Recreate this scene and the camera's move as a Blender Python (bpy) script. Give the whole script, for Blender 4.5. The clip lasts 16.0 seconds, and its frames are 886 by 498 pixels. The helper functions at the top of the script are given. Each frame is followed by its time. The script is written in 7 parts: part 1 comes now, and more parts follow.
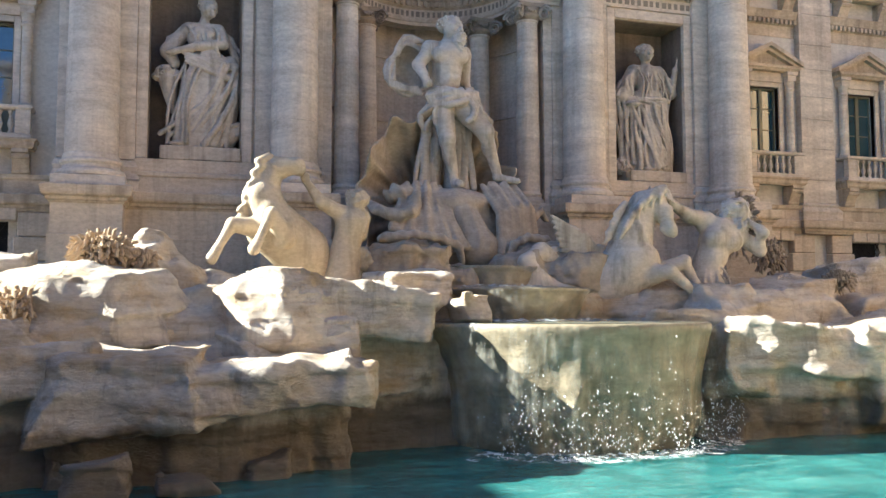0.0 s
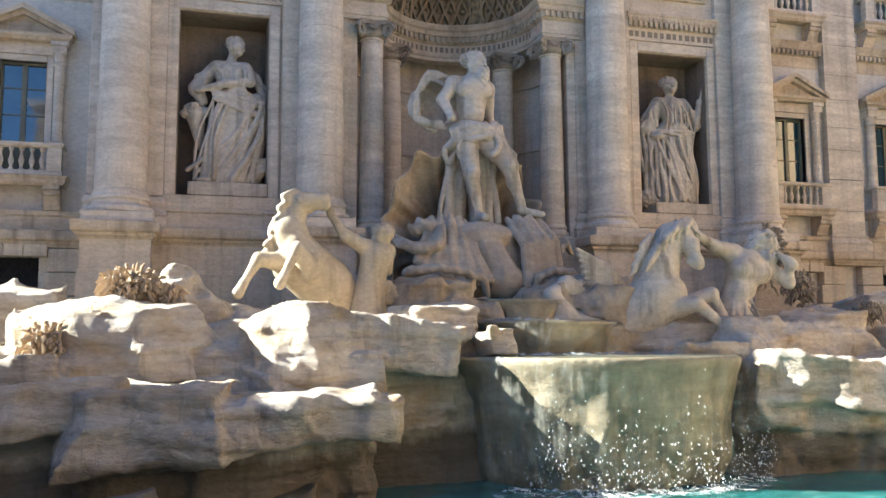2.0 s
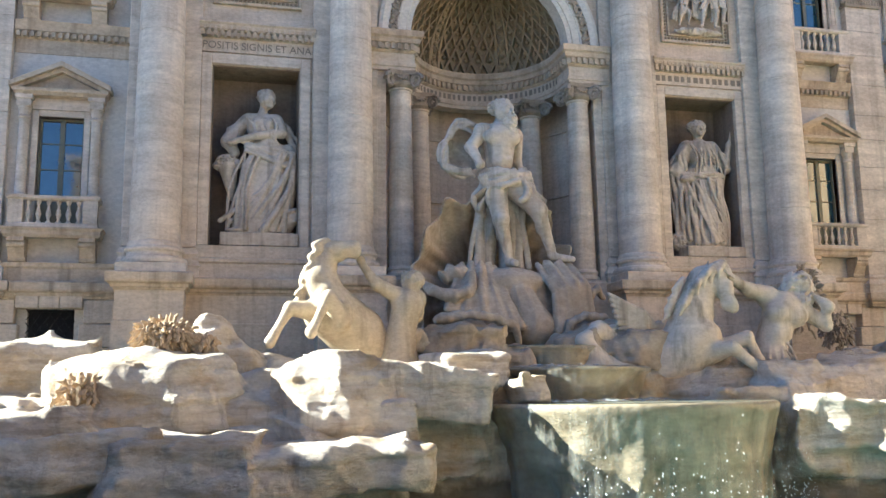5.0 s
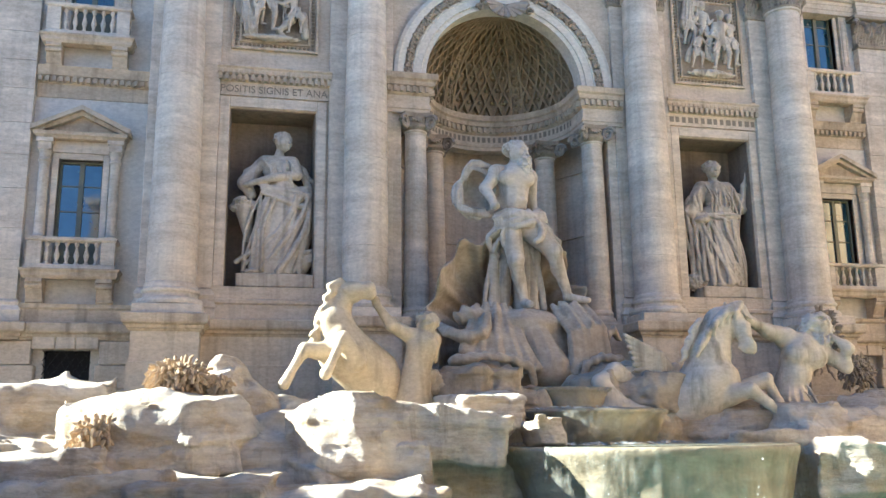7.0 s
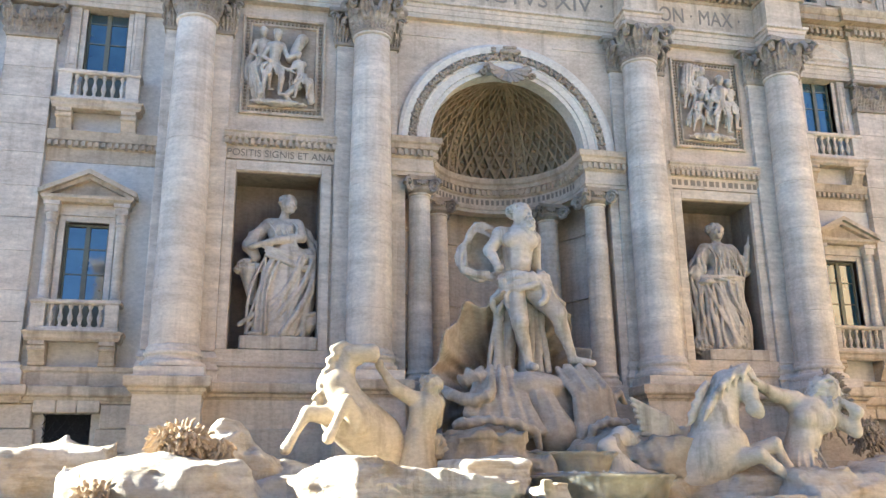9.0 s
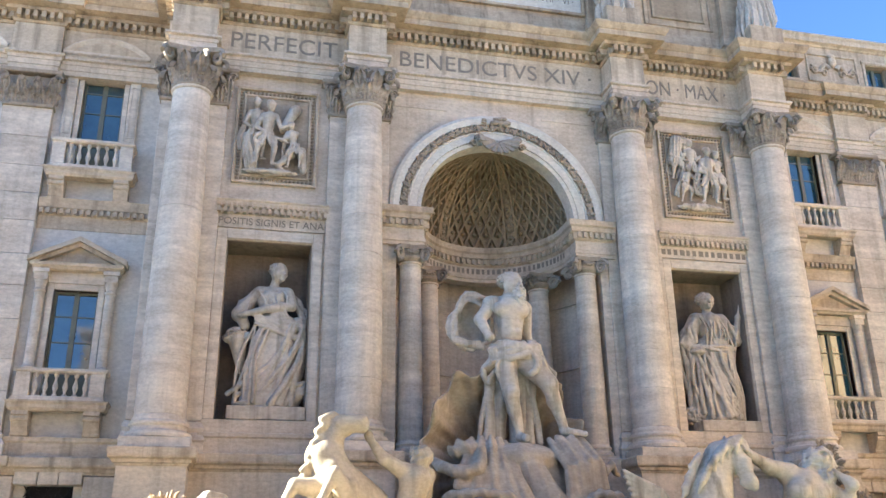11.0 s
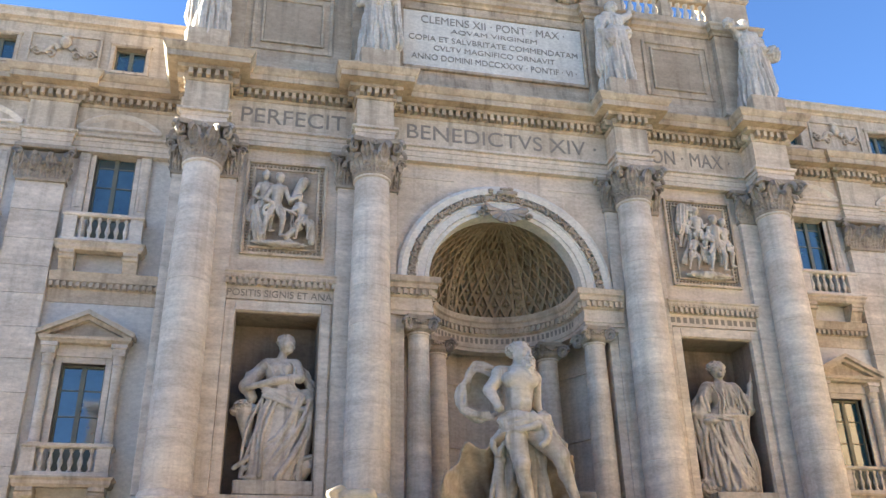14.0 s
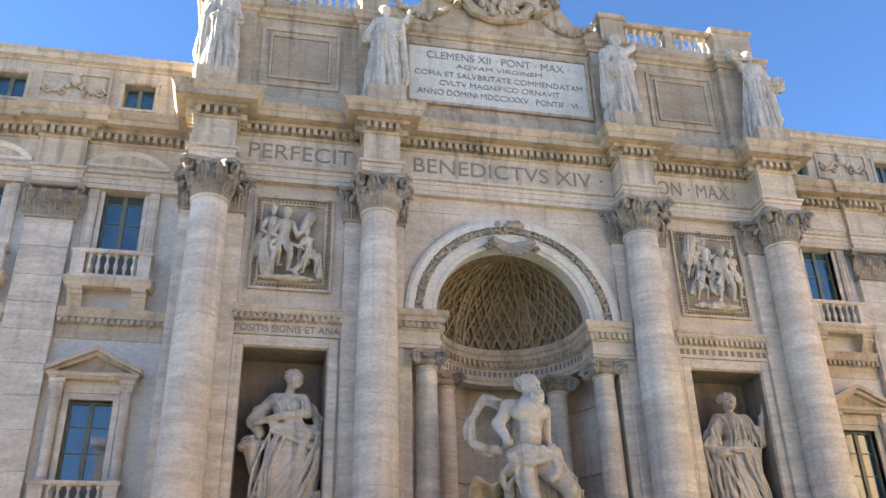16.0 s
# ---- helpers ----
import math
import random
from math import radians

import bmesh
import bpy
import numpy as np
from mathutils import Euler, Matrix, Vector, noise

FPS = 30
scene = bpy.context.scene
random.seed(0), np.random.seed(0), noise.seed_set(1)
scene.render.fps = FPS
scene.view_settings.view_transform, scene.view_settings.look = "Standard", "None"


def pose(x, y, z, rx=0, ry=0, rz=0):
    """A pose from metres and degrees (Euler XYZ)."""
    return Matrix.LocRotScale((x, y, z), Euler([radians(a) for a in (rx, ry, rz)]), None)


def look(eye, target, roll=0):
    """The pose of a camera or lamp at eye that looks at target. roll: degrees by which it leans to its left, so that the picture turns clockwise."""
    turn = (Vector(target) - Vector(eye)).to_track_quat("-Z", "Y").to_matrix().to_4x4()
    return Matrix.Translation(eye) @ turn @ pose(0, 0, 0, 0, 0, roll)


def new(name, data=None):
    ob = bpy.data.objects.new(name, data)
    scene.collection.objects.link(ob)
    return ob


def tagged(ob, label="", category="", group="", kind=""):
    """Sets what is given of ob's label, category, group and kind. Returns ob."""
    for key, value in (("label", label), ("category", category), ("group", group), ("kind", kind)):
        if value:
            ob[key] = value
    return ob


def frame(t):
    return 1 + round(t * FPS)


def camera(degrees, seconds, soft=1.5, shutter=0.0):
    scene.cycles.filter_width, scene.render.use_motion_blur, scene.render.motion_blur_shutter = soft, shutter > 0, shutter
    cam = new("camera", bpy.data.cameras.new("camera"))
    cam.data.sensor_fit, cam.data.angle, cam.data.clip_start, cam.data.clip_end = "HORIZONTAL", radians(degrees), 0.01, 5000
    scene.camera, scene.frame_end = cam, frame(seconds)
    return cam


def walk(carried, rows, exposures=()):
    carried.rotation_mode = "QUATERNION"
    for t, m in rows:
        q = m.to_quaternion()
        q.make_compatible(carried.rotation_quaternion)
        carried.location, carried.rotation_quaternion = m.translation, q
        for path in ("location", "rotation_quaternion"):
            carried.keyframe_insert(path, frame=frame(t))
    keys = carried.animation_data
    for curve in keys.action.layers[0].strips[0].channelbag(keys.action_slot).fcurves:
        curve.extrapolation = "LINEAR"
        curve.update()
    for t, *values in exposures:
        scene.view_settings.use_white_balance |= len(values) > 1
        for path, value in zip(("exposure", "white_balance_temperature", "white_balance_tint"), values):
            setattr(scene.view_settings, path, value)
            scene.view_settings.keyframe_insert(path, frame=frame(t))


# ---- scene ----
FOV = 53.42
EYE = (-8.472, -27.5, 2.926)
cam = camera(FOV, 16.0)
# seconds, yaw, pitch, roll in degrees: a hand-held camera that tilts up from one standing place
ROWS = [
    (0.0, -17.25, 3.93, -0.09),
    (0.5, -16.84, 4.44, -0.17),
    (1.0, -16.30, 5.09, -0.27),
    (1.5, -16.02, 5.72, -0.18),
    (2.0, -15.63, 6.12, -0.27),
    (2.5, -15.25, 6.55, -0.37),
    (3.0, -14.75, 7.10, -0.65),
    (3.5, -14.35, 7.73, -0.60),
    (4.0, -14.18, 8.33, -0.71),
    (6.5, -12.84, 10.84, -0.72),
    (7.0, -12.73, 11.86, -0.72),
    (7.5, -12.73, 13.03, -0.72),
    (8.0, -12.63, 13.91, -0.71),
    (8.5, -12.48, 14.88, -0.72),
    (9.0, -12.52, 15.91, -0.70),
    (9.5, -12.64, 16.88, -0.71),
    (10.0, -13.02, 18.10, -0.84),
    (12.5, -13.16, 23.20, -0.74),
    (13.0, -13.24, 24.03, -0.88),
    (13.5, -13.04, 24.59, -0.98),
    (14.0, -12.74, 24.93, -1.06),
    (14.5, -12.59, 25.34, -1.19),
    (15.0, -12.43, 25.88, -1.31),
    (15.5, -12.42, 26.50, -1.43),
    (16.0, -12.27, 27.09, -1.33),
]
walk(cam, [(t, pose(*EYE, 90 + pitch, 0, yaw) @ pose(0, 0, 0, 0, 0, roll)) for t, yaw, pitch, roll in ROWS],
     exposures=[(0.0, 2.52, 5600, 6), (3.5, 2.60, 5480, 4), (7.0, 2.84, 5380, 2), (9.5, 3.10, 5500, 4), (12.5, 2.93, 5720, 6), (16.0, 2.80, 5740, 5)])

# ---- world, sun, exposure ----
SUN_ELEV, SUN_FROM = 26.0, 168.0      # degrees; the way the light comes from, counter-clockwise from +x
world = bpy.data.worlds.new("world")
scene.world = world
world.use_nodes = True
wn = world.node_tree.nodes
sky = wn.new("ShaderNodeTexSky")
sky.sky_type, sky.sun_disc = "NISHITA", False
sky.sun_elevation = radians(SUN_ELEV)
sky.sun_rotation = radians(90 - SUN_FROM)
sky.air_density, sky.dust_density, sky.ozone_density = 0.52, 0.0, 3.0
wn["Background"].inputs["Strength"].default_value = 0.065
world.node_tree.links.new(sky.outputs["Color"], wn["Background"].inputs["Color"])
sun_data = bpy.data.lights.new("sun", "SUN")
sun_data.energy, sun_data.angle, sun_data.color = 5.0, radians(0.5), (1.0, 0.9, 0.74)
sun = new("sun", sun_data)
sun_dir = Vector((math.cos(radians(SUN_FROM)) * math.cos(radians(SUN_ELEV)), math.sin(radians(SUN_FROM)) * math.cos(radians(SUN_ELEV)), math.sin(radians(SUN_ELEV))))
sun.matrix_world = look(sun_dir * 60, (0, 0, 0))


# ---- materials ----
def nodes_of(name):
    m = bpy.data.materials.new(name)
    m.use_nodes = True
    nt = m.node_tree
    return m, nt, nt.nodes["Principled BSDF"]


def noise_node(nt, scale, stretch=(1, 1, 1), detail=4.0, rough=0.6, offset=(0, 0, 0)):
    g = nt.nodes.new("ShaderNodeNewGeometry")
    mp = nt.nodes.new("ShaderNodeMapping")
    mp.inputs["Scale"].default_value = stretch
    mp.inputs["Location"].default_value = offset
    n = nt.nodes.new("ShaderNodeTexNoise")
    n.inputs["Scale"].default_value, n.inputs["Detail"].default_value, n.inputs["Roughness"].default_value = scale, detail, rough
    nt.links.new(g.outputs["Position"], mp.inputs["Vector"])
    nt.links.new(mp.outputs["Vector"], n.inputs["Vector"])
    return n.outputs["Fac"]


def ramp(nt, fac, stops):
    r = nt.nodes.new("ShaderNodeValToRGB")
    while len(r.color_ramp.elements) < len(stops):
        r.color_ramp.elements.new(0.5)
    for e, (pos, col) in zip(r.color_ramp.elements, stops):
        e.position, e.color = pos, (*col, 1)
    nt.links.new(fac, r.inputs["Fac"])
    return r.outputs["Color"]


def mix(nt, fac, a, b, blend="MIX"):
    m = nt.nodes.new("ShaderNodeMix")
    m.data_type, m.blend_type = "RGBA", blend
    for key, v in ((0, fac), (6, a), (7, b)):
        if isinstance(v, (int, float)):
            m.inputs[key].default_value = v
        elif isinstance(v, tuple):
            m.inputs[key].default_value = (*v, 1)
        else:
            nt.links.new(v, m.inputs[key])
    return m.outputs[2]


def bump(nt, bsdf, height, strength, distance):
    b = nt.nodes.new("ShaderNodeBump")
    b.inputs["Strength"].default_value, b.inputs["Distance"].default_value = strength, distance
    nt.links.new(height, b.inputs["Height"])
    nt.links.new(b.outputs["Normal"], bsdf.inputs["Normal"])


def stone(name, light, dark, stain, band=0.35, streak=0.3, grain=7.0, rough=0.75, relief=0.02, piece=0.0):
    """Weathered stone: travertine beds, rain streaks, blotches and grain."""
    m, nt, b = nodes_of(name)
    beds = noise_node(nt, 1.0, (0.5, 0.5, 2.7), 5, 0.6)
    col = mix(nt, ramp(nt, beds, [(0.36, (0, 0, 0)), (0.66, (1, 1, 1))]), dark, light)
    col = mix(nt, 1.0 - band, col, light)
    blot = noise_node(nt, 0.55, (1, 1, 1), 5, 0.6, (7, 3, 1))
    col = mix(nt, ramp(nt, blot, [(0.45, (0, 0, 0)), (0.8, (0.75, 0.75, 0.75))]), col, stain)
    rain = noise_node(nt, 1.0, (2.6, 2.6, 0.16), 5, 0.6, (2, 9, 4))
    sf = ramp(nt, rain, [(0.5, (0, 0, 0)), (0.78, (streak, streak, streak))])
    col = mix(nt, sf, col, tuple(c * 0.42 for c in stain))
    fine = noise_node(nt, grain, (1, 1, 1.6), 6, 0.7)
    col = mix(nt, 0.42, col, ramp(nt, fine, [(0.3, (0.33, 0.31, 0.29)), (0.66, (1, 1, 1))]), "MULTIPLY")
    if piece:
        oi = nt.nodes.new("ShaderNodeObjectInfo")
        col = mix(nt, 1.0, col, ramp(nt, oi.outputs["Random"], [(0, (1 - piece,) * 3), (1, (1, 1, 1))]), "MULTIPLY")
    nt.links.new(col, b.inputs["Base Color"])
    b.inputs["Roughness"].default_value = rough
    b.inputs["Specular IOR Level"].default_value = 0.3
    bump(nt, b, fine, 0.6, relief)
    return m


M_WALL = stone("travertine_wall", (0.74, 0.625, 0.48), (0.46, 0.375, 0.28), (0.42, 0.33, 0.235), band=0.5, streak=0.5)
M_COL = stone("travertine_column", (0.82, 0.715, 0.575), (0.46, 0.385, 0.30), (0.50, 0.405, 0.30), band=0.7, streak=0.45)
M_PLAST = stone("pale_render", (0.693, 0.640, 0.558), (0.630, 0.570, 0.486), (0.578, 0.510, 0.423), band=0.2, streak=0.2, relief=0.006)
M_TRIM = stone("travertine_trim", (0.68, 0.555, 0.40), (0.42, 0.335, 0.235), (0.35, 0.26, 0.17), band=0.5, streak=0.75)
M_ATTIC = stone("weathered_travertine", (0.60, 0.475, 0.325), (0.37, 0.285, 0.19), (0.27, 0.195, 0.12), band=0.6, streak=0.85)
M_SLAB = stone("brown_panel_stone", (0.44, 0.34, 0.23), (0.30, 0.23, 0.15), (0.22, 0.16, 0.10), streak=0.5)
# brown niche stone, darkened to hold part of the recess's shade
M_NICHE = stone("darkened_niche_stone", (0.30, 0.235, 0.17), (0.17, 0.135, 0.10), (0.10, 0.08, 0.06), streak=0.6)
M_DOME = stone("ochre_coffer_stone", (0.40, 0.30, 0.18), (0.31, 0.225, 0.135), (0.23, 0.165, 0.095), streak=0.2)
M_MARBLE = stone("weathered_marble", (0.693, 0.600, 0.477), (0.483, 0.410, 0.315), (0.315, 0.250, 0.180), band=0.4, streak=0.85, grain=5.0, rough=0.6, relief=0.012)
# warmer marble for the west group: bounce from sunlit rocks in its colour
M_MARBLE_WARM = stone("bounce_warm_marble", (0.630, 0.520, 0.360), (0.483, 0.400, 0.279), (0.420, 0.330, 0.198), band=0.3, streak=0.6, rough=0.5, relief=0.012)
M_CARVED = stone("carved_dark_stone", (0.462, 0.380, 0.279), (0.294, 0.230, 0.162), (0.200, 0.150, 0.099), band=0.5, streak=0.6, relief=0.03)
M_TABLET = stone("pale_marble_tablet", (0.714, 0.660, 0.558), (0.630, 0.580, 0.486), (0.567, 0.510, 0.414), band=0.3, streak=0.3, relief=0.004)


def plain(name, col, rough=0.5, metal=0.0, var=0.25, scale=6.0):
    m, nt, b = nodes_of(name)
    n = noise_node(nt, scale)
    nt.links.new(ramp(nt, n, [(0.3, tuple(c * (1 - var) for c in col)), (0.7, col)]), b.inputs["Base Color"])
    b.inputs["Roughness"].default_value, b.inputs["Metallic"].default_value = rough, metal
    return m


# strong dark blotches stand in for deep shade among the capital leaves
M_CAP = stone("blotched_capital_stone", (0.50, 0.42, 0.33), (0.20, 0.16, 0.12), (0.12, 0.095, 0.07), band=0.6, streak=0.6, relief=0.03)
M_LETTER = plain("letter_bronze", (0.24, 0.20, 0.15), 0.6)
M_FRAME = plain("olive_painted_wood", (0.17, 0.16, 0.10), 0.45)
M_IRON = plain("black_iron", (0.03, 0.03, 0.03), 0.5, 0.8)
M_DARK = plain("dark_interior", (0.02, 0.02, 0.022), 0.9)
M_CURTAIN = plain("pale_curtain", (0.5, 0.48, 0.44), 0.9)


def glass_mat():
    m, nt, b = nodes_of("window_glass")
    n = noise_node(nt, 1.3)
    nt.links.new(ramp(nt, n, [(0.3, (0.02, 0.05, 0.06)), (0.7, (0.04, 0.085, 0.10))]), b.inputs["Base Color"])
    b.inputs["Roughness"].default_value = 0.04
    b.inputs["IOR"].default_value = 2.1
    bump(nt, b, n, 0.12, 0.02)
    return m


M_GLASS = glass_mat()


# ---- mesh helpers ----
def part(name, bm, material, parent=None, label="", smooth=False):
    """Links a bmesh as one mesh object, under a thing or a part."""
    me = bpy.data.meshes.new(name)
    bm.normal_update()
    if smooth:
        for f in bm.faces:
            f.smooth = True
    bm.to_mesh(me)
    bm.free()
    me.materials.append(material)
    ob = new(name, me)
    if parent is not None:
        ob.parent = parent
    if label:
        ob["label"] = label
    return ob


def thing(name, label, category, group="", kind="", at=(0, 0, 0)):
    ob = new(name)
    ob.location = at
    return tagged(ob, label, category, group, kind)


def share(name, ob, parent, m):
    """Another piece on the same mesh."""
    o = new(name, ob.data)
    o.parent = parent
    o.matrix_basis = m
    return o


def box(bm, x0, x1, y0, y1, z0, z1, bevel=0.0):
    vs = [bm.verts.new(c) for c in ((x0, y0, z0), (x1, y0, z0), (x1, y1, z0), (x0, y1, z0), (x0, y0, z1), (x1, y0, z1), (x1, y1, z1), (x0, y1, z1))]
    fs = [bm.faces.new([vs[i] for i in q]) for q in ((0, 3, 2, 1), (4, 5, 6, 7), (0, 1, 5, 4), (1, 2, 6, 5), (2, 3, 7, 6), (3, 0, 4, 7))]
    if bevel:
        es = list({e for f in fs for e in f.edges})
        bmesh.ops.bevel(bm, geom=es, offset=bevel, segments=1, affect="EDGES")
    return bm


def boxed(*a, bevel=0.0):
    return box(bmesh.new(), *a, bevel=bevel)


def sweep(bm, path, profile, closed=False):
    """Runs a moulding's profile (outward, height) along a plan path of (x, y); outward lies to the right of the way."""
    n = len(path)
    rings = []
    for i, (x, y) in enumerate(path):
        a = Vector(path[i - 1]) if (i or closed) else None
        c = Vector(path[(i + 1) % n]) if (i < n - 1 or closed) else None
        me = Vector((x, y))
        d1 = (me - a).normalized() if a is not None else None
        d2 = (c - me).normalized() if c is not None else None
        d1 = d1 if d1 is not None else d2
        d2 = d2 if d2 is not None else d1
        n1, n2 = Vector((d1.y, -d1.x)), Vector((d2.y, -d2.x))
        m = (n1 + n2)
        m = m / max(0.2, m.dot(n1)) if m.length > 1e-6 else n1
        rings.append([bm.verts.new((x + m.x * o, y + m.y * o, z)) for o, z in profile])
    for i in range(n if closed else n - 1):
        r, s = rings[i], rings[(i + 1) % n]
        for j in range(len(profile) - 1):
            bm.faces.new((r[j], s[j], s[j + 1], r[j + 1]))
    if not closed:
        for r in (rings[0], rings[-1]):
            try:
                bm.faces.new(r)
            except ValueError:
                pass
    return bm


def lathe(bm, profile, segs=24, at=(0, 0, 0), a0=0.0, a1=math.tau):
    full = abs(a1 - a0 - math.tau) < 1e-6
    k = segs if full else segs + 1
    rings = []
    for r, z in profile:
        rings.append([bm.verts.new((at[0] + r * math.cos(a0 + (a1 - a0) * i / segs), at[1] + r * math.sin(a0 + (a1 - a0) * i / segs), at[2] + z)) for i in range(k)])
    for r, s in zip(rings, rings[1:]):
        for i in range(segs):
            j = (i + 1) % k
            bm.faces.new((r[i], r[j], s[j], s[i]))
    if full:
        for ring, flip in ((rings[0], True), (rings[-1], False)):
            bm.faces.new(ring[::-1] if flip else ring)
    return bm


def prism(bm, outline, y0, y1):
    """A flat outline of (x, z), given depth from y0 (front) to y1."""
    f = [bm.verts.new((x, y0, z)) for x, z in outline]
    b = [bm.verts.new((x, y1, z)) for x, z in outline]
    bm.faces.new(f)
    bm.faces.new(b[::-1])
    n = len(outline)
    for i in range(n):
        j = (i + 1) % n
        bm.faces.new((f[j], f[i], b[i], b[j]))
    return bm


def tube(bm, pts, radii, segs=8, flat=1.0):
    """A bent round bar through points."""
    rings = []
    for i, q in enumerate(pts):
        q = Vector(q)
        d = (Vector(pts[min(i + 1, len(pts) - 1)]) - Vector(pts[max(i - 1, 0)])).normalized()
        u = d.cross(Vector((0, 1, 0.01))).normalized()
        v = d.cross(u)
        r = radii[i] if isinstance(radii, (list, tuple)) else radii
        rings.append([bm.verts.new(q + r * (math.cos(math.tau * k / segs) * u + flat * math.sin(math.tau * k / segs) * v)) for k in range(segs)])
    for r, s in zip(rings, rings[1:]):
        for k in range(segs):
            bm.faces.new((r[k], r[(k + 1) % segs], s[(k + 1) % segs], s[k]))
    bm.faces.new(rings[0][::-1])
    bm.faces.new(rings[-1])
    return bm


def mirror(x, side):
    return x if side > 0 else -x


# ---- modelling of carved stone by distance fields ----
LATTICE = np.random.RandomState(5).rand(32, 32, 32).astype(np.float32)


def value_noise(P, freq, shift=0.0):
    Q = P * np.asarray(freq, np.float32) + np.float32(shift)
    I = np.floor(Q).astype(np.int32)
    Fr = (Q - I).astype(np.float32)
    Fr = Fr * Fr * (3 - 2 * Fr)
    I0, I1 = I & 31, (I + 1) & 31
    x0, y0, z0, x1, y1, z1 = I0[..., 0], I0[..., 1], I0[..., 2], I1[..., 0], I1[..., 1], I1[..., 2]
    fx, fy, fz = Fr[..., 0], Fr[..., 1], Fr[..., 2]
    L = LATTICE
    a = L[x0, y0, z0] * (1 - fx) + L[x1, y0, z0] * fx
    b = L[x0, y1, z0] * (1 - fx) + L[x1, y1, z0] * fx
    c = L[x0, y0, z1] * (1 - fx) + L[x1, y0, z1] * fx
    d = L[x0, y1, z1] * (1 - fx) + L[x1, y1, z1] * fx
    return (a * (1 - fy) + b * fy) * (1 - fz) + (c * (1 - fy) + d * fy) * fz - 0.5


def fractal(P, freq, octaves=3, shift=0.0):
    s, amp = 0.0, 1.0
    f = np.asarray(freq, np.float32)
    for k in range(octaves):
        s = s + amp * value_noise(P, f * 2 ** k, shift + 7.3 * k)
        amp *= 0.5
    return s


def smin(a, b, k):
    h = np.clip(0.5 + 0.5 * (b - a) / k, 0, 1)
    return b + (a - b) * h - k * h * (1 - h)


def near(P, lo, hi, step, base):
    """The slice of the grid that holds a box."""
    n = np.array(P.shape[:3])
    i0 = np.clip(np.floor((np.asarray(lo) - base) / step).astype(int), 0, n - 1)
    i1 = np.clip(np.ceil((np.asarray(hi) - base) / step).astype(int) + 1, 1, n)
    i1 = np.maximum(i1, i0 + 1)
    return tuple(slice(a, b) for a, b in zip(i0, i1))


def d_cone(P, a, b, ra, rb):
    """Distance to a bar from a to b whose radius runs from ra to rb."""
    a, b = np.asarray(a, np.float32), np.asarray(b, np.float32)
    ba = b - a
    h = np.clip(((P - a) @ ba) / float(ba @ ba), 0, 1)
    return np.linalg.norm(P - a - h[..., None] * ba, axis=-1) - (ra + (rb - ra) * h)


def d_ball(P, c, r):
    """Distance to an ellipsoid with radii r."""
    r = np.asarray(r, np.float32) * np.ones(3, np.float32)
    q = (P - np.asarray(c, np.float32)) / r
    k = np.linalg.norm(q, axis=-1)
    return (k - 1) * float(r.min()) if r.max() / r.min() < 1.3 else k * (k - 1) / np.maximum(np.linalg.norm(q / r, axis=-1), 1e-4)


def d_box(P, c, half, rnd=0.1, turn=0.0):
    q = P - np.asarray(c, np.float32)
    if turn:
        t = radians(turn)
        q = np.stack([q[..., 0] * math.cos(t) + q[..., 1] * math.sin(t), -q[..., 0] * math.sin(t) + q[..., 1] * math.cos(t), q[..., 2]], -1)
    q = np.abs(q) - (np.asarray(half, np.float32) - rnd)
    return np.linalg.norm(np.maximum(q, 0), axis=-1) + np.minimum(q.max(axis=-1), 0) - rnd


def grid_points(lo, hi, step):
    ax = [np.arange(l, h + step, step, dtype=np.float32) for l, h in zip(lo, hi)]
    return np.stack(np.meshgrid(*ax, indexing="ij"), -1)


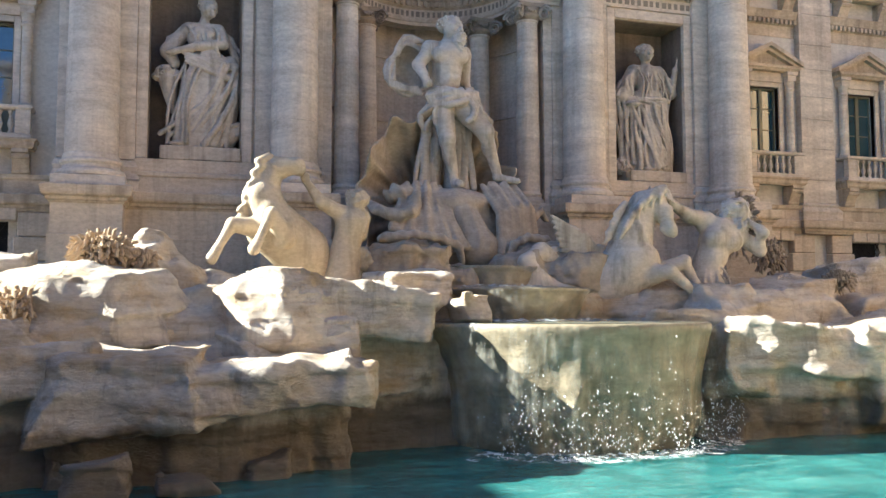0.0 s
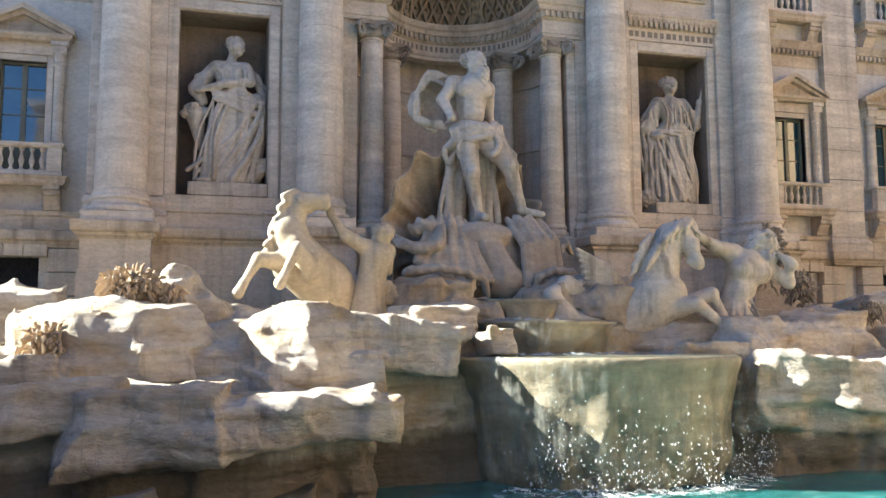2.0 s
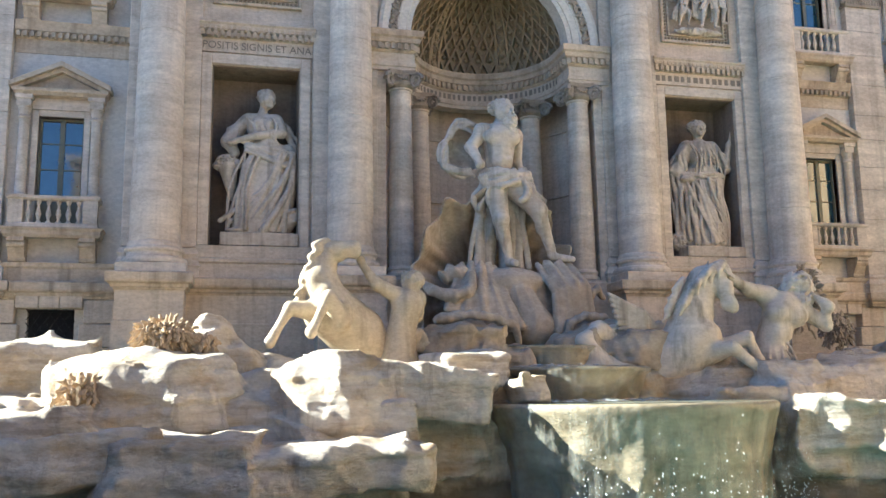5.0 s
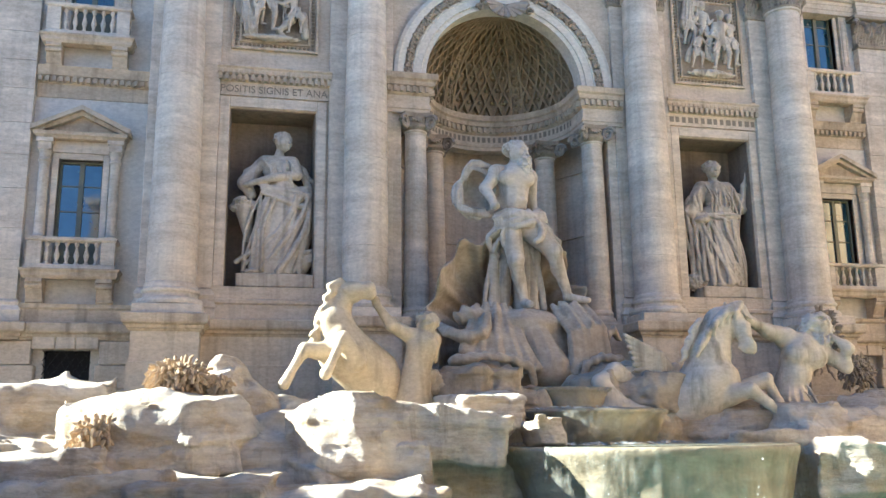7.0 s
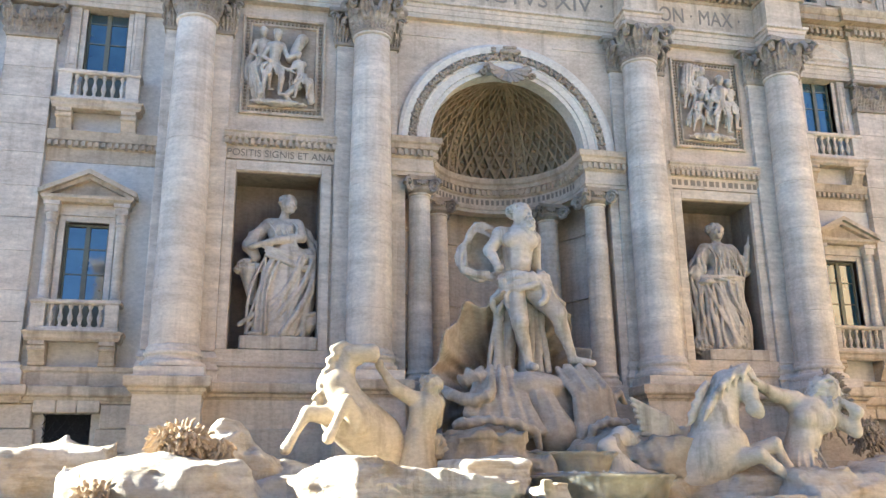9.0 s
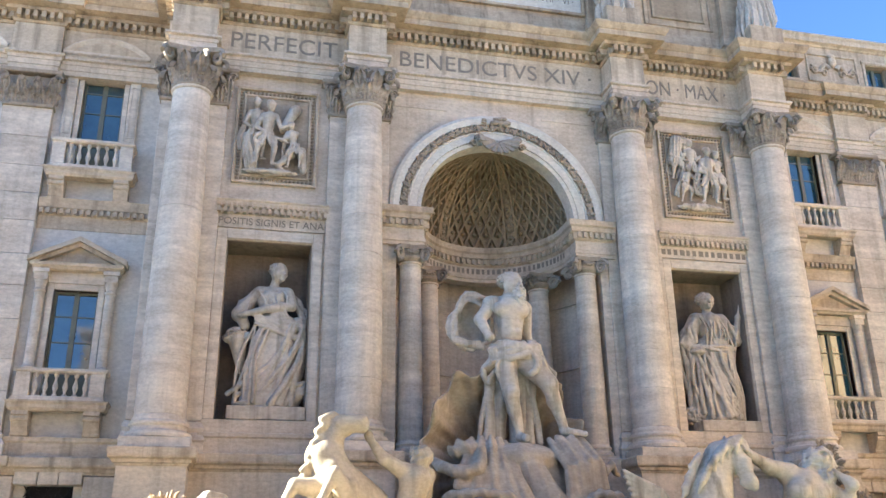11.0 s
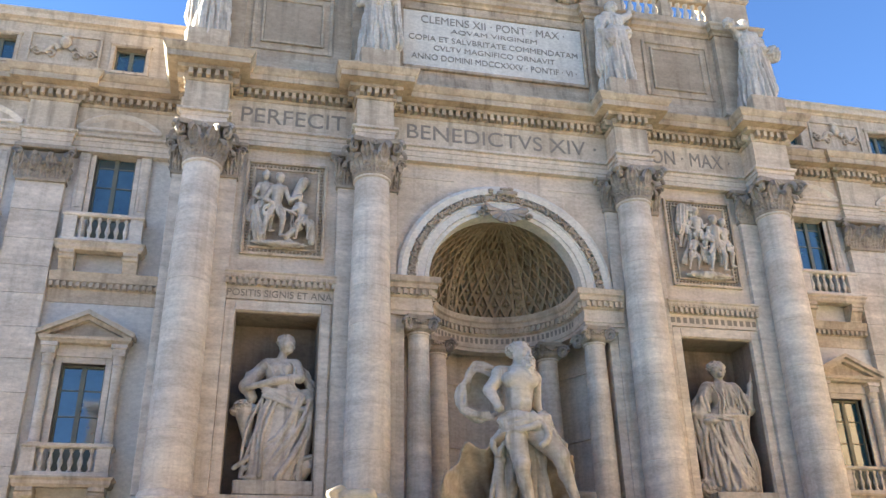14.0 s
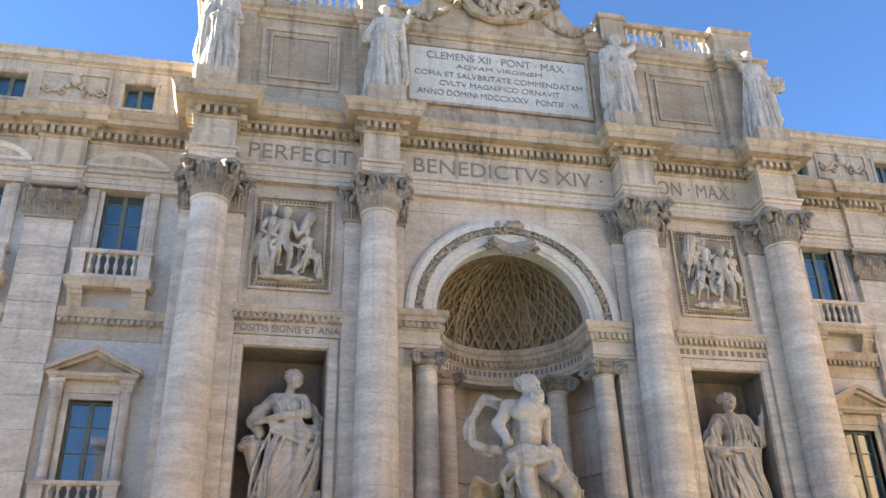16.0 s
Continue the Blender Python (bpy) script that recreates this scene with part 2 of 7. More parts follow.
def surface(field, lo, step):
    """Naive surface nets: vertices and quads of the field's zero level."""
    inside = field < 0
    inside[0], inside[-1], inside[:, 0], inside[:, -1], inside[:, :, 0], inside[:, :, -1] = False, False, False, False, False, False
    f = np.where(inside, np.minimum(field, -1e-5), np.maximum(field, 1e-5))
    s = f.shape
    acc = np.zeros((s[0] - 1, s[1] - 1, s[2] - 1, 3), np.float32)
    cnt = np.zeros(acc.shape[:3], np.float32)
    off = [(i, j, k) for i in (0, 1) for j in (0, 1) for k in (0, 1)]
    def cut(o):
        return f[o[0]:s[0] - 1 + o[0], o[1]:s[1] - 1 + o[1], o[2]:s[2] - 1 + o[2]]
    for o in off:
        for axis in range(3):
            if o[axis] == 0:
                p_ = list(o)
                p_[axis] = 1
                a, b = cut(o), cut(p_)
                hitm = (a < 0) != (b < 0)
                t = np.where(hitm, a / np.where(hitm, a - b, 1), 0)
                for c in range(3):
                    acc[..., c] += hitm * (t if c == axis else o[c])
                cnt += hitm
    used = cnt > 0
    index = -np.ones(cnt.shape, np.int64)
    index[used] = np.arange(used.sum())
    cells = np.argwhere(used).astype(np.float32)
    verts = (cells + acc[used] / cnt[used][:, None]) * step + np.asarray(lo, np.float32)
    quads = []
    ins = f < 0
    for axis in range(3):
        u, v = (axis + 1) % 3, (axis + 2) % 3
        sl0, sl1 = [slice(1, -1)] * 3, [slice(1, -1)] * 3
        sl0[axis], sl1[axis] = slice(0, -1), slice(1, None)
        A, B = ins[tuple(sl0)], ins[tuple(sl1)]
        for flag, flip in ((A & ~B, False), (~A & B, True)):
            c = np.argwhere(flag)
            c[:, u] += 1
            c[:, v] += 1
            def at(du, dv):
                k = c.copy()
                k[:, u] -= du
                k[:, v] -= dv
                return index[k[:, 0], k[:, 1], k[:, 2]]
            q = np.stack([at(1, 1), at(0, 1), at(0, 0), at(1, 0)], 1)
            quads.append(q[:, ::-1] if flip else q)
    return verts, np.concatenate(quads)


def carved(name, field, lo, step, material, parent=None, label="", smooth=True):
    v, q = surface(field, lo, step)
    me = bpy.data.meshes.new(name)
    me.vertices.add(len(v))
    me.vertices.foreach_set("co", v.astype(np.float32).ravel())
    me.loops.add(q.size)
    me.loops.foreach_set("vertex_index", q.astype(np.int32).ravel())
    me.polygons.add(len(q))
    me.polygons.foreach_set("loop_start", np.arange(0, q.size, 4, dtype=np.int32))
    me.update(calc_edges=True)
    me.validate()
    if smooth:
        me.polygons.foreach_set("use_smooth", np.ones(len(me.polygons), dtype=bool))
    me.materials.append(material)
    ob = new(name, me)
    if parent is not None:
        ob.parent = parent
    if label:
        ob["label"] = label
    return ob


# ---- the palace front: large structure ----
NX0, NX1, NZ0, NZ1 = 6.46, 9.19, 7.43, 13.25        # niches
WING_Y = 1.5
# outermost bays are added out of view: the wings are lengthened to block sun
WIN_X = (13.8, 18.5, 23.2, 27.9, 32.6)
PIL_X = (16.1, 20.85, 25.5, 30.2)
END_X = 36.0
COL_X = (4.9, 10.68)
COL_Y = -0.65


def wall_block(name, boxes, material, label):
    bm = bmesh.new()
    for b in boxes:
        box(bm, *b)
    return tagged(part(name, bm, material), label, "wall", kind="structure")


for side, word in ((-1, "west"), (1, "east")):
    def sx(a, b):
        return (a, b) if side > 0 else (-b, -a)
    wall_block("wall_bay_" + word, [
        (*sx(4.2, NX0), 0, 1.7, 3.0, 22.0), (*sx(NX1, 11.7), 0, 1.7, 3.0, 22.0),
        (*sx(NX0, NX1), 0, 1.7, 3.0, NZ0), (*sx(NX0, NX1), 0, 1.7, NZ1, 22.0)], M_WALL, "pale travertine wall with a tall rectangular niche")
    # lining darker than the wall: niche shade is partly put into its colour
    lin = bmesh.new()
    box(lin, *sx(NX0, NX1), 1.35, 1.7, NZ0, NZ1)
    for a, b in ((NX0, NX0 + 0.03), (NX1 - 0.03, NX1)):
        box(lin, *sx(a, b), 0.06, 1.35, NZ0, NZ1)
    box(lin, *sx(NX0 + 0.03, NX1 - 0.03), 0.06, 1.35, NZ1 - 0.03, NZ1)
    tagged(part("niche_" + word, lin, M_NICHE), "brown lining of the statue niche, its shade partly in the colour", "niche", kind="structure")
    # wing with its three rows of openings
    bx = []
    edges = [11.7] + [e for c in WIN_X for e in (c - 0.67, c + 0.67)] + [END_X]
    for k in range(0, len(edges), 2):
        bx.append((*sx(edges[k], edges[k + 1]), WING_Y, WING_Y + 0.6, 0.0, 22.2))
    for c in WIN_X:
        for z0, z1 in ((0.0, 4.42), (5.58, 8.05), (11.68, 15.8), (19.64, 22.2)):
            bx.append((*sx(c - 0.67, c + 0.67), WING_Y, WING_Y + 0.6, z0, z1))
    wall_block("wall_wing_" + word, bx, M_PLAST, "pale plastered palace wing between travertine pilasters")
    wall_block("wall_wing_end_" + word, [(*sx(END_X, END_X + 0.6), WING_Y, 14.0, 0.0, 25.4), (*sx(11.7, END_X), WING_Y + 2.4, WING_Y + 2.7, 0.0, 25.0)], M_PLAST, "plain end and core wall of the wing, lengthened out of view to block sun")
    bx = []
    aw = [(13.95, 0.56), (18.6, 0.56), (23.2, 0.56), (27.9, 0.56), (32.6, 0.56)]
    ed = [11.9] + [e for c, h in aw for e in (c - h, c + h)] + [END_X]
    for k in range(0, len(ed), 2):
        bx.append((*sx(ed[k], ed[k + 1]), 1.7, 2.2, 22.2, 25.0))
    for c, h in aw:
        bx += [(*sx(c - h, c + h), 1.7, 2.2, 22.2, 23.2), (*sx(c - h, c + h), 1.7, 2.2, 24.3, 25.0)]
    wall_block("wall_wing_attic_" + word, bx, M_TRIM, "low travertine attic storey of the palace wing")

# the arched middle bay
ARCH_R, SPRING = 2.84, 14.72
outline = [(-4.2, 13.4), (-ARCH_R, 13.4)] + [(-ARCH_R * math.cos(math.pi * k / 40), SPRING + ARCH_R * math.sin(math.pi * k / 40)) for k in range(41)] + [(ARCH_R, 13.4), (4.2, 13.4), (4.2, 22.0), (-4.2, 22.0)]
tagged(part("wall_arch_bay", prism(bmesh.new(), outline, -0.05, 0.55), M_WALL), "travertine wall above the great arch", "wall", kind="structure")

APSE_Y = 0.5
bm = lathe(bmesh.new(), [(3.75, 3.0), (3.75, 13.6)], 40, (0, APSE_Y, 0), 0, math.pi)
bmesh.ops.reverse_faces(bm, faces=bm.faces[:])
for s in (-1, 1):
    box(bm, *sorted((s * 3.75, s * 4.2)), 0.1, 1.0, 3.0, 13.6)
# low panels round the curved wall
for z in (7.1, 7.3, 9.9, 12.3):
    arc = [(-3.72 * math.cos(math.pi * k / 32), APSE_Y + 3.72 * math.sin(math.pi * k / 32)) for k in range(33)]
    sweep(bm, arc, [(-0.02, z), (0.06, z + 0.01), (0.06, z + 0.09), (-0.02, z + 0.1)])
tagged(part("wall_apse", bm, M_WALL), "curved stone wall of the shadowed apse", "wall", kind="structure")

# half dome with a lozenge net of ribs and rosettes
bm = bmesh.new()
DR = 2.86
def dome(az, el, r=DR):
    return (-r * math.cos(az) * math.cos(el), 0.35 + r * math.sin(az) * math.cos(el), SPRING + 0.05 + r * math.sin(el))
NA, NE = 48, 20
g = [[bm.verts.new(dome(math.pi * i / NA, 0.5 * math.pi * j / NE * 0.985, DR + 0.18)) for i in range(NA + 1)] for j in range(NE + 1)]
for j in range(NE):
    for i in range(NA):
        bm.faces.new((g[j][i], g[j + 1][i], g[j + 1][i + 1], g[j][i + 1]))
def rib(pts, r):
    """A flat-topped bar lying on the inside of the dome."""
    c = Vector((0, 0.35, SPRING + 0.05))
    rings = []
    for i, q in enumerate(pts):
        q = Vector(q)
        n = (q - c).normalized()
        d = Vector(pts[min(i + 1, len(pts) - 1)]) - Vector(pts[max(i - 1, 0)])
        u = d.cross(n).normalized()
        rings.append([bm.verts.new(q + u * (r[i] * a) + n * b) for a, b in ((-1.2, 0.18), (-0.85, -0.02), (0.85, -0.02), (1.2, 0.18))])
    for a, b in zip(rings, rings[1:]):
        for k in range(3):
            bm.faces.new((a[k], a[k + 1], b[k + 1], b[k]))
NET, RISE = 20, 5.6
for k in range(-7, NET + 8):
    for way in (-1, 1):
        pts = []
        for j in range(61):
            u = (k + way * RISE * j / 60) / NET
            if -0.002 <= u <= 1.002:
                pts.append(dome(math.pi * u, (1 - (1 - j / 60) ** 1.3) * 1.45))
        if len(pts) > 3:
            rib(pts, [0.052 * (1 - 0.6 * (q[2] - SPRING) / DR) for q in pts])
for j in range(11):
    t = j * 0.5 / RISE
    el = (1 - (1 - t) ** 1.3) * 1.45
    for k in range(NET + 1):
        u = (k + (0.5 if j % 2 == 0 else 0.0)) / NET
        if 0.01 < u < 0.99:
            size = 0.085 * math.cos(el) + 0.012
            bmesh.ops.create_icosphere(bm, subdivisions=1, radius=size, matrix=Matrix.Translation(dome(math.pi * u, el + 0.02, DR + 0.09)))
for u in (0.004, 0.318, 0.368, 0.632, 0.682, 0.996):
    rib([dome(math.pi * u, 1.5 * j / 20, DR - 0.03) for j in range(21)], [0.06 * (1 - 0.6 * j / 20) for j in range(21)])
for u in (0.343, 0.657):
    rib([dome(math.pi * u, 1.5 * j / 20, DR + 0.04) for j in range(21)], [0.17 * (1 - 0.75 * j / 20) for j in range(21)])
    for j in range(16):
        bmesh.ops.create_icosphere(bm, subdivisions=1, radius=0.1 * math.cos(1.45 * j / 16) + 0.01, matrix=Matrix.Translation(dome(math.pi * u, 0.05 + 1.45 * j / 16, DR + 0.01)))
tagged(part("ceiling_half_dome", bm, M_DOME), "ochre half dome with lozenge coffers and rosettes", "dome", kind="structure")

# arch moulding
def arch_ring(prof, n=56):
    bm = bmesh.new()
    rings = [[bm.verts.new((-r * math.cos(math.pi * k / n), y, SPRING + r * math.sin(math.pi * k / n))) for r, y in prof] for k in range(n + 1)]
    for r, s in zip(rings, rings[1:]):
        for j in range(len(prof) - 1):
            bm.faces.new((r[j], r[j + 1], s[j + 1], s[j]))
    return bm
archivolt = thing("archivolt", "white stone arch moulding with a carved garland band", "arch", kind="structure")
part("band", arch_ring([(2.80, 0.5), (2.80, -0.12), (2.95, -0.12), (2.97, -0.17), (3.22, -0.17), (3.24, -0.2), (3.30, -0.2), (3.28, 0.02), (3.60, 0.02), (3.58, -0.24), (3.80, -0.27), (3.92, -0.22), (3.94, -0.02)]), M_TABLET, archivolt)
bm = bmesh.new()
for dx, dy, dz, r in ((0, -0.02, 0, 0.11), (0.1, -0.05, 0.06, 0.075), (-0.1, -0.05, 0.05, 0.075), (0.02, -0.07, -0.1, 0.075), (0.0, -0.08, 0.09, 0.06)):
    bmesh.ops.create_icosphere(bm, subdivisions=1, radius=r, matrix=Matrix.Translation((dx, dy, dz)) @ Matrix.Diagonal((1.15, 0.8, 0.9, 1)))
flower = None
NF = 40
for k in range(NF):
    a = math.pi * (k + 0.5) / NF
    m = Matrix.Translation((-3.44 * math.cos(a), -0.17, SPRING + 3.44 * math.sin(a))) @ Matrix.Rotation(a * 3 + k, 4, "Y")
    if flower is None:
        flower = part("garland_flower", bm, M_CARVED, archivolt)
        flower.matrix_basis = m
    else:
        share("garland_flower", flower, archivolt, m)
bm = bmesh.new()
for k in range(70):
    a = math.pi * (k + 0.5) / 70
    bmesh.ops.create_icosphere(bm, subdivisions=1, radius=0.035, matrix=Matrix.Translation((-2.96 * math.cos(a), -0.16, SPRING + 2.96 * math.sin(a))))
part("bead_row", bm, M_TABLET, archivolt)

# thin raised frames beside the arch
bm = bmesh.new()
for s in (-1, 1):
    box(bm, *sorted((s * 4.02, s * 4.10)), -0.09, -0.05, 14.9, 18.75)
    box(bm, *sorted((s * 1.8, s * 4.10)), -0.088, -0.05, 18.75, 18.83)
tagged(part("trim_spandrel", bm, M_WALL), "thin raised stone fillet framing the spandrels", "trim", kind="structure")


def dentils(bm, path, out, z0, z1, pitch=0.24, width=0.14, deep=0.1):
    """Small blocks along each straight stretch of a plan path."""
    for (xa, ya), (xb, yb) in zip(path, path[1:]):
        d = Vector((xb - xa, yb - ya))
        L = d.length
        if L < 0.2:
            continue
        d.normalize()
        nrm = Vector((d.y, -d.x))
        n = max(1, int(L / pitch))
        for k in range(n):
            c = Vector((xa, ya)) + d * ((k + 0.5) * L / n) + nrm * (out + deep / 2 - 0.01)
            vs = []
            for z in (z0, z1):
                for u, v in ((-1, -1), (1, -1), (1, 1), (-1, 1)):
                    q = c + d * (u * width / 2) + nrm * (v * deep / 2)
                    vs.append(bm.verts.new((q.x, q.y, z)))
            for q in ((0, 3, 2, 1), (4, 5, 6, 7), (0, 1, 5, 4), (1, 2, 6, 5), (2, 3, 7, 6), (3, 0, 4, 7)):
                bm.faces.new([vs[i] for i in q])
    return bm


def both(half):
    """A plan path given from the middle to the right, mirrored to run from left to right."""
    return [(-x, y) for x, y in reversed(half)] + half


HALF = 0.66
great = both([(COL_X[0] - HALF, -0.3), (COL_X[0] - HALF, -1.2), (COL_X[0] + HALF, -1.2), (COL_X[0] + HALF, -0.3), (COL_X[1] - HALF, -0.3), (COL_X[1] - HALF, -1.2), (COL_X[1] + HALF + 0.15, -1.2), (COL_X[1] + HALF + 0.15, 1.2),
              (PIL_X[0] - 0.8, 1.2), (PIL_X[0] - 0.8, 1.0), (PIL_X[0] + 0.8, 1.0), (PIL_X[0] + 0.8, 1.2), (PIL_X[1] - 0.8, 1.2), (PIL_X[1] - 0.8, 1.0), (PIL_X[1] + 0.8, 1.0), (PIL_X[1] + 0.8, 1.2), (END_X, 1.2)])
entab = thing("entablature", "weathered travertine entablature with dentils and carved inscription", "entablature", kind="structure")
part("architrave", sweep(bmesh.new(), great, [(-0.9, 19.36), (0, 19.36), (0, 19.53), (0.035, 19.54), (0.035, 19.74), (0.07, 19.75), (0.07, 19.88), (0.16, 19.93), (0.17, 20.0), (-0.9, 20.0)]), M_WALL, entab)
part("frieze", sweep(bmesh.new(), great, [(-0.9, 20.0), (0, 20.0), (0, 21.16), (-0.9, 21.16)]), M_TRIM, entab)
part("cornice", sweep(bmesh.new(), great, [(-0.9, 21.16), (0.05, 21.16), (0.1, 21.24), (0.07, 21.26), (0.07, 21.5), (0.3, 21.52), (0.3, 21.62), (0.3, 21.66), (0.66, 21.68), (0.66, 21.9), (0.7, 21.92), (0.75, 22.0), (0.82, 22.12), (0.82, 22.19), (-0.9, 22.25)]), M_ATTIC, entab)
tagged(part("dentil_row", dentils(bmesh.new(), great, 0.06, 21.27, 21.5, 0.26, 0.14, 0.26), M_ATTIC, entab), kind="stuff")
tagged(part("egg_row", dentils(bmesh.new(), great, 0.26, 21.53, 21.64, 0.16, 0.1, 0.08), M_ATTIC, entab), kind="stuff")
tagged(part("bead_row", dentils(bmesh.new(), great, 0.1, 19.89, 19.95, 0.14, 0.08, 0.09), M_WALL, entab), kind="stuff")

# podium below the order, breaking forward under the columns
pod = both([(COL_X[0] - 1.0, -0.1), (COL_X[0] - 1.0, -1.5), (COL_X[0] + 1.0, -1.5), (COL_X[0] + 1.0, -0.35), (COL_X[1] - 0.92, -0.35), (COL_X[1] - 0.92, -1.6), (COL_X[1] + 0.95, -1.6), (COL_X[1] + 0.95, 1.15), (PIL_X[0] - 0.95, 1.15), (PIL_X[0] - 0.95, 0.95), (PIL_X[0] + 0.95, 0.95), (PIL_X[0] + 0.95, 1.15), (END_X, 1.15)])
podium = thing("podium", "travertine podium with moulded cornice under the columns", "podium", kind="structure")
k0 = next(i for i, q in enumerate(pod) if q[0] > -COL_X[1] - 1.0)
part("dado", sweep(bmesh.new(), pod[k0:len(pod) - k0], [(-1.0, 0.0), (0.12, 0.0), (0.12, 4.0), (0.06, 4.02), (0.06, 5.0), (0.0, 5.02), (0.0, 5.86), (-1.0, 5.86)]), M_WALL, podium)
part("dado_cornice", sweep(bmesh.new(), pod, [(-1.0, 5.86), (0.03, 5.86), (0.05, 5.92), (0.1, 5.95), (0.12, 6.03), (0.22, 6.08), (0.24, 6.14), (0.24, 6.34), (0.20, 6.38), (-1.0, 6.38)]), M_TRIM, podium)
for sgn in (1, -1):
    pth = [(5.95, -0.16), (9.62, -0.16)] if sgn > 0 else [(-9.62, -0.16), (-5.95, -0.16)]
    tagged(part("trim_niche_sill", sweep(bmesh.new(), pth, [(-0.4, 6.38), (0.06, 6.38), (0.06, 6.85), (0.12, 6.9), (0.12, 7.0), (0.0, 7.04), (0.0, 7.42), (-0.4, 7.42)]), M_WALL), "stone course below the statue niche", "trim", kind="structure")
    pth = [(11.7, 1.3), (END_X, 1.3)] if sgn > 0 else [(-END_X, 1.3), (-11.7, 1.3)]
    tagged(part("trim_wing_course", sweep(bmesh.new(), pth, [(-0.4, 6.38), (0.04, 6.38), (0.04, 6.8), (0.1, 6.86), (0.12, 6.98), (-0.4, 7.02)]), M_TRIM), "stone course along the foot of the wing", "trim", kind="structure")
# niche surrounds
for s in (-1, 1):
    bm = bmesh.new()
    for a, b, z0, z1 in ((NX0 - 0.34, NX0 - 0.02, NZ0, NZ1 + 0.36), (NX1 + 0.02, NX1 + 0.34, NZ0, NZ1 + 0.36), (NX0 - 0.02, NX1 + 0.02, NZ1 + 0.02, NZ1 + 0.36)):
        box(bm, *sorted((s * a, s * b)), -0.07, 0.0, z0, z1, 0.02)
    tagged(part("trim_niche_frame", bm, M_COL), "plain raised stone frame round the niche", "trim", kind="structure")
    # string course with lettering band
    pth = [(5.98, -0.02), (9.62, -0.02)] if s > 0 else [(-9.62, -0.02), (-5.98, -0.02)]
    course = thing("string_course", "dentilled stone string course with an inscribed band", "string course", kind="structure")
    part("band", sweep(bmesh.new(), pth, [(-0.3, 13.66), (0.05, 13.66), (0.05, 14.1), (0.1, 14.13), (0.12, 14.3), (0.2, 14.33), (0.24, 14.5), (0.3, 14.55), (0.3, 14.62), (-0.3, 14.66)]), M_WALL, course)
    part("dentil_row", dentils(bmesh.new(), pth, 0.1, 14.12, 14.3, 0.2, 0.11, 0.17), M_TRIM, course)
    part("egg_row", dentils(bmesh.new(), pth, 0.2, 14.35, 14.45, 0.16, 0.1, 0.06), M_TRIM, course)
    # wing string course
    w = [(11.75, 1.5), (PIL_X[0] - 0.8, 1.5)]
    w2 = [(PIL_X[0] + 0.8, 1.5), (PIL_X[1] - 0.8, 1.5)]
    for q in (w, w2):
        pth = q if s > 0 else [(-x, y) for x, y in reversed(q)]
        course = thing("string_course", "dentilled travertine string course across the palace wing", "string course", kind="structure")
        part("band", sweep(bmesh.new(), pth, [(-0.3, 13.75), (0.03, 13.75), (0.05, 14.2), (0.1, 14.24), (0.12, 14.42), (0.2, 14.46), (0.26, 14.66), (0.3, 14.76), (-0.3, 14.8)]), M_TRIM, course)
        part("dentil_row", dentils(bmesh.new(), pth, 0.1, 14.24, 14.41, 0.2, 0.11, 0.17), M_TRIM, course)

# apse entablature, running from the imposts round the curve
arc = [(-2.72 * math.cos(math.pi * k / 36), APSE_Y + 2.72 * math.sin(math.pi * k / 36)) for k in range(37)]
apse_path = [(-4.22, -0.28), (-2.72, -0.28)] + arc + [(2.72, -0.28), (4.22, -0.28)]
apse_ent = thing("apse_entablature", "curved stone entablature with dentils and an inscribed frieze", "entablature", kind="structure")
part("architrave", sweep(bmesh.new(), apse_path, [(-0.5, 13.38), (0, 13.38), (0, 13.5), (0.04, 13.52), (0.05, 13.62), (0, 13.64), (0, 13.98), (-0.5, 13.98)]), M_WALL, apse_ent)
part("cornice", sweep(bmesh.new(), apse_path, [(-0.5, 13.98), (0.03, 13.98), (0.08, 14.04), (0.08, 14.26), (0.16, 14.3), (0.18, 14.44), (0.25, 14.5), (0.27, 14.64), (0.27, 14.7), (-0.5, 14.72)]), M_TRIM, apse_ent)
part("dentil_row", dentils(bmesh.new(), [apse_path[0], apse_path[1]] + [apse_path[k] for k in range(2, 39)] + apse_path[-2:], 0.06, 14.06, 14.26, 0.2, 0.11, 0.14), M_TRIM, apse_ent)
# core wall behind the apse
tagged(part("wall_core", boxed(-11.7, 11.7, 4.6, 5.0, 3.0, 27.0), M_WALL), "plain core wall behind the apse", "wall", kind="structure")

# ---- attic ----
att = both([(3.9, -0.02), (3.9, -0.35), (5.75, -0.35), (5.75, -0.02), (9.75, -0.02), (9.75, -0.35), (11.75, -0.35), (11.75, 4.5)])
attic = thing("attic_wall", "weathered travertine attic storey over the entablature", "attic", kind="structure")
part("plinth_course", sweep(bmesh.new(), att, [(-1.2, 22.2), (0.14, 22.2), (0.14, 22.75), (0.2, 22.8), (0.12, 22.95), (0.06, 23.35), (0.0, 23.4), (-1.2, 23.4)]), M_ATTIC, attic)
part("wall", sweep(bmesh.new(), att, [(-1.2, 23.4), (0.0, 23.4), (0.0, 26.95), (-1.2, 26.95)]), M_ATTIC, attic)
part("top_cornice", sweep(bmesh.new(), att, [(-1.2, 26.95), (0.06, 26.95), (0.1, 27.05), (0.22, 27.12), (0.24, 27.3), (0.32, 27.38), (0.32, 27.46), (-1.2, 27.5)]), M_ATTIC, attic)
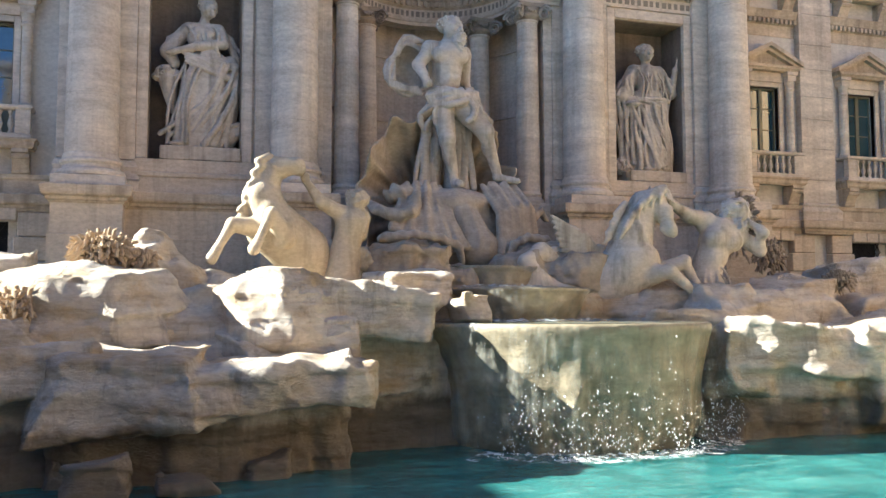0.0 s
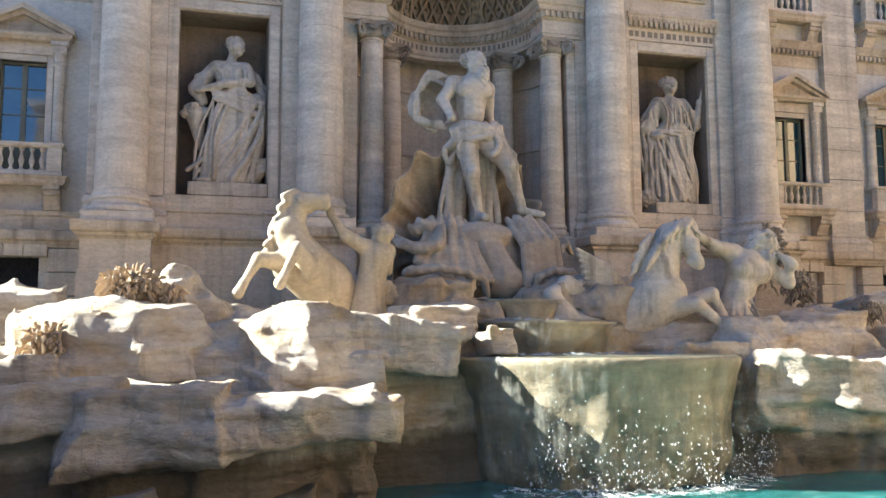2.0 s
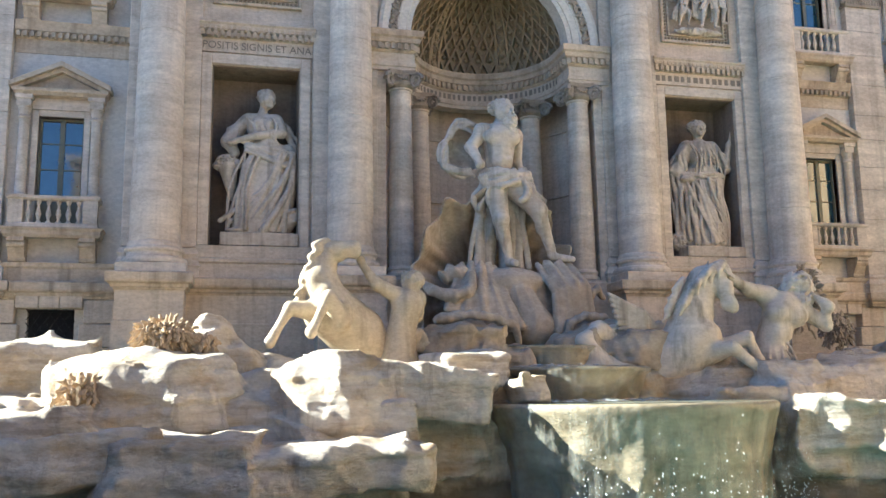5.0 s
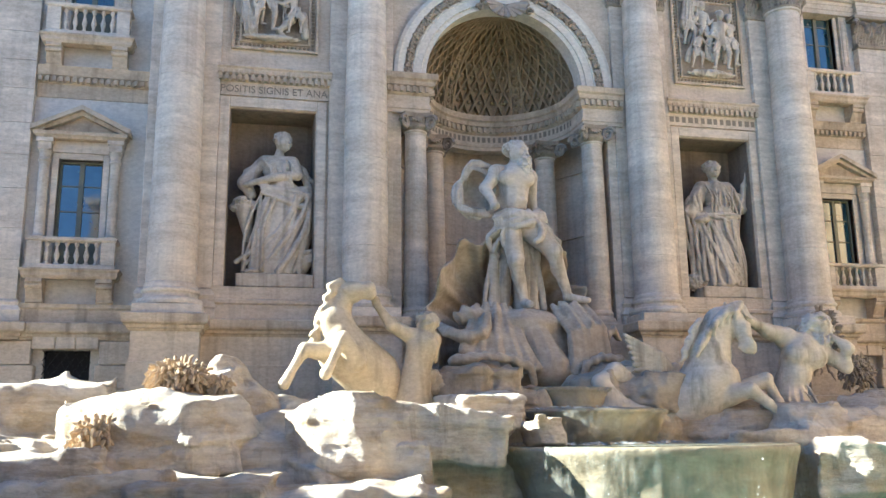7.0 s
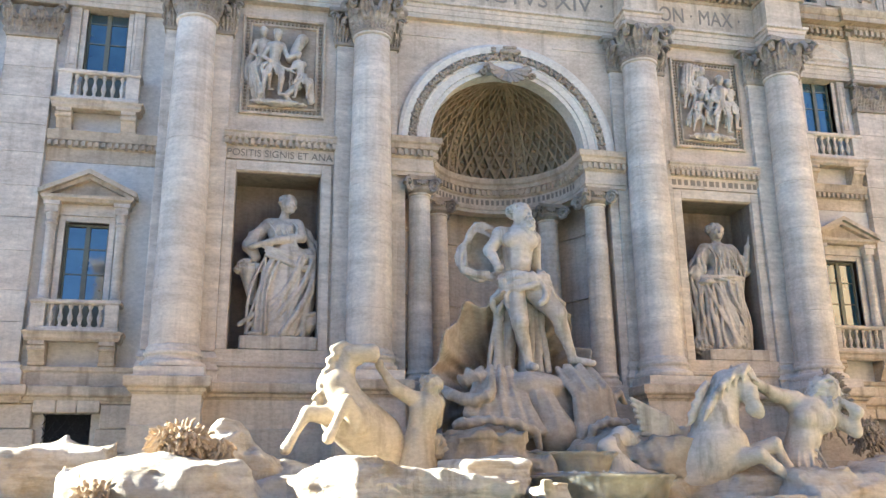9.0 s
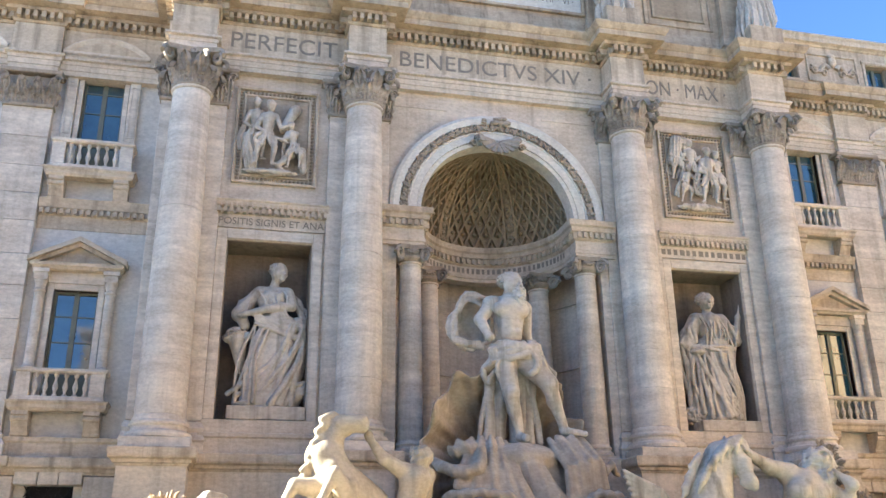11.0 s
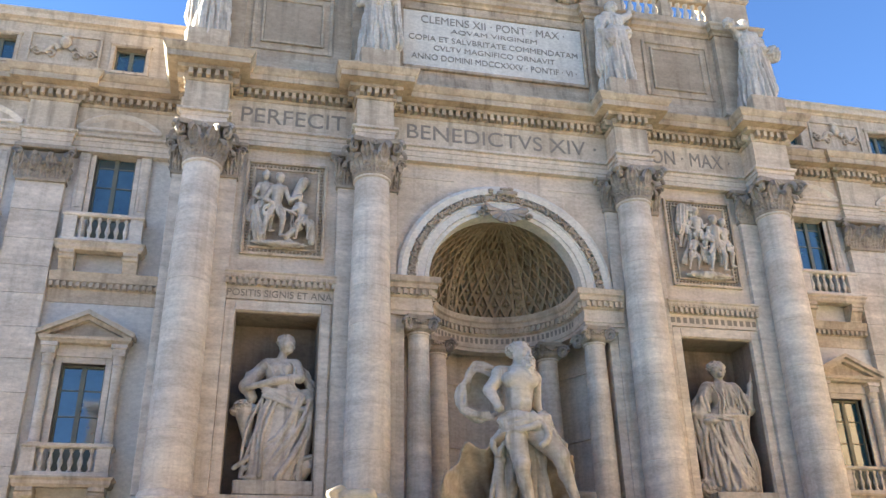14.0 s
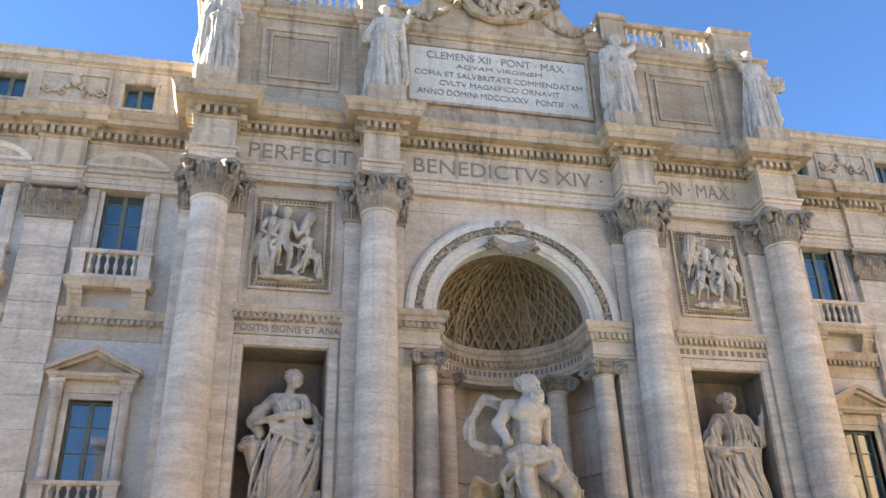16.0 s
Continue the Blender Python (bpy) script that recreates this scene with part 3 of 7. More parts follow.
for s in (-1, 1):
    panel = thing("attic_panel", "brown recessed stone panel in a moulded frame", "panel", kind="structure")
    bm = bmesh.new()
    for a, b, z0, z1 in ((6.45, 6.6, 23.7, 26.5), (9.35, 9.5, 23.7, 26.5), (6.6, 9.35, 26.35, 26.5), (6.6, 9.35, 23.7, 23.85)):
        box(bm, *sorted((s * a, s * b)), -0.09, -0.02, z0, z1, 0.02)
    part("outer_frame", bm, M_ATTIC, panel)
    bm = bmesh.new()
    for a, b, z0, z1 in ((6.8, 6.9, 24.05, 26.15), (9.05, 9.15, 24.05, 26.15), (6.9, 9.05, 26.05, 26.15), (6.9, 9.05, 24.05, 24.15)):
        box(bm, *sorted((s * a, s * b)), -0.11, -0.02, z0, z1, 0.02)
    part("inner_frame", bm, M_ATTIC, panel)
    part("slab", boxed(*sorted((s * 6.9, s * 9.05)), -0.06, -0.02, 24.15, 26.05, bevel=0.02), M_SLAB, panel)
tablet = thing("inscription_tablet", "pale marble tablet with carved Latin dedication", "tablet", kind="structure")
part("slab", boxed(-3.72, 3.72, -0.1, -0.02, 23.75, 26.45, bevel=0.02), M_TABLET, tablet)
bm = bmesh.new()
for a, b, z0, z1 in ((-3.86, -3.73, 23.6, 26.6), (3.73, 3.86, 23.6, 26.6), (-3.73, 3.73, 26.46, 26.6), (-3.73, 3.73, 23.6, 23.74)):
    box(bm, a, b, -0.16, -0.02, z0, z1, 0.02)
part("frame", bm, M_ATTIC, tablet)


def lettering(name, text, x, y, z, height, width, material, parent, space=1.0):
    """Raised letters of the built-in font, fitted to a height and a width."""
    cu = bpy.data.curves.new(name, "FONT")
    cu.body, cu.align_x, cu.align_y, cu.extrude, cu.space_character = text, "CENTER", "CENTER", 0.012, space
    ob = new(name, cu)
    bpy.context.view_layer.update()
    me = bpy.data.meshes.new_from_object(ob.evaluated_get(bpy.context.evaluated_depsgraph_get()))
    bpy.data.objects.remove(ob)
    co = np.array([v.co for v in me.vertices])
    lo, hi = co.min(0), co.max(0)
    for v in me.vertices:
        u = (v.co.x - (lo[0] + hi[0]) / 2) * width / (hi[0] - lo[0])
        w = (v.co.y - (lo[1] + hi[1]) / 2) * height / (hi[1] - lo[1])
        v.co = (u, -v.co.z, w)
    me.materials.clear()
    me.materials.append(material)
    o = new(name, me)
    o.location = (x, y, z)
    o.parent = parent
    return o


for text, z, h, w in (("CLEMENS XII · PONT · MAX ·", 26.05, 0.36, 6.0), ("AQVAM VIRGINEM", 25.57, 0.24, 3.6), ("COPIA ET SALVBRITATE COMMENDATAM", 25.13, 0.26, 7.0), ("CVLTV MAGNIFICO ORNAVIT", 24.69, 0.24, 5.0), ("ANNO DOMINI MDCCXXXV · PONTIF · VI ·", 24.22, 0.27, 6.8)):
    lettering("inscription", text, 0.0, -0.105, z, h, w, M_LETTER, tablet)
for text, x, w in (("PERFECIT", -7.72, 3.7), ("BENEDICTVS XIV ·", 0.1, 7.4), ("PON · MAX ·", 7.6, 3.7)):
    lettering("inscription", text, x, -0.305, 20.6, 0.62, w, M_LETTER, entab)
lettering("inscription", "POSITIS SIGNIS ET ANA", -7.8, -0.078, 13.88, 0.24, 3.4, M_LETTER, [o for o in scene.objects if o.name == "string_course"][0])
bm = bmesh.new()
for k in range(14):
    box(bm, 6.1 + k * 0.25, 6.24 + k * 0.25 + 0.04 * (k % 3 == 0), -0.079, -0.068, 13.78, 13.99)
part("worn_letters", bm, M_LETTER, entab)
bm = bmesh.new()
for k in range(40):
    a = math.pi * (0.04 + 0.92 * k / 39)
    c = Vector((-2.72 * math.cos(a), APSE_Y + 2.72 * math.sin(a), 13.81))
    bmesh.ops.create_cube(bm, size=1.0, matrix=Matrix.Translation(c) @ Matrix.Rotation(-(a - math.pi / 2), 4, "Z") @ Matrix.Diagonal((0.1 if k % 4 else 0.14, 0.02, 0.2, 1)))
part("worn_letters", bm, M_LETTER, apse_ent)


# ---- columns, pilasters and capitals ----
def leaf_mesh(h, w, curl, thick=0.035):
    """An acanthus leaf: deep lobes, a midrib, its tip rolled over. Root at the origin, face to +x."""
    bm = bmesh.new()
    rows, cols = 15, 6
    for back in (0.0, 1.0):
        g = []
        for j in range(rows + 1):
            t = j / rows
            half = w * (0.8 + 0.5 * math.sin(math.pi * t)) * (1 - 0.7 * max(0, t - 0.75) / 0.25) * (0.72 + 0.42 * abs(math.sin(t * 11 + 0.4)))
            if t < 0.66:
                ox, oz = 0.55 * h * t * t, h * t
            else:
                a = (t - 0.66) / 0.34 * 3.0
                ox = 0.24 * h + curl * (1.0 - math.cos(a)) * 0.75
                oz = h * 0.66 + curl * 1.5 * math.sin(a)
            row = []
            for i in range(cols + 1):
                s = i / cols * 2 - 1
                lobe = 0.14 * w * abs(math.sin(t * 11 + 0.4)) * abs(s)
                row.append(bm.verts.new((ox - thick * back - 0.30 * w * s * s + 0.16 * w * math.cos(s * 9.4) + lobe, s * half, oz - 0.18 * h / rows * abs(s) * 4)))
            g.append(row)
        for j in range(rows):
            for i in range(cols):
                q = (g[j][i], g[j][i + 1], g[j + 1][i + 1], g[j + 1][i])
                bm.faces.new(q if not back else q[::-1])
    return bm


def scroll(bm, c, r, ax, turn=1, turns=1.6, thick=0.05):
    """A volute in the upright plane that holds the direction ax."""
    u, w = Vector((ax[0], ax[1], 0)).normalized(), Vector((0, 0, 1))
    pts, rad = [], []
    for k in range(22):
        t = k / 21
        a = turns * math.tau * t
        q = Vector(c) + (u * math.cos(a) * turn + w * math.sin(a)) * r * (1 - 0.78 * t)
        pts.append(q)
        rad.append(thick * (1 - 0.45 * t))
    tube(bm, pts, rad, 6, 1.8)


def abacus(bm, half, z0, z1, cx=0.0, cy=0.0):
    out = []
    for k in range(4):
        a = math.pi / 4 + k * math.pi / 2
        for s in (-0.06, 0.06):
            out.append((half * 1.36 * math.cos(a + s), half * 1.36 * math.sin(a + s)))
        b = a + math.pi / 4
        out.append((half * 0.84 * math.cos(b), half * 0.84 * math.sin(b)))
    lo = [bm.verts.new((cx + x * 0.95, cy + y * 0.95, z0)) for x, y in out]
    hi = [bm.verts.new((cx + x, cy + y, z1)) for x, y in out]
    bm.faces.new(lo[::-1])
    bm.faces.new(hi)
    for i in range(len(out)):
        j = (i + 1) % len(out)
        bm.faces.new((lo[i], lo[j], hi[j], hi[i]))


def corinthian(parent, r, h, z):
    """A Corinthian capital on a round shaft of radius r, standing at height z on the thing's axis."""
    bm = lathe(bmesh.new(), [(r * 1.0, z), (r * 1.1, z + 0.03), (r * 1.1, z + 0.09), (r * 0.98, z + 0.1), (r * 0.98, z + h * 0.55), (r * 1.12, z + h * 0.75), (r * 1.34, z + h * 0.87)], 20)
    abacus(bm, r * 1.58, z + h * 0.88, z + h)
    # bell stone toned apart from the leaves, as shade in the gaps
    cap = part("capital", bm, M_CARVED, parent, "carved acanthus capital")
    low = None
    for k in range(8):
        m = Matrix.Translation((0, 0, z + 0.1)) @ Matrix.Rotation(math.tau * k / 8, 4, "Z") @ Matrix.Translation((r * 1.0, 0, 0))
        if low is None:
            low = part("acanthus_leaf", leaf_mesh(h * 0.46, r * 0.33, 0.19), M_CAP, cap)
            low.matrix_basis = m
        else:
            share("acanthus_leaf", low, cap, m)
    up = None
    for k in range(8):
        m = Matrix.Translation((0, 0, z + 0.14)) @ Matrix.Rotation(math.tau * (k + 0.5) / 8, 4, "Z") @ Matrix.Translation((r * 1.02, 0, 0))
        if up is None:
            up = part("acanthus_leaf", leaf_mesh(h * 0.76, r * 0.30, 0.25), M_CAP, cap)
            up.matrix_basis = m
        else:
            share("acanthus_leaf", up, cap, m)
    for k in range(4):
        a = math.pi / 4 + k * math.pi / 2
        bm = bmesh.new()
        scroll(bm, (r * 1.8 * math.cos(a), r * 1.8 * math.sin(a), z + h * 0.76), 0.25, (math.cos(a), math.sin(a)), thick=0.085)
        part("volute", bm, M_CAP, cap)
        b = k * math.pi / 2
        bm = bmesh.new()
        for j in range(6):
            bmesh.ops.create_icosphere(bm, subdivisions=1, radius=0.075, matrix=Matrix.Translation((r * 1.25 * math.cos(b) + 0.08 * math.sin(b) * math.cos(j), r * 1.25 * math.sin(b) + 0.08 * math.cos(b) * math.cos(j), z + h * 0.93 + 0.08 * math.sin(j))))
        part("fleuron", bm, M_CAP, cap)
    return cap


def flat_capital(parent, x, half, y, h, z):
    """The capital of a pilaster: bell, leaves on the face, corner scrolls."""
    bm = bmesh.new()
    box(bm, x - half, x + half, y, y + 0.35, z, z + h * 0.85)
    box(bm, x - half * 1.08, x + half * 1.08, y - 0.06, y + 0.36, z - 0.06, z + 0.06, 0.02)
    box(bm, x - half * 1.32, x + half * 1.32, y - 0.24, y + 0.36, z + h * 0.87, z + h, 0.03)
    # same bell tone here: shade behind the leaves put into colour
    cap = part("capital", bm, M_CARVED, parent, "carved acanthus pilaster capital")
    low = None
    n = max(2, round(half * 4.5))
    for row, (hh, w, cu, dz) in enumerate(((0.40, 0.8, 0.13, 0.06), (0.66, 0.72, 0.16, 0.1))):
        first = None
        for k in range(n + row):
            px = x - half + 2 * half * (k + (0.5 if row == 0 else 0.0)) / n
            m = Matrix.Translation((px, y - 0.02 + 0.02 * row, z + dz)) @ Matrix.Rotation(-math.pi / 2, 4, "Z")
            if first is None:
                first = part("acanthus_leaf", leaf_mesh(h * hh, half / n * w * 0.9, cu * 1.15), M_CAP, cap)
                first.matrix_basis = m
            else:
                share("acanthus_leaf", first, cap, m)
    for s in (-1, 1):
        bm = bmesh.new()
        scroll(bm, (x + s * half * 1.12, y - 0.16, z + h * 0.73), 0.17, (s, -0.25))
        part("volute", bm, M_CAP, cap)
    return cap


BASE_PROFILE = [(0.86, 6.66), (0.93, 6.7), (0.95, 6.78), (0.92, 6.86), (0.84, 6.89), (0.8, 6.91), (0.78, 7.0), (0.8, 7.04), (0.84, 7.06), (0.85, 7.13), (0.8, 7.18), (0.78, 7.2), (0.78, 7.27), (0.735, 7.36)]


def giant_column(x):
    col = thing("giant_column", "tall banded travertine column with a Corinthian capital", "column", "giant columns of the fountain front", at=(x, COL_Y, 0))
    part("plinth", boxed(-0.97, 0.97, -0.97, 0.7, 6.38, 6.66, bevel=0.015), M_COL, col)
    part("base", lathe(bmesh.new(), BASE_PROFILE, 40), M_COL, col, smooth=False)
    # drums of the shaft, a little uneven, with fine joints
    rnd = random.Random(int(x * 10))
    z = 7.36
    while z < 17.9:
        z2 = min(18.0, z + rnd.uniform(1.2, 1.9))
        z2 = 18.0 if 18.0 - z2 < 0.8 else z2
        off = rnd.uniform(-0.006, 0.006)
        prof = [(0.725 - 0.125 * ((z - 7.36) / 10.64) ** 1.6 - 0.014, z)]
        for k in range(4):
            zz = z + 0.012 + (z2 - z - 0.024) * k / 3
            prof.append((0.725 - 0.125 * ((zz - 7.36) / 10.64) ** 1.6 + off, zz))
        prof.append((0.725 - 0.125 * ((z2 - 7.36) / 10.64) ** 1.6 - 0.014, z2))
        part("shaft_drum", lathe(bmesh.new(), prof, 48), M_COL, col)
        z = z2
    part("necking", lathe(bmesh.new(), [(0.60, 18.0), (0.66, 18.03), (0.66, 18.1)], 40), M_COL, col)
    corinthian(col, 0.62, 1.27, 18.09)
    return col


for x in (-COL_X[1], -COL_X[0], COL_X[0], COL_X[1]):
    giant_column(x)
for s in (-1, 1):
    for c, a, b in ((COL_X[0], -0.95, 1.15), (COL_X[1], -1.15, 1.0)):
        pil = thing("pilaster", "flat travertine pilaster behind a giant column", "pilaster", "pilasters behind the columns", kind="structure")
        x0, x1 = sorted((s * (c + a), s * (c + b)))
        bm = boxed(x0, x1, -0.2, 0.0, 7.35, 18.0, bevel=0.01)
        part("shaft", bm, M_COL, pil)
        bm = bmesh.new()
        sweep(bm, [(x0, 0.1), (x0, -0.2), (x1, -0.2), (x1, 0.1)], [(-0.1, 6.38), (0.12, 6.38), (0.12, 6.7), (0.16, 6.76), (0.1, 6.88), (0.05, 7.0), (0.1, 7.12), (0.02, 7.3), (-0.1, 7.36)])
        part("base", bm, M_COL, pil)
        flat_capital(pil, (x0 + x1) / 2, (x1 - x0) / 2 - 0.02, -0.22, 1.3, 18.05)

for s in (-1, 1):
    for c in PIL_X:
        pil = thing("wing_pilaster", "broad banded travertine pilaster with a Corinthian capital", "pilaster", "pilasters of the palace wings", kind="structure")
        x = s * c
        z, rnd = 7.1, random.Random(int(c * 7 + s))
        while z < 18.0:
            z2 = min(18.05, z + rnd.uniform(0.9, 1.3))
            z2 = 18.05 if 18.05 - z2 < 0.6 else z2
            part("shaft_block", boxed(x - 0.78, x + 0.78, 1.2, 1.5, z + 0.006, z2 - 0.006, bevel=0.008), M_COL, pil)
            z = z2
        part("base", sweep(bmesh.new(), [(x - 0.78, 1.4), (x - 0.78, 1.2), (x + 0.78, 1.2), (x + 0.78, 1.4)], [(-0.1, 6.4), (0.16, 6.4), (0.16, 6.66), (0.18, 6.74), (0.12, 6.84), (0.06, 6.92), (0.1, 7.0), (0.02, 7.1), (-0.1, 7.1)]), M_COL, pil)
        flat_capital(pil, x, 0.76, 1.16, 1.3, 18.05)


def ionic_column(x, y, z1=13.38):
    col = thing("ionic_column", "slender grey stone column with an Ionic capital", "column", "columns of the apse", at=(x, y, 0))
    part("pedestal", sweep(bmesh.new(), [(-0.5, -0.5), (0.5, -0.5), (0.5, 0.5), (-0.5, 0.5)], [(-0.3, 4.0), (0.06, 4.0), (0.06, 6.2), (0.12, 6.3), (0.02, 6.42), (0.0, 6.5), (-0.48, 6.5)], True), M_WALL, col)
    part("base", lathe(bmesh.new(), [(0.52, 6.5), (0.54, 6.56), (0.52, 6.64), (0.46, 6.67), (0.45, 6.73), (0.48, 6.78), (0.46, 6.84), (0.42, 6.88)], 28), M_COL, col)
    part("shaft", lathe(bmesh.new(), [(0.415, 6.88)] + [(0.41 - 0.06 * (k / 8) ** 1.6, 6.92 + 5.8 * k / 8) for k in range(9)] + [(0.39, 12.75), (0.39, 12.8)], 28), M_COL, col)
    bm = lathe(bmesh.new(), [(0.36, 12.8), (0.46, 12.9), (0.48, 12.98), (0.42, 13.04), (0.42, 13.24)], 20)
    abacus(bm, 0.47, 13.24, 13.38)
    cap = part("capital", bm, M_CARVED, col, "Ionic capital with corner scrolls")
    for k in range(4):
        a = math.pi / 4 + k * math.pi / 2
        bm = bmesh.new()
        scroll(bm, (0.62 * math.cos(a), 0.62 * math.sin(a), 13.02), 0.24, (math.cos(a), math.sin(a)), turns=2.0, thick=0.075)
        part("volute", bm, M_CAP, cap)
    for k in range(4):
        b = k * math.pi / 2
        bm = bmesh.new()
        for j in range(5):
            bmesh.ops.create_icosphere(bm, subdivisions=1, radius=0.055, matrix=Matrix.Translation((0.47 * math.cos(b) + (j - 2) * 0.085 * math.sin(b), 0.47 * math.sin(b) + (j - 2) * 0.085 * math.cos(b), 13.12 - 0.05 * math.cos((j - 2) * 0.9))))
        part("garland", bm, M_CARVED, cap)
    return col


for x, y in ((-3.14, 0.08), (3.14, 0.08), (-2.1, 2.1), (2.1, 2.1)):
    ionic_column(x, y)
for s in (-1, 1):
    tagged(part("pilaster_apse", boxed(*sorted((s * 3.66, s * 4.15)), -0.12, 0.1, 6.4, 13.38, bevel=0.01), M_COL), "narrow stone pilaster at the apse corner", "pilaster", kind="structure")
    tagged(part("apse_pedestal", boxed(*sorted((s * 2.6, s * 4.2)), -0.55, 0.6, 3.0, 6.42, bevel=0.02), M_WALL), "plain stone pedestal block of the apse columns", "pedestal", kind="structure")


# ---- windows of the wings ----
def baluster_mesh(h, r):
    return lathe(bmesh.new(), [(r * 0.9, 0), (r * 0.9, h * 0.08), (r * 0.5, h * 0.12), (r * 0.55, h * 0.2), (r, h * 0.38), (r * 0.95, h * 0.46), (r * 0.5, h * 0.66), (r * 0.42, h * 0.8), (r * 0.65, h * 0.84), (r * 0.85, h * 0.9), (r * 0.85, h)], 8)


def balusters(parent, x0, x1, y, z0, h, n, r=0.085, material=M_COL):
    first = None
    for k in range(n):
        m = Matrix.Translation((x0 + (x1 - x0) * (k + 0.5) / n, y, z0))
        if first is None:
            first = part("baluster", baluster_mesh(h, r), material, parent)
            first.matrix_basis = m
        else:
            share("baluster", first, parent, m)


def balcony(x, y, z_top, z_low):
    """A window's stone balustrade on two scrolled brackets."""
    b = thing("window_balcony", "stone balustrade on two scrolled brackets under the window", "balcony", "window balconies", at=(x, 0, 0))
    h = z_top - z_low
    part("rail", sweep(bmesh.new(), [(-1.28, WING_Y), (-1.28, y), (1.28, y), (1.28, WING_Y)], [(-0.26, z_top - 0.13), (0.0, z_top - 0.13), (0.05, z_top - 0.08), (0.05, z_top), (-0.26, z_top)]), M_COL, b)
    part("bottom_rail", sweep(bmesh.new(), [(-1.28, WING_Y), (-1.28, y), (1.28, y), (1.28, WING_Y)], [(-0.26, z_low), (0.02, z_low), (0.02, z_low + 0.1), (0.0, z_low + 0.14), (-0.26, z_low + 0.14)]), M_COL, b)
    for s in (-1, 1):
        part("pier", boxed(*sorted((s * 0.86, s * 1.28)), y, y + 0.28, z_low + 0.14, z_top - 0.13, bevel=0.01), M_COL, b)
    balusters(b, -0.86, 0.86, y + 0.14, z_low + 0.14, h - 0.27, 6)
    part("slab", sweep(bmesh.new(), [(-1.36, WING_Y), (-1.36, y), (1.36, y), (1.36, WING_Y)], [(-0.3, z_low - 0.3), (-0.02, z_low - 0.3), (0.04, z_low - 0.22), (0.04, z_low - 0.12), (0.1, z_low - 0.05), (0.1, z_low), (-0.3, z_low)]), M_TRIM, b)
    part("floor", boxed(-1.2, 1.2, y + 0.1, WING_Y, z_low - 0.22, z_low + 0.02), M_TRIM, b)
    for s in (-1, 1):
        bm = bmesh.new()
        prof = [(y + 0.02, z_low - 0.3), (y + 0.0, z_low - 0.42), (y + 0.1, z_low - 0.46), (y + 0.14, z_low - 0.62), (y + 0.3, z_low - 0.95), (y + 0.42, z_low - 1.0), (WING_Y, z_low - 1.0), (WING_Y, z_low - 0.3)]
        va = [bm.verts.new((s * 0.78, yy, zz)) for yy, zz in prof]
        vb = [bm.verts.new((s * 1.24, yy, zz)) for yy, zz in prof]
        bm.faces.new(va)
        bm.faces.new(vb[::-1])
        for i in range(len(prof)):
            j = (i + 1) % len(prof)
            bm.faces.new((va[j], va[i], vb[i], vb[j]))
        bmesh.ops.recalc_face_normals(bm, faces=bm.faces[:])
        tube(bm, [(s * 0.76, y + 0.12, z_low - 0.52), (s * 1.26, y + 0.12, z_low - 0.52)], 0.09, 8)
        tube(bm, [(s * 0.76, y + 0.36, z_low - 0.95), (s * 1.26, y + 0.36, z_low - 0.95)], 0.08, 8)
        part("bracket", bm, M_TRIM, b)
    return b


def sash(parent, x0, x1, y, z0, z1, rows):
    """A painted casement: outer frame, two leaves with glazing bars, a pane in each light."""
    bm = bmesh.new()
    box(bm, x0, x0 + 0.07, y, y + 0.1, z0, z1)
    box(bm, x1 - 0.07, x1, y, y + 0.1, z0, z1)
    box(bm, x0 + 0.07, x1 - 0.07, y, y + 0.1, z1 - 0.07, z1)
    box(bm, x0 + 0.07, x1 - 0.07, y, y + 0.1, z0, z0 + 0.08)
    xm = (x0 + x1) / 2
    box(bm, xm - 0.075, xm + 0.075, y - 0.02, y + 0.1, z0 + 0.08, z1 - 0.07)
    fr = part("window_frame", bm, M_FRAME, parent, "olive painted wooden frame")
    zs = [z0 + 0.08 + (z1 - z0 - 0.15) * q for q in rows]
    for za, zb in zip(zs, zs[1:]):
        for xa, xb in ((x0 + 0.07, xm - 0.075), (xm + 0.075, x1 - 0.07)):
            part("pane", boxed(xa, xb, y + 0.05, y + 0.06, za + 0.02, zb - 0.02), M_GLASS, fr)
    for zb in zs[1:-1]:
        for xa, xb in ((x0 + 0.07, xm - 0.075), (xm + 0.075, x1 - 0.07)):
            part("glazing_bar", boxed(xa, xb, y + 0.02, y + 0.08, zb - 0.02, zb + 0.02), M_FRAME, fr)


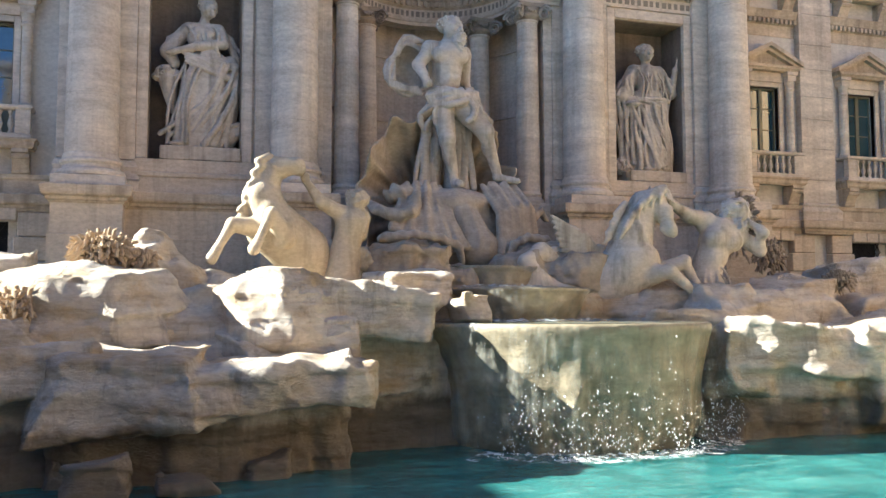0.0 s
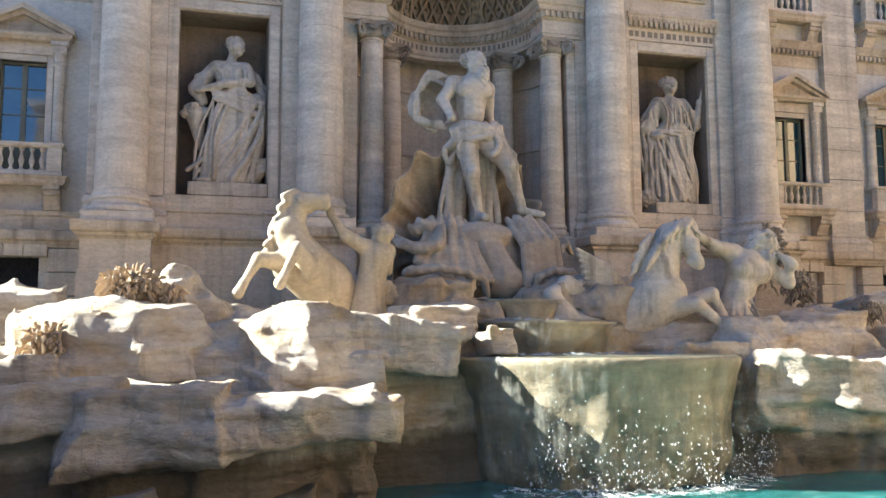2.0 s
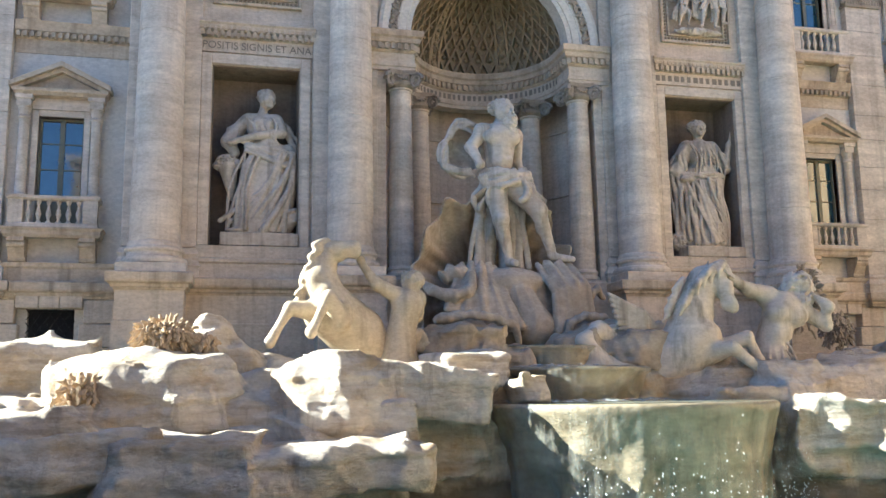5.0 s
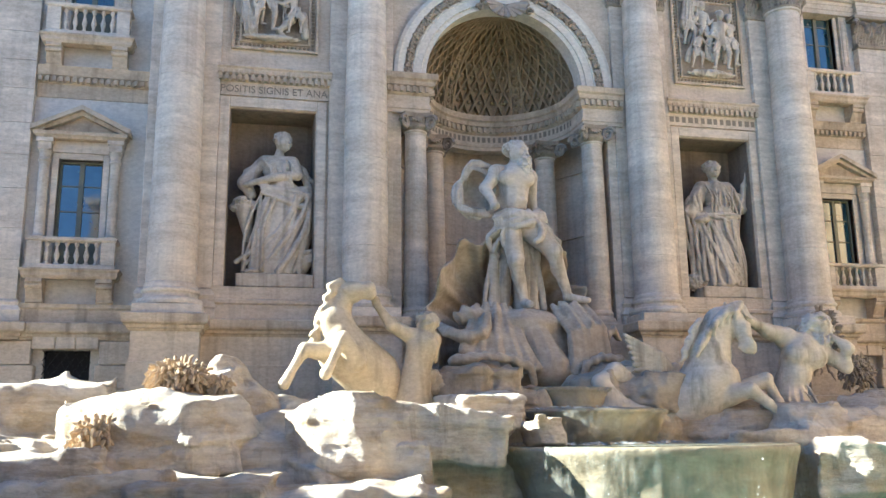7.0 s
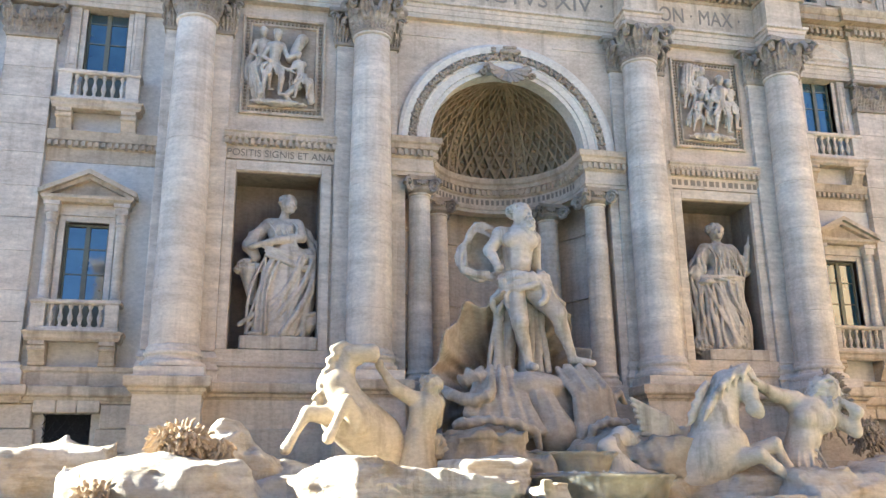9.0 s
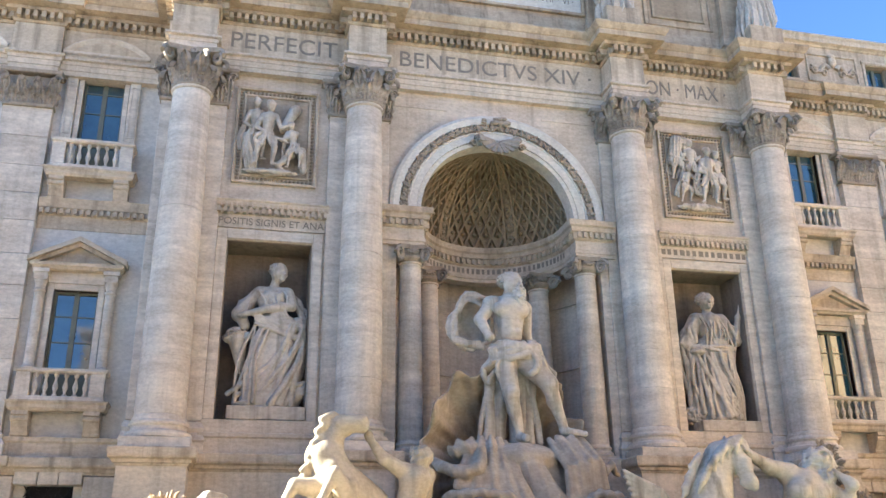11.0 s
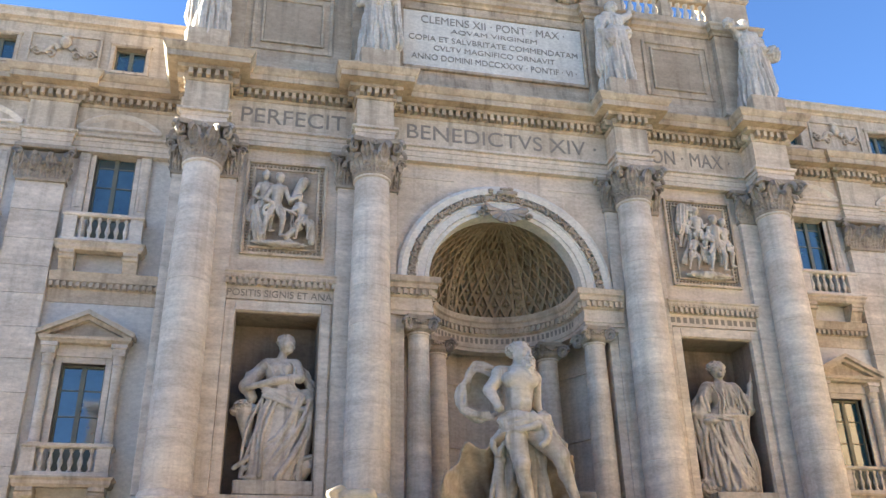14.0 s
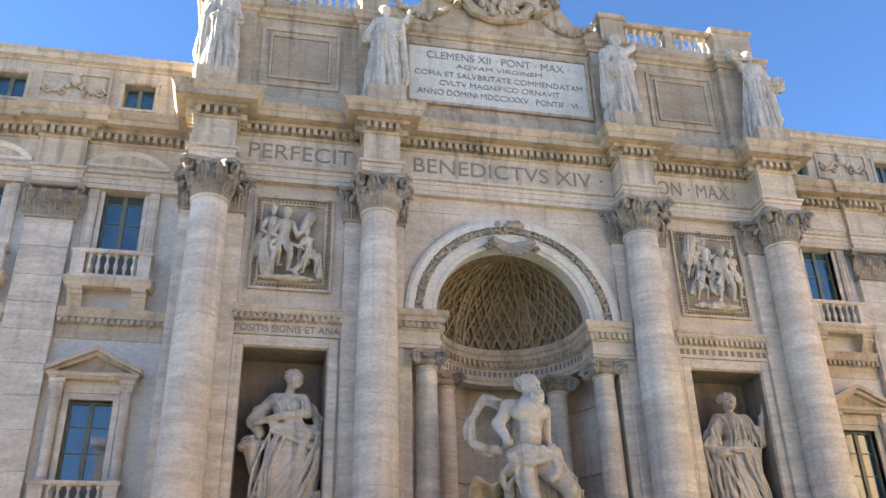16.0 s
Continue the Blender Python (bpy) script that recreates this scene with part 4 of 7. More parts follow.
def lower_window(x):
    w = thing("palace_window", "tall olive-framed window with a triangular stone pediment", "window", "lower windows of the palace wings", at=(x, 0, 0))
    y = WING_Y
    sash(w, -0.67, 0.67, y + 0.22, 9.05, 11.68, (0, 0.36, 0.7, 1))
    # added dark panel, so the gaps between balusters read as a deep recess
    part("dark_gap_panel", boxed(-0.67, 0.67, y + 0.24, y + 0.3, 8.05, 9.05), M_FRAME, w)
    bm = bmesh.new()
    box(bm, -0.87, -0.67, y - 0.08, y + 0.2, 9.0, 11.88, 0.015)
    box(bm, 0.67, 0.87, y - 0.08, y + 0.2, 9.0, 11.88, 0.015)
    box(bm, -0.67, 0.67, y - 0.08, y + 0.2, 11.68, 11.88, 0.015)
    part("surround", bm, M_COL, w)
    for s in (-1, 1):
        part("side_column", lathe(bmesh.new(), [(0.2, 9.0), (0.2, 9.1), (0.16, 9.16), (0.15, 11.5), (0.19, 11.54), (0.19, 11.6), (0.15, 11.64), (0.2, 11.9)], 16, (s * 1.06, y - 0.2, 0)), M_COL, w)
        part("side_capital", sweep(bmesh.new(), [(s * 1.06 - 0.2, y), (s * 1.06 - 0.2, y - 0.4), (s * 1.06 + 0.2, y - 0.4), (s * 1.06 + 0.2, y)], [(-0.18, 11.9), (0.0, 11.9), (0.0, 12.12), (0.05, 12.14), (0.05, 12.26), (-0.18, 12.26)]), M_COL, w)
    part("lintel", boxed(-0.86, 0.86, y - 0.14, y, 11.88, 12.26, bevel=0.01), M_COL, w)
    # pediment: cornice, raking cornices, sunk tympanum
    part("cornice", sweep(bmesh.new(), [(-1.3, y), (-1.3, y - 0.42), (1.3, y - 0.42), (1.3, y)], [(-0.4, 12.26), (0.0, 12.26), (0.04, 12.32), (0.1, 12.36), (0.12, 12.46), (-0.4, 12.5)]), M_TRIM, w)
    part("tympanum", prism(bmesh.new(), [(-1.3, 12.5), (1.3, 12.5), (0, 13.12)], y - 0.2, y), M_TRIM, w)
    for s in (-1, 1):
        bm = prism(bmesh.new(), [(s * 1.5, 12.46), (0, 13.2), (0, 13.36), (s * 1.5, 12.62)], y - 0.58, y)
        bmesh.ops.recalc_face_normals(bm, faces=bm.faces[:])
        prism(bm, [(s * 1.3, 12.44), (0, 13.06), (0, 13.21), (s * 1.4, 12.5)], y - 0.42, y)
        part("raking_cornice", bm, M_TRIM, w)
    return w


def upper_window(x):
    w = thing("palace_window", "olive-framed upper window with a curved stone pediment", "window", "upper windows of the palace wings", at=(x, 0, 0))
    y = WING_Y
    sash(w, -0.67, 0.67, y + 0.2, 16.9, 19.64, (0, 0.48, 0.78, 1))
    # added dark panel standing in for the dark behind the upper balusters
    part("dark_gap_panel", boxed(-0.67, 0.67, y + 0.24, y + 0.3, 15.8, 16.9), M_FRAME, w)
    bm = bmesh.new()
    box(bm, -0.84, -0.67, y - 0.06, y + 0.2, 16.9, 19.82, 0.015)
    box(bm, 0.67, 0.84, y - 0.06, y + 0.2, 16.9, 19.82, 0.015)
    box(bm, -0.67, 0.67, y - 0.06, y + 0.2, 19.64, 19.82, 0.015)
    part("surround", bm, M_COL, w)
    for s in (-1, 1):
        bm = boxed(*sorted((s * 0.86, s * 1.22)), y - 0.16, y, 16.8, 19.9, bevel=0.015)
        for a, b, z0, z1 in ((0.93, 0.96, 17.2, 19.2), (1.12, 1.15, 17.2, 19.2), (0.96, 1.12, 19.17, 19.2), (0.96, 1.12, 17.2, 17.23)):
            box(bm, *sorted((s * a, s * b)), y - 0.19, y - 0.15, z0, z1)
        box(bm, *sorted((s * 0.84, s * 1.25)), y - 0.26, y, 19.5, 19.62, 0.02)
        box(bm, *sorted((s * 0.86, s * 1.22)), y - 0.22, y, 19.62, 20.1, 0.02)
        part("side_pilaster", bm, M_COL, w)
    bm = boxed(-0.84, 0.84, y - 0.1, y, 19.84, 20.1, bevel=0.01)
    for k in range(12):
        a = k / 11 * 2 - 1
        bmesh.ops.create_icosphere(bm, subdivisions=1, radius=0.06, matrix=Matrix.Translation((a * 0.55, y - 0.12, 19.97 + 0.05 * math.sin(k * 2.1))) @ Matrix.Diagonal((1.3, 0.6, 0.9, 1)))
    part("carved_lintel", bm, M_COL, w)
    part("cornice", sweep(bmesh.new(), [(-1.28, y), (-1.28, y - 0.22), (1.28, y - 0.22), (1.28, y)], [(-0.2, 20.1), (0.0, 20.1), (0.06, 20.16), (0.16, 20.22), (0.18, 20.3), (-0.2, 20.32)]), M_COL, w)
    R = (1.44 ** 2 + 0.62 ** 2) / (2 * 0.62)
    a0 = math.asin(1.44 / R)
    bm = bmesh.new()
    rings = []
    for k in range(21):
        a = -a0 + 2 * a0 * k / 20
        rings.append([bm.verts.new((r * math.sin(a), yy, 20.3 + 0.62 - R + r * math.cos(a))) for r, yy in ((R - 0.2, y), (R - 0.2, y - 0.2), (R - 0.14, y - 0.3), (R - 0.06, y - 0.36), (R, y - 0.4), (R + 0.03, y - 0.4), (R + 0.03, y))])
    for r, s in zip(rings, rings[1:]):
        for j in range(6):
            bm.faces.new((r[j], r[j + 1], s[j + 1], s[j]))
    bmesh.ops.recalc_face_normals(bm, faces=bm.faces[:])
    part("curved_cornice", bm, M_COL, w)
    part("tympanum", prism(bmesh.new(), [(-1.3, 20.3)] + [((R - 0.15) * math.sin(-a0 + 2 * a0 * k / 12), 20.92 - R + (R - 0.15) * math.cos(-a0 + 2 * a0 * k / 12)) for k in range(1, 12)] + [(1.3, 20.3)], y - 0.06, y), M_COL, w)
    return w


def basement_window(x):
    """A grated opening between rusticated blocks with a wedge-cut head."""
    w = thing("basement_window", "small dark basement window with a lozenge iron grating", "window", "grated basement windows", at=(x, 0, 0))
    y = 1.25
    part("backing", boxed(-0.69, 0.69, y + 0.45, y + 0.5, 4.3, 5.6), M_DARK, w)
    bars = None
    for s in (-1, 1):
        for k in range(-3, 6):
            c = -0.69 + k * 0.28
            za, zb = 4.42, 5.58
            xa, xb = (c, c + 0.78) if s > 0 else (c + 0.78, c)
            if min(xa, xb) > 0.69 or max(xa, xb) < -0.69:
                continue
            t0, t1 = 0.0, 1.0
            for lim in (-0.69, 0.69):
                f = (lim - xa) / (xb - xa)
                if (xb > xa) == (lim < 0):
                    t0 = max(t0, f)
                else:
                    t1 = min(t1, f)
            if t1 - t0 > 0.05:
                part("bar", tube(bmesh.new(), [(xa + (xb - xa) * t0, y + 0.2 + 0.02 * s, za + (zb - za) * t0), (xa + (xb - xa) * t1, y + 0.2 + 0.02 * s, za + (zb - za) * t1)], 0.016, 5), M_IRON, w)
    return w


def rusticated_block(parent, x0, x1, z0, z1, y=1.12):
    part("ashlar_block", boxed(x0, x1, y, 1.5, z0, z1, bevel=0.03), M_WALL, parent)


for s in (-1, 1):
    for c in WIN_X:
        lower_window(s * c)
        upper_window(s * c)
        balcony(s * c, 0.85, 9.0, 8.02)
        balcony(s * c, 0.9, 16.8, 15.74)
        basement_window(s * c)
    # the curtain and dark rooms behind the glass stand in one deep void: the core wall closes it
    for c in WIN_X[:2]:
        for z in (9.19, 17.16):
            tagged(part("curtain", boxed(s * c - 0.62, s * c - 0.2, 1.98, 2.0, z + 0.1, z + 2.4), M_CURTAIN), "pale curtain hanging behind the window", "curtain")
# rusticated foot of the wings: blocks round the gratings, wedge stones above
for s in (-1, 1):
    foot = thing("rusticated_wall_foot", "large bevelled travertine blocks at the wing's foot", "wall", kind="structure")
    for c in WIN_X:
        for za, zb in ((2.6, 3.48), (3.5, 4.38), (4.4, 5.1)):
            rusticated_block(foot, s * c - 1.95, s * c - 0.72 - 0.14 * (za > 4), za, zb)
            rusticated_block(foot, s * c + 0.72 + 0.14 * (za > 4), s * c + 1.95, za, zb)
        for xa, xb, xc, xd in ((-0.95, -0.3, -0.95, -0.3), (-0.28, 0.28, -0.28, 0.28), (0.3, 0.95, 0.3, 0.95)):
            part("wedge_stone", boxed(s * c + xa, s * c + xb, 1.06, 1.5, 5.58, 6.36, bevel=0.03), M_WALL, foot)
        rusticated_block(foot, s * c - 1.95, s * c - 0.97, 5.12, 5.84)
        rusticated_block(foot, s * c + 0.97, s * c + 1.95, 5.12, 5.84)

# ---- attic of the wings ----
for s in (-1, 1):
    q = [(11.9, 1.7), (END_X, 1.7)]
    pth = q if s > 0 else [(-x, y) for x, y in reversed(q)]
    tagged(part("trim_wing_eaves", sweep(bmesh.new(), pth, [(-0.5, 24.95), (0.05, 24.95), (0.1, 25.02), (0.24, 25.08), (0.26, 25.26), (0.32, 25.36), (0.32, 25.44), (-0.5, 25.5)]), M_TRIM), "moulded stone eaves along the wing roof", "trim", kind="structure")
    tagged(part("trim_wing_base", sweep(bmesh.new(), pth, [(-0.2, 22.2), (0.12, 22.2), (0.12, 22.7), (0.06, 22.78), (-0.2, 22.8)]), M_TRIM), "plain stone base course of the wing attic", "trim", kind="structure")
    tagged(part("roof_wing", boxed(*sorted((s * 11.7, s * (END_X + 0.6))), 2.0, 14.0, 25.2, 25.48), M_TRIM), "flat roof of the palace wing", "roof", kind="structure")
    for c in (13.95, 18.6, 23.2, 27.9, 32.6):
        w = thing("attic_window", "small square attic window with pale curtains", "window", "attic windows of the wings", at=(s * c, 0, 0))
        sash(w, -0.56, 0.56, 1.95, 23.2, 24.3, (0, 1))
        part("surround", sweep(bmesh.new(), [(-0.72, 1.7), (-0.72, 1.64), (0.72, 1.64), (0.72, 1.7)], [(-0.05, 24.32), (0.0, 24.32), (0.05, 24.4), (0.05, 24.48), (-0.05, 24.5)]), M_TRIM, w)
        part("sill", boxed(-0.75, 0.75, 1.58, 1.7, 23.05, 23.18, bevel=0.015), M_TRIM, w)
        for a, b in ((-0.72, -0.58), (0.58, 0.72)):
            part("jamb", boxed(a, b, 1.64, 1.7, 23.18, 24.32, bevel=0.01), M_TRIM, w)
    for c in (16.3, 20.9):
        p_ = thing("attic_relief", "stone panel carved with a mask between scrolls", "relief", "carved panels of the wing attic", at=(s * c, 0, 0))
        bm = bmesh.new()
        for a, b, z0, z1 in ((-1.3, -1.2, 23.15, 24.6), (1.2, 1.3, 23.15, 24.6), (-1.2, 1.2, 24.5, 24.6), (-1.2, 1.2, 23.15, 23.25)):
            box(bm, a, b, 1.62, 1.7, z0, z1, 0.015)
        part("frame", bm, M_TRIM, p_)
        bm = bmesh.new()
        bmesh.ops.create_icosphere(bm, subdivisions=2, radius=0.24, matrix=Matrix.Translation((0, 1.64, 24.2)) @ Matrix.Diagonal((0.9, 0.7, 1.2, 1)))
        bmesh.ops.create_icosphere(bm, subdivisions=2, radius=0.17, matrix=Matrix.Translation((0, 1.62, 24.48)) @ Matrix.Diagonal((1.2, 0.7, 0.8, 1)))
        for t in (-1, 1):
            tube(bm, [(t * (0.18 + 0.09 * k), 1.66, 23.85 + 0.18 * math.sin(k * 0.75)) for k in range(11)], [0.12 - 0.006 * k for k in range(11)], 8)
            scroll(bm, (t * 0.95, 1.66, 23.7), 0.2, (t, 0), turns=1.4, thick=0.06)
            scroll(bm, (t * 0.45, 1.66, 23.62), 0.17, (t, 0), turns=1.3, thick=0.055)
        part("carving", bm, M_TRIM, p_)

# ---- crown of the attic ----
for s in (-1, 1):
    bal = thing("roof_balustrade", "stone balustrade against the sky above the attic", "balustrade", "roof balustrades")
    part("bottom_rail", boxed(*sorted((s * 5.6, s * 9.8)), -0.2, 0.3, 27.5, 27.85, bevel=0.02), M_ATTIC, bal)
    part("rail", sweep(bmesh.new(), [(-9.8, -0.18), (-5.6, -0.18)] if s < 0 else [(5.6, -0.18), (9.8, -0.18)], [(-0.45, 28.8), (0.0, 28.8), (0.06, 28.86), (0.08, 29.0), (-0.45, 29.02)]), M_ATTIC, bal)
    a, b = sorted((s * 5.7, s * 7.55))
    balusters(bal, a, b, 0.05, 27.85, 0.95, 5, 0.13, M_COL)
    a, b = sorted((s * 7.95, s * 9.75))
    balusters(bal, a, b, 0.05, 27.85, 0.95, 5, 0.13, M_COL)
    part("middle_pier", boxed(*sorted((s * 7.55, s * 7.95)), -0.2, 0.3, 27.85, 28.8, bevel=0.02), M_ATTIC, bal)
    for a, b in ((4.55, 5.62), (9.8, 11.6)):
        pier = thing("roof_pier", "square stone pier with a moulded cap", "pier", "piers of the roof balustrade")
        part("block", boxed(*sorted((s * a, s * b)), -0.35, 0.7, 27.5, 29.0, bevel=0.02), M_ATTIC, pier)
        x0, x1 = sorted((s * a, s * b))
        part("cap", sweep(bmesh.new(), [(x0, -0.35), (x1, -0.35), (x1, 0.7), (x0, 0.7)], [(-0.3, 28.92), (0.04, 28.92), (0.1, 29.0), (0.12, 29.14), (-0.3, 29.18)], True), M_ATTIC, pier)

crest = thing("coat_of_arms", "carved stone cartouche with scrolls and garlands", "coat of arms")
part("parapet", prism(bmesh.new(), [(-4.55, 27.5), (4.55, 27.5), (4.55, 28.3), (3.4, 28.5), (2.6, 29.6), (2.2, 32.2), (-2.2, 32.2), (-2.6, 29.6), (-3.4, 28.5), (-4.55, 28.3)], -0.15, 0.6), M_ATTIC, crest)
bm = bmesh.new()
tube(bm, [(1.75 * math.sin(a), -0.34, 29.95 + 1.85 * math.cos(a)) for a in (math.pi * (0.08 + k / 15) for k in range(28))], 0.24, 8)
for s in (-1, 1):
    scroll(bm, (s * 1.0, -0.36, 28.55), 0.75, (s, 0), turns=1.1, thick=0.17)
    scroll(bm, (s * 2.1, -0.3, 29.2), 0.6, (s, 0), turns=1.2, thick=0.15)
part("scrollwork", bm, M_ATTIC, crest)
bm = bmesh.new()
bmesh.ops.create_icosphere(bm, subdivisions=3, radius=1.0, matrix=Matrix.Translation((0, -0.2, 30.1)) @ Matrix.Diagonal((1.55, 0.22, 1.75, 1)))
part("shield", bm, M_NICHE, crest)
bm = bmesh.new()
rnd = random.Random(4)
for k in range(70):
    a, q = rnd.uniform(0, math.tau), rnd.random() ** 0.6
    bmesh.ops.create_icosphere(bm, subdivisions=1, radius=rnd.uniform(0.1, 0.2), matrix=Matrix.Translation((0.85 * q * math.cos(a), -0.5 - 0.2 * rnd.random(), 28.75 + 0.7 * q * math.sin(a))) @ Matrix.Rotation(rnd.uniform(0, 3), 4, "Y") @ Matrix.Diagonal((1.5, 0.7, 0.8, 1)))
part("keystone_carving", bm, M_ATTIC, crest)
for s in (-1, 1):
    bm = bmesh.new()
    for k in range(60):
        t = k / 59
        px, pz = s * (2.1 + 2.25 * t), 28.9 - 1.15 * math.sin(math.pi * (0.12 + 0.72 * t)) + 0.25 * t
        bmesh.ops.create_icosphere(bm, subdivisions=1, radius=rnd.uniform(0.08, 0.13), matrix=Matrix.Translation((px + rnd.uniform(-0.08, 0.08), -0.24 + rnd.uniform(-0.08, 0.04), pz + rnd.uniform(-0.1, 0.1))))
    part("garland", bm, M_ATTIC, crest)

# shell over the arch crown
shell = thing("keystone_shell", "scalloped stone shell between scrolls at the arch crown", "ornament")
bm = bmesh.new()
g = []
for j in range(7):
    row = []
    for i in range(33):
        a = math.pi * i / 32
        r = 0.12 + 0.68 * j / 6
        wob = 0.06 * math.cos(i * 1.75) * (j / 6)
        row.append(bm.verts.new((-r * math.cos(a) * 0.95, -0.22 - 0.3 * (j / 6) ** 0.8 + 1.3 * wob, 17.62 - r * 0.78 * math.sin(a) + wob)))
    g.append(row)
for j in range(6):
    for i in range(32):
        bm.faces.new((g[j][i], g[j][i + 1], g[j + 1][i + 1], g[j + 1][i]))
o = part("shell", bm, M_CARVED, shell)
sol = o.modifiers.new("thickness", "SOLIDIFY")
sol.thickness = 0.06
for s in (-1, 1):
    bm = bmesh.new()
    scroll(bm, (s * 0.68, -0.34, 17.62), 0.17, (s, 0), turns=1.6, thick=0.06)
    scroll(bm, (s * 0.9, -0.3, 17.42), 0.13, (s, 0), turns=1.4, thick=0.05)
    part("scroll", bm, M_CARVED, shell)
bm = bmesh.new()
for k in range(14):
    a = rnd.uniform(0, math.tau)
    bmesh.ops.create_icosphere(bm, subdivisions=1, radius=rnd.uniform(0.07, 0.14), matrix=Matrix.Translation((0.5 * rnd.uniform(-1, 1), -0.3, 18.42 + rnd.uniform(-0.16, 0.18))) @ Matrix.Diagonal((1.4, 0.8, 0.8, 1)))
part("ribbon_carving", bm, M_CARVED, shell)


# ---- fountain: materials ----
def rock_mat():
    m, nt, b = nodes_of("fountain_rock")
    beds = noise_node(nt, 1.0, (0.5, 0.5, 3.2), 7, 0.65)
    col = ramp(nt, beds, [(0.3, (0.42, 0.34, 0.25)), (0.48, (0.66, 0.57, 0.45)), (0.7, (0.80, 0.73, 0.62))])
    ochre = noise_node(nt, 0.8, (1, 1, 1.6), 5, 0.6, (4, 1, 9))
    col = mix(nt, ramp(nt, ochre, [(0.5, (0, 0, 0)), (0.7, (0.65, 0.65, 0.65))]), col, (0.52, 0.35, 0.15))
    drip = noise_node(nt, 1.0, (3.4, 3.4, 0.35), 5, 0.65, (1, 5, 2))
    col = mix(nt, ramp(nt, drip, [(0.55, (0, 0, 0)), (0.75, (0.55, 0.55, 0.55))]), col, (0.16, 0.12, 0.09))
    fine = noise_node(nt, 5.0, (1, 1, 1.5), 9, 0.72)
    col = mix(nt, 0.5, col, ramp(nt, fine, [(0.3, (0.45, 0.43, 0.4)), (0.65, (1, 1, 1))]), "MULTIPLY")
    # algae and wet stone along the waterline
    g = nt.nodes.new("ShaderNodeNewGeometry")
    sp = nt.nodes.new("ShaderNodeSeparateXYZ")
    nt.links.new(g.outputs["Position"], sp.inputs[0])
    ad = nt.nodes.new("ShaderNodeMath")
    ad.operation = "MULTIPLY_ADD"
    wob = noise_node(nt, 0.9, (1, 1, 0.6), 4, 0.6, (3, 3, 3))
    nt.links.new(wob, ad.inputs[0])
    ad.inputs[1].default_value = -1.2
    nt.links.new(sp.outputs["Z"], ad.inputs[2])
    algae = ramp(nt, ad.outputs[0], [(0.0, (0.75, 0.75, 0.75)), (0.25, (0, 0, 0))])
    col = mix(nt, algae, col, (0.085, 0.065, 0.04))
    nt.links.new(col, b.inputs["Base Color"])
    b.inputs["Roughness"].default_value = 0.7
    b.inputs["Specular IOR Level"].default_value = 0.3
    bump(nt, b, fine, 1.0, 0.12)
    return m


M_ROCK = rock_mat()
M_BASIN = stone("lime_crusted_basin", (0.44, 0.38, 0.26), (0.20, 0.165, 0.10), (0.14, 0.11, 0.06), band=0.5, streak=0.6, grain=4.0, rough=0.45, relief=0.05)
M_SHRUB = stone("carved_tufa_plant", (0.58, 0.44, 0.28), (0.42, 0.31, 0.19), (0.34, 0.24, 0.14), band=0.3, streak=0.2)


def pool_mat():
    m, nt, b = nodes_of("turquoise_water")
    n1 = noise_node(nt, 0.5, (1, 1.8, 1), 4, 0.6)
    n2 = noise_node(nt, 1.4, (1, 2.2, 1), 6, 0.65, (3, 0, 0))
    col = ramp(nt, n1, [(0.35, (0.015, 0.11, 0.11)), (0.65, (0.06, 0.22, 0.20))])
    # paler ripples put caustic light into the water's base colour
    col = mix(nt, ramp(nt, n2, [(0.55, (0, 0, 0)), (0.75, (0.6, 0.6, 0.6))]), col, (0.22, 0.42, 0.36))
    nt.links.new(col, b.inputs["Base Color"])
    b.inputs["Roughness"].default_value = 0.12
    b.inputs["IOR"].default_value = 1.33
    bump(nt, b, n2, 0.5, 0.08)
    return m


def fall_mat(name, cover, tint, lo=0.22, hi=0.42):
    """Falling water: clear film with white streaks."""
    m, nt, b = nodes_of(name)
    b.inputs["Base Color"].default_value = (*tint, 1)
    b.inputs["Roughness"].default_value = 0.25
    st = noise_node(nt, 1.0, (5.5, 5.5, 0.5), 7, 0.7)
    bl = noise_node(nt, 2.6, (1, 1, 0.7), 6, 0.7, (5, 5, 5))
    mul = nt.nodes.new("ShaderNodeMath")
    mul.operation = "MULTIPLY"
    nt.links.new(st, mul.inputs[0])
    nt.links.new(bl, mul.inputs[1])
    a = ramp(nt, mul.outputs[0], [(lo, (0, 0, 0)), (hi, (cover, cover, cover))])
    nt.links.new(a, b.inputs["Alpha"])
    bump(nt, b, st, 0.6, 0.05)
    return m


M_POOL = pool_mat()
M_FALL = fall_mat("falling_water", 0.26, (0.82, 0.80, 0.66))
M_FOAM = fall_mat("white_foam", 0.75, (0.85, 0.9, 0.88), 0.2, 0.36)
M_FOAM.node_tree.nodes["Principled BSDF"].inputs["Roughness"].default_value = 0.6
M_DROP = plain("water_drop", (0.9, 0.92, 0.9), 0.15, 0.0, 0.05)
M_PAVE = stone("paving_stone", (0.30, 0.28, 0.26), (0.22, 0.21, 0.2), (0.18, 0.17, 0.15), band=0.2, streak=0.0)

# ---- ground, pool ----
WATER_Z = -0.35
bm = bmesh.new()
NXw, NYw = 160, 60
g = [[bm.verts.new((-16 + 36 * i / NXw, -21 + 17 * j / NYw, WATER_Z + 0.03 * noise.noise(Vector((i * 0.35, j * 0.4, 0))) + 0.015 * noise.noise(Vector((i * 0.9, j * 0.9, 3))))) for i in range(NXw + 1)] for j in range(NYw + 1)]
for j in range(NYw):
    for i in range(NXw):
        bm.faces.new((g[j][i], g[j][i + 1], g[j + 1][i + 1], g[j + 1][i]))
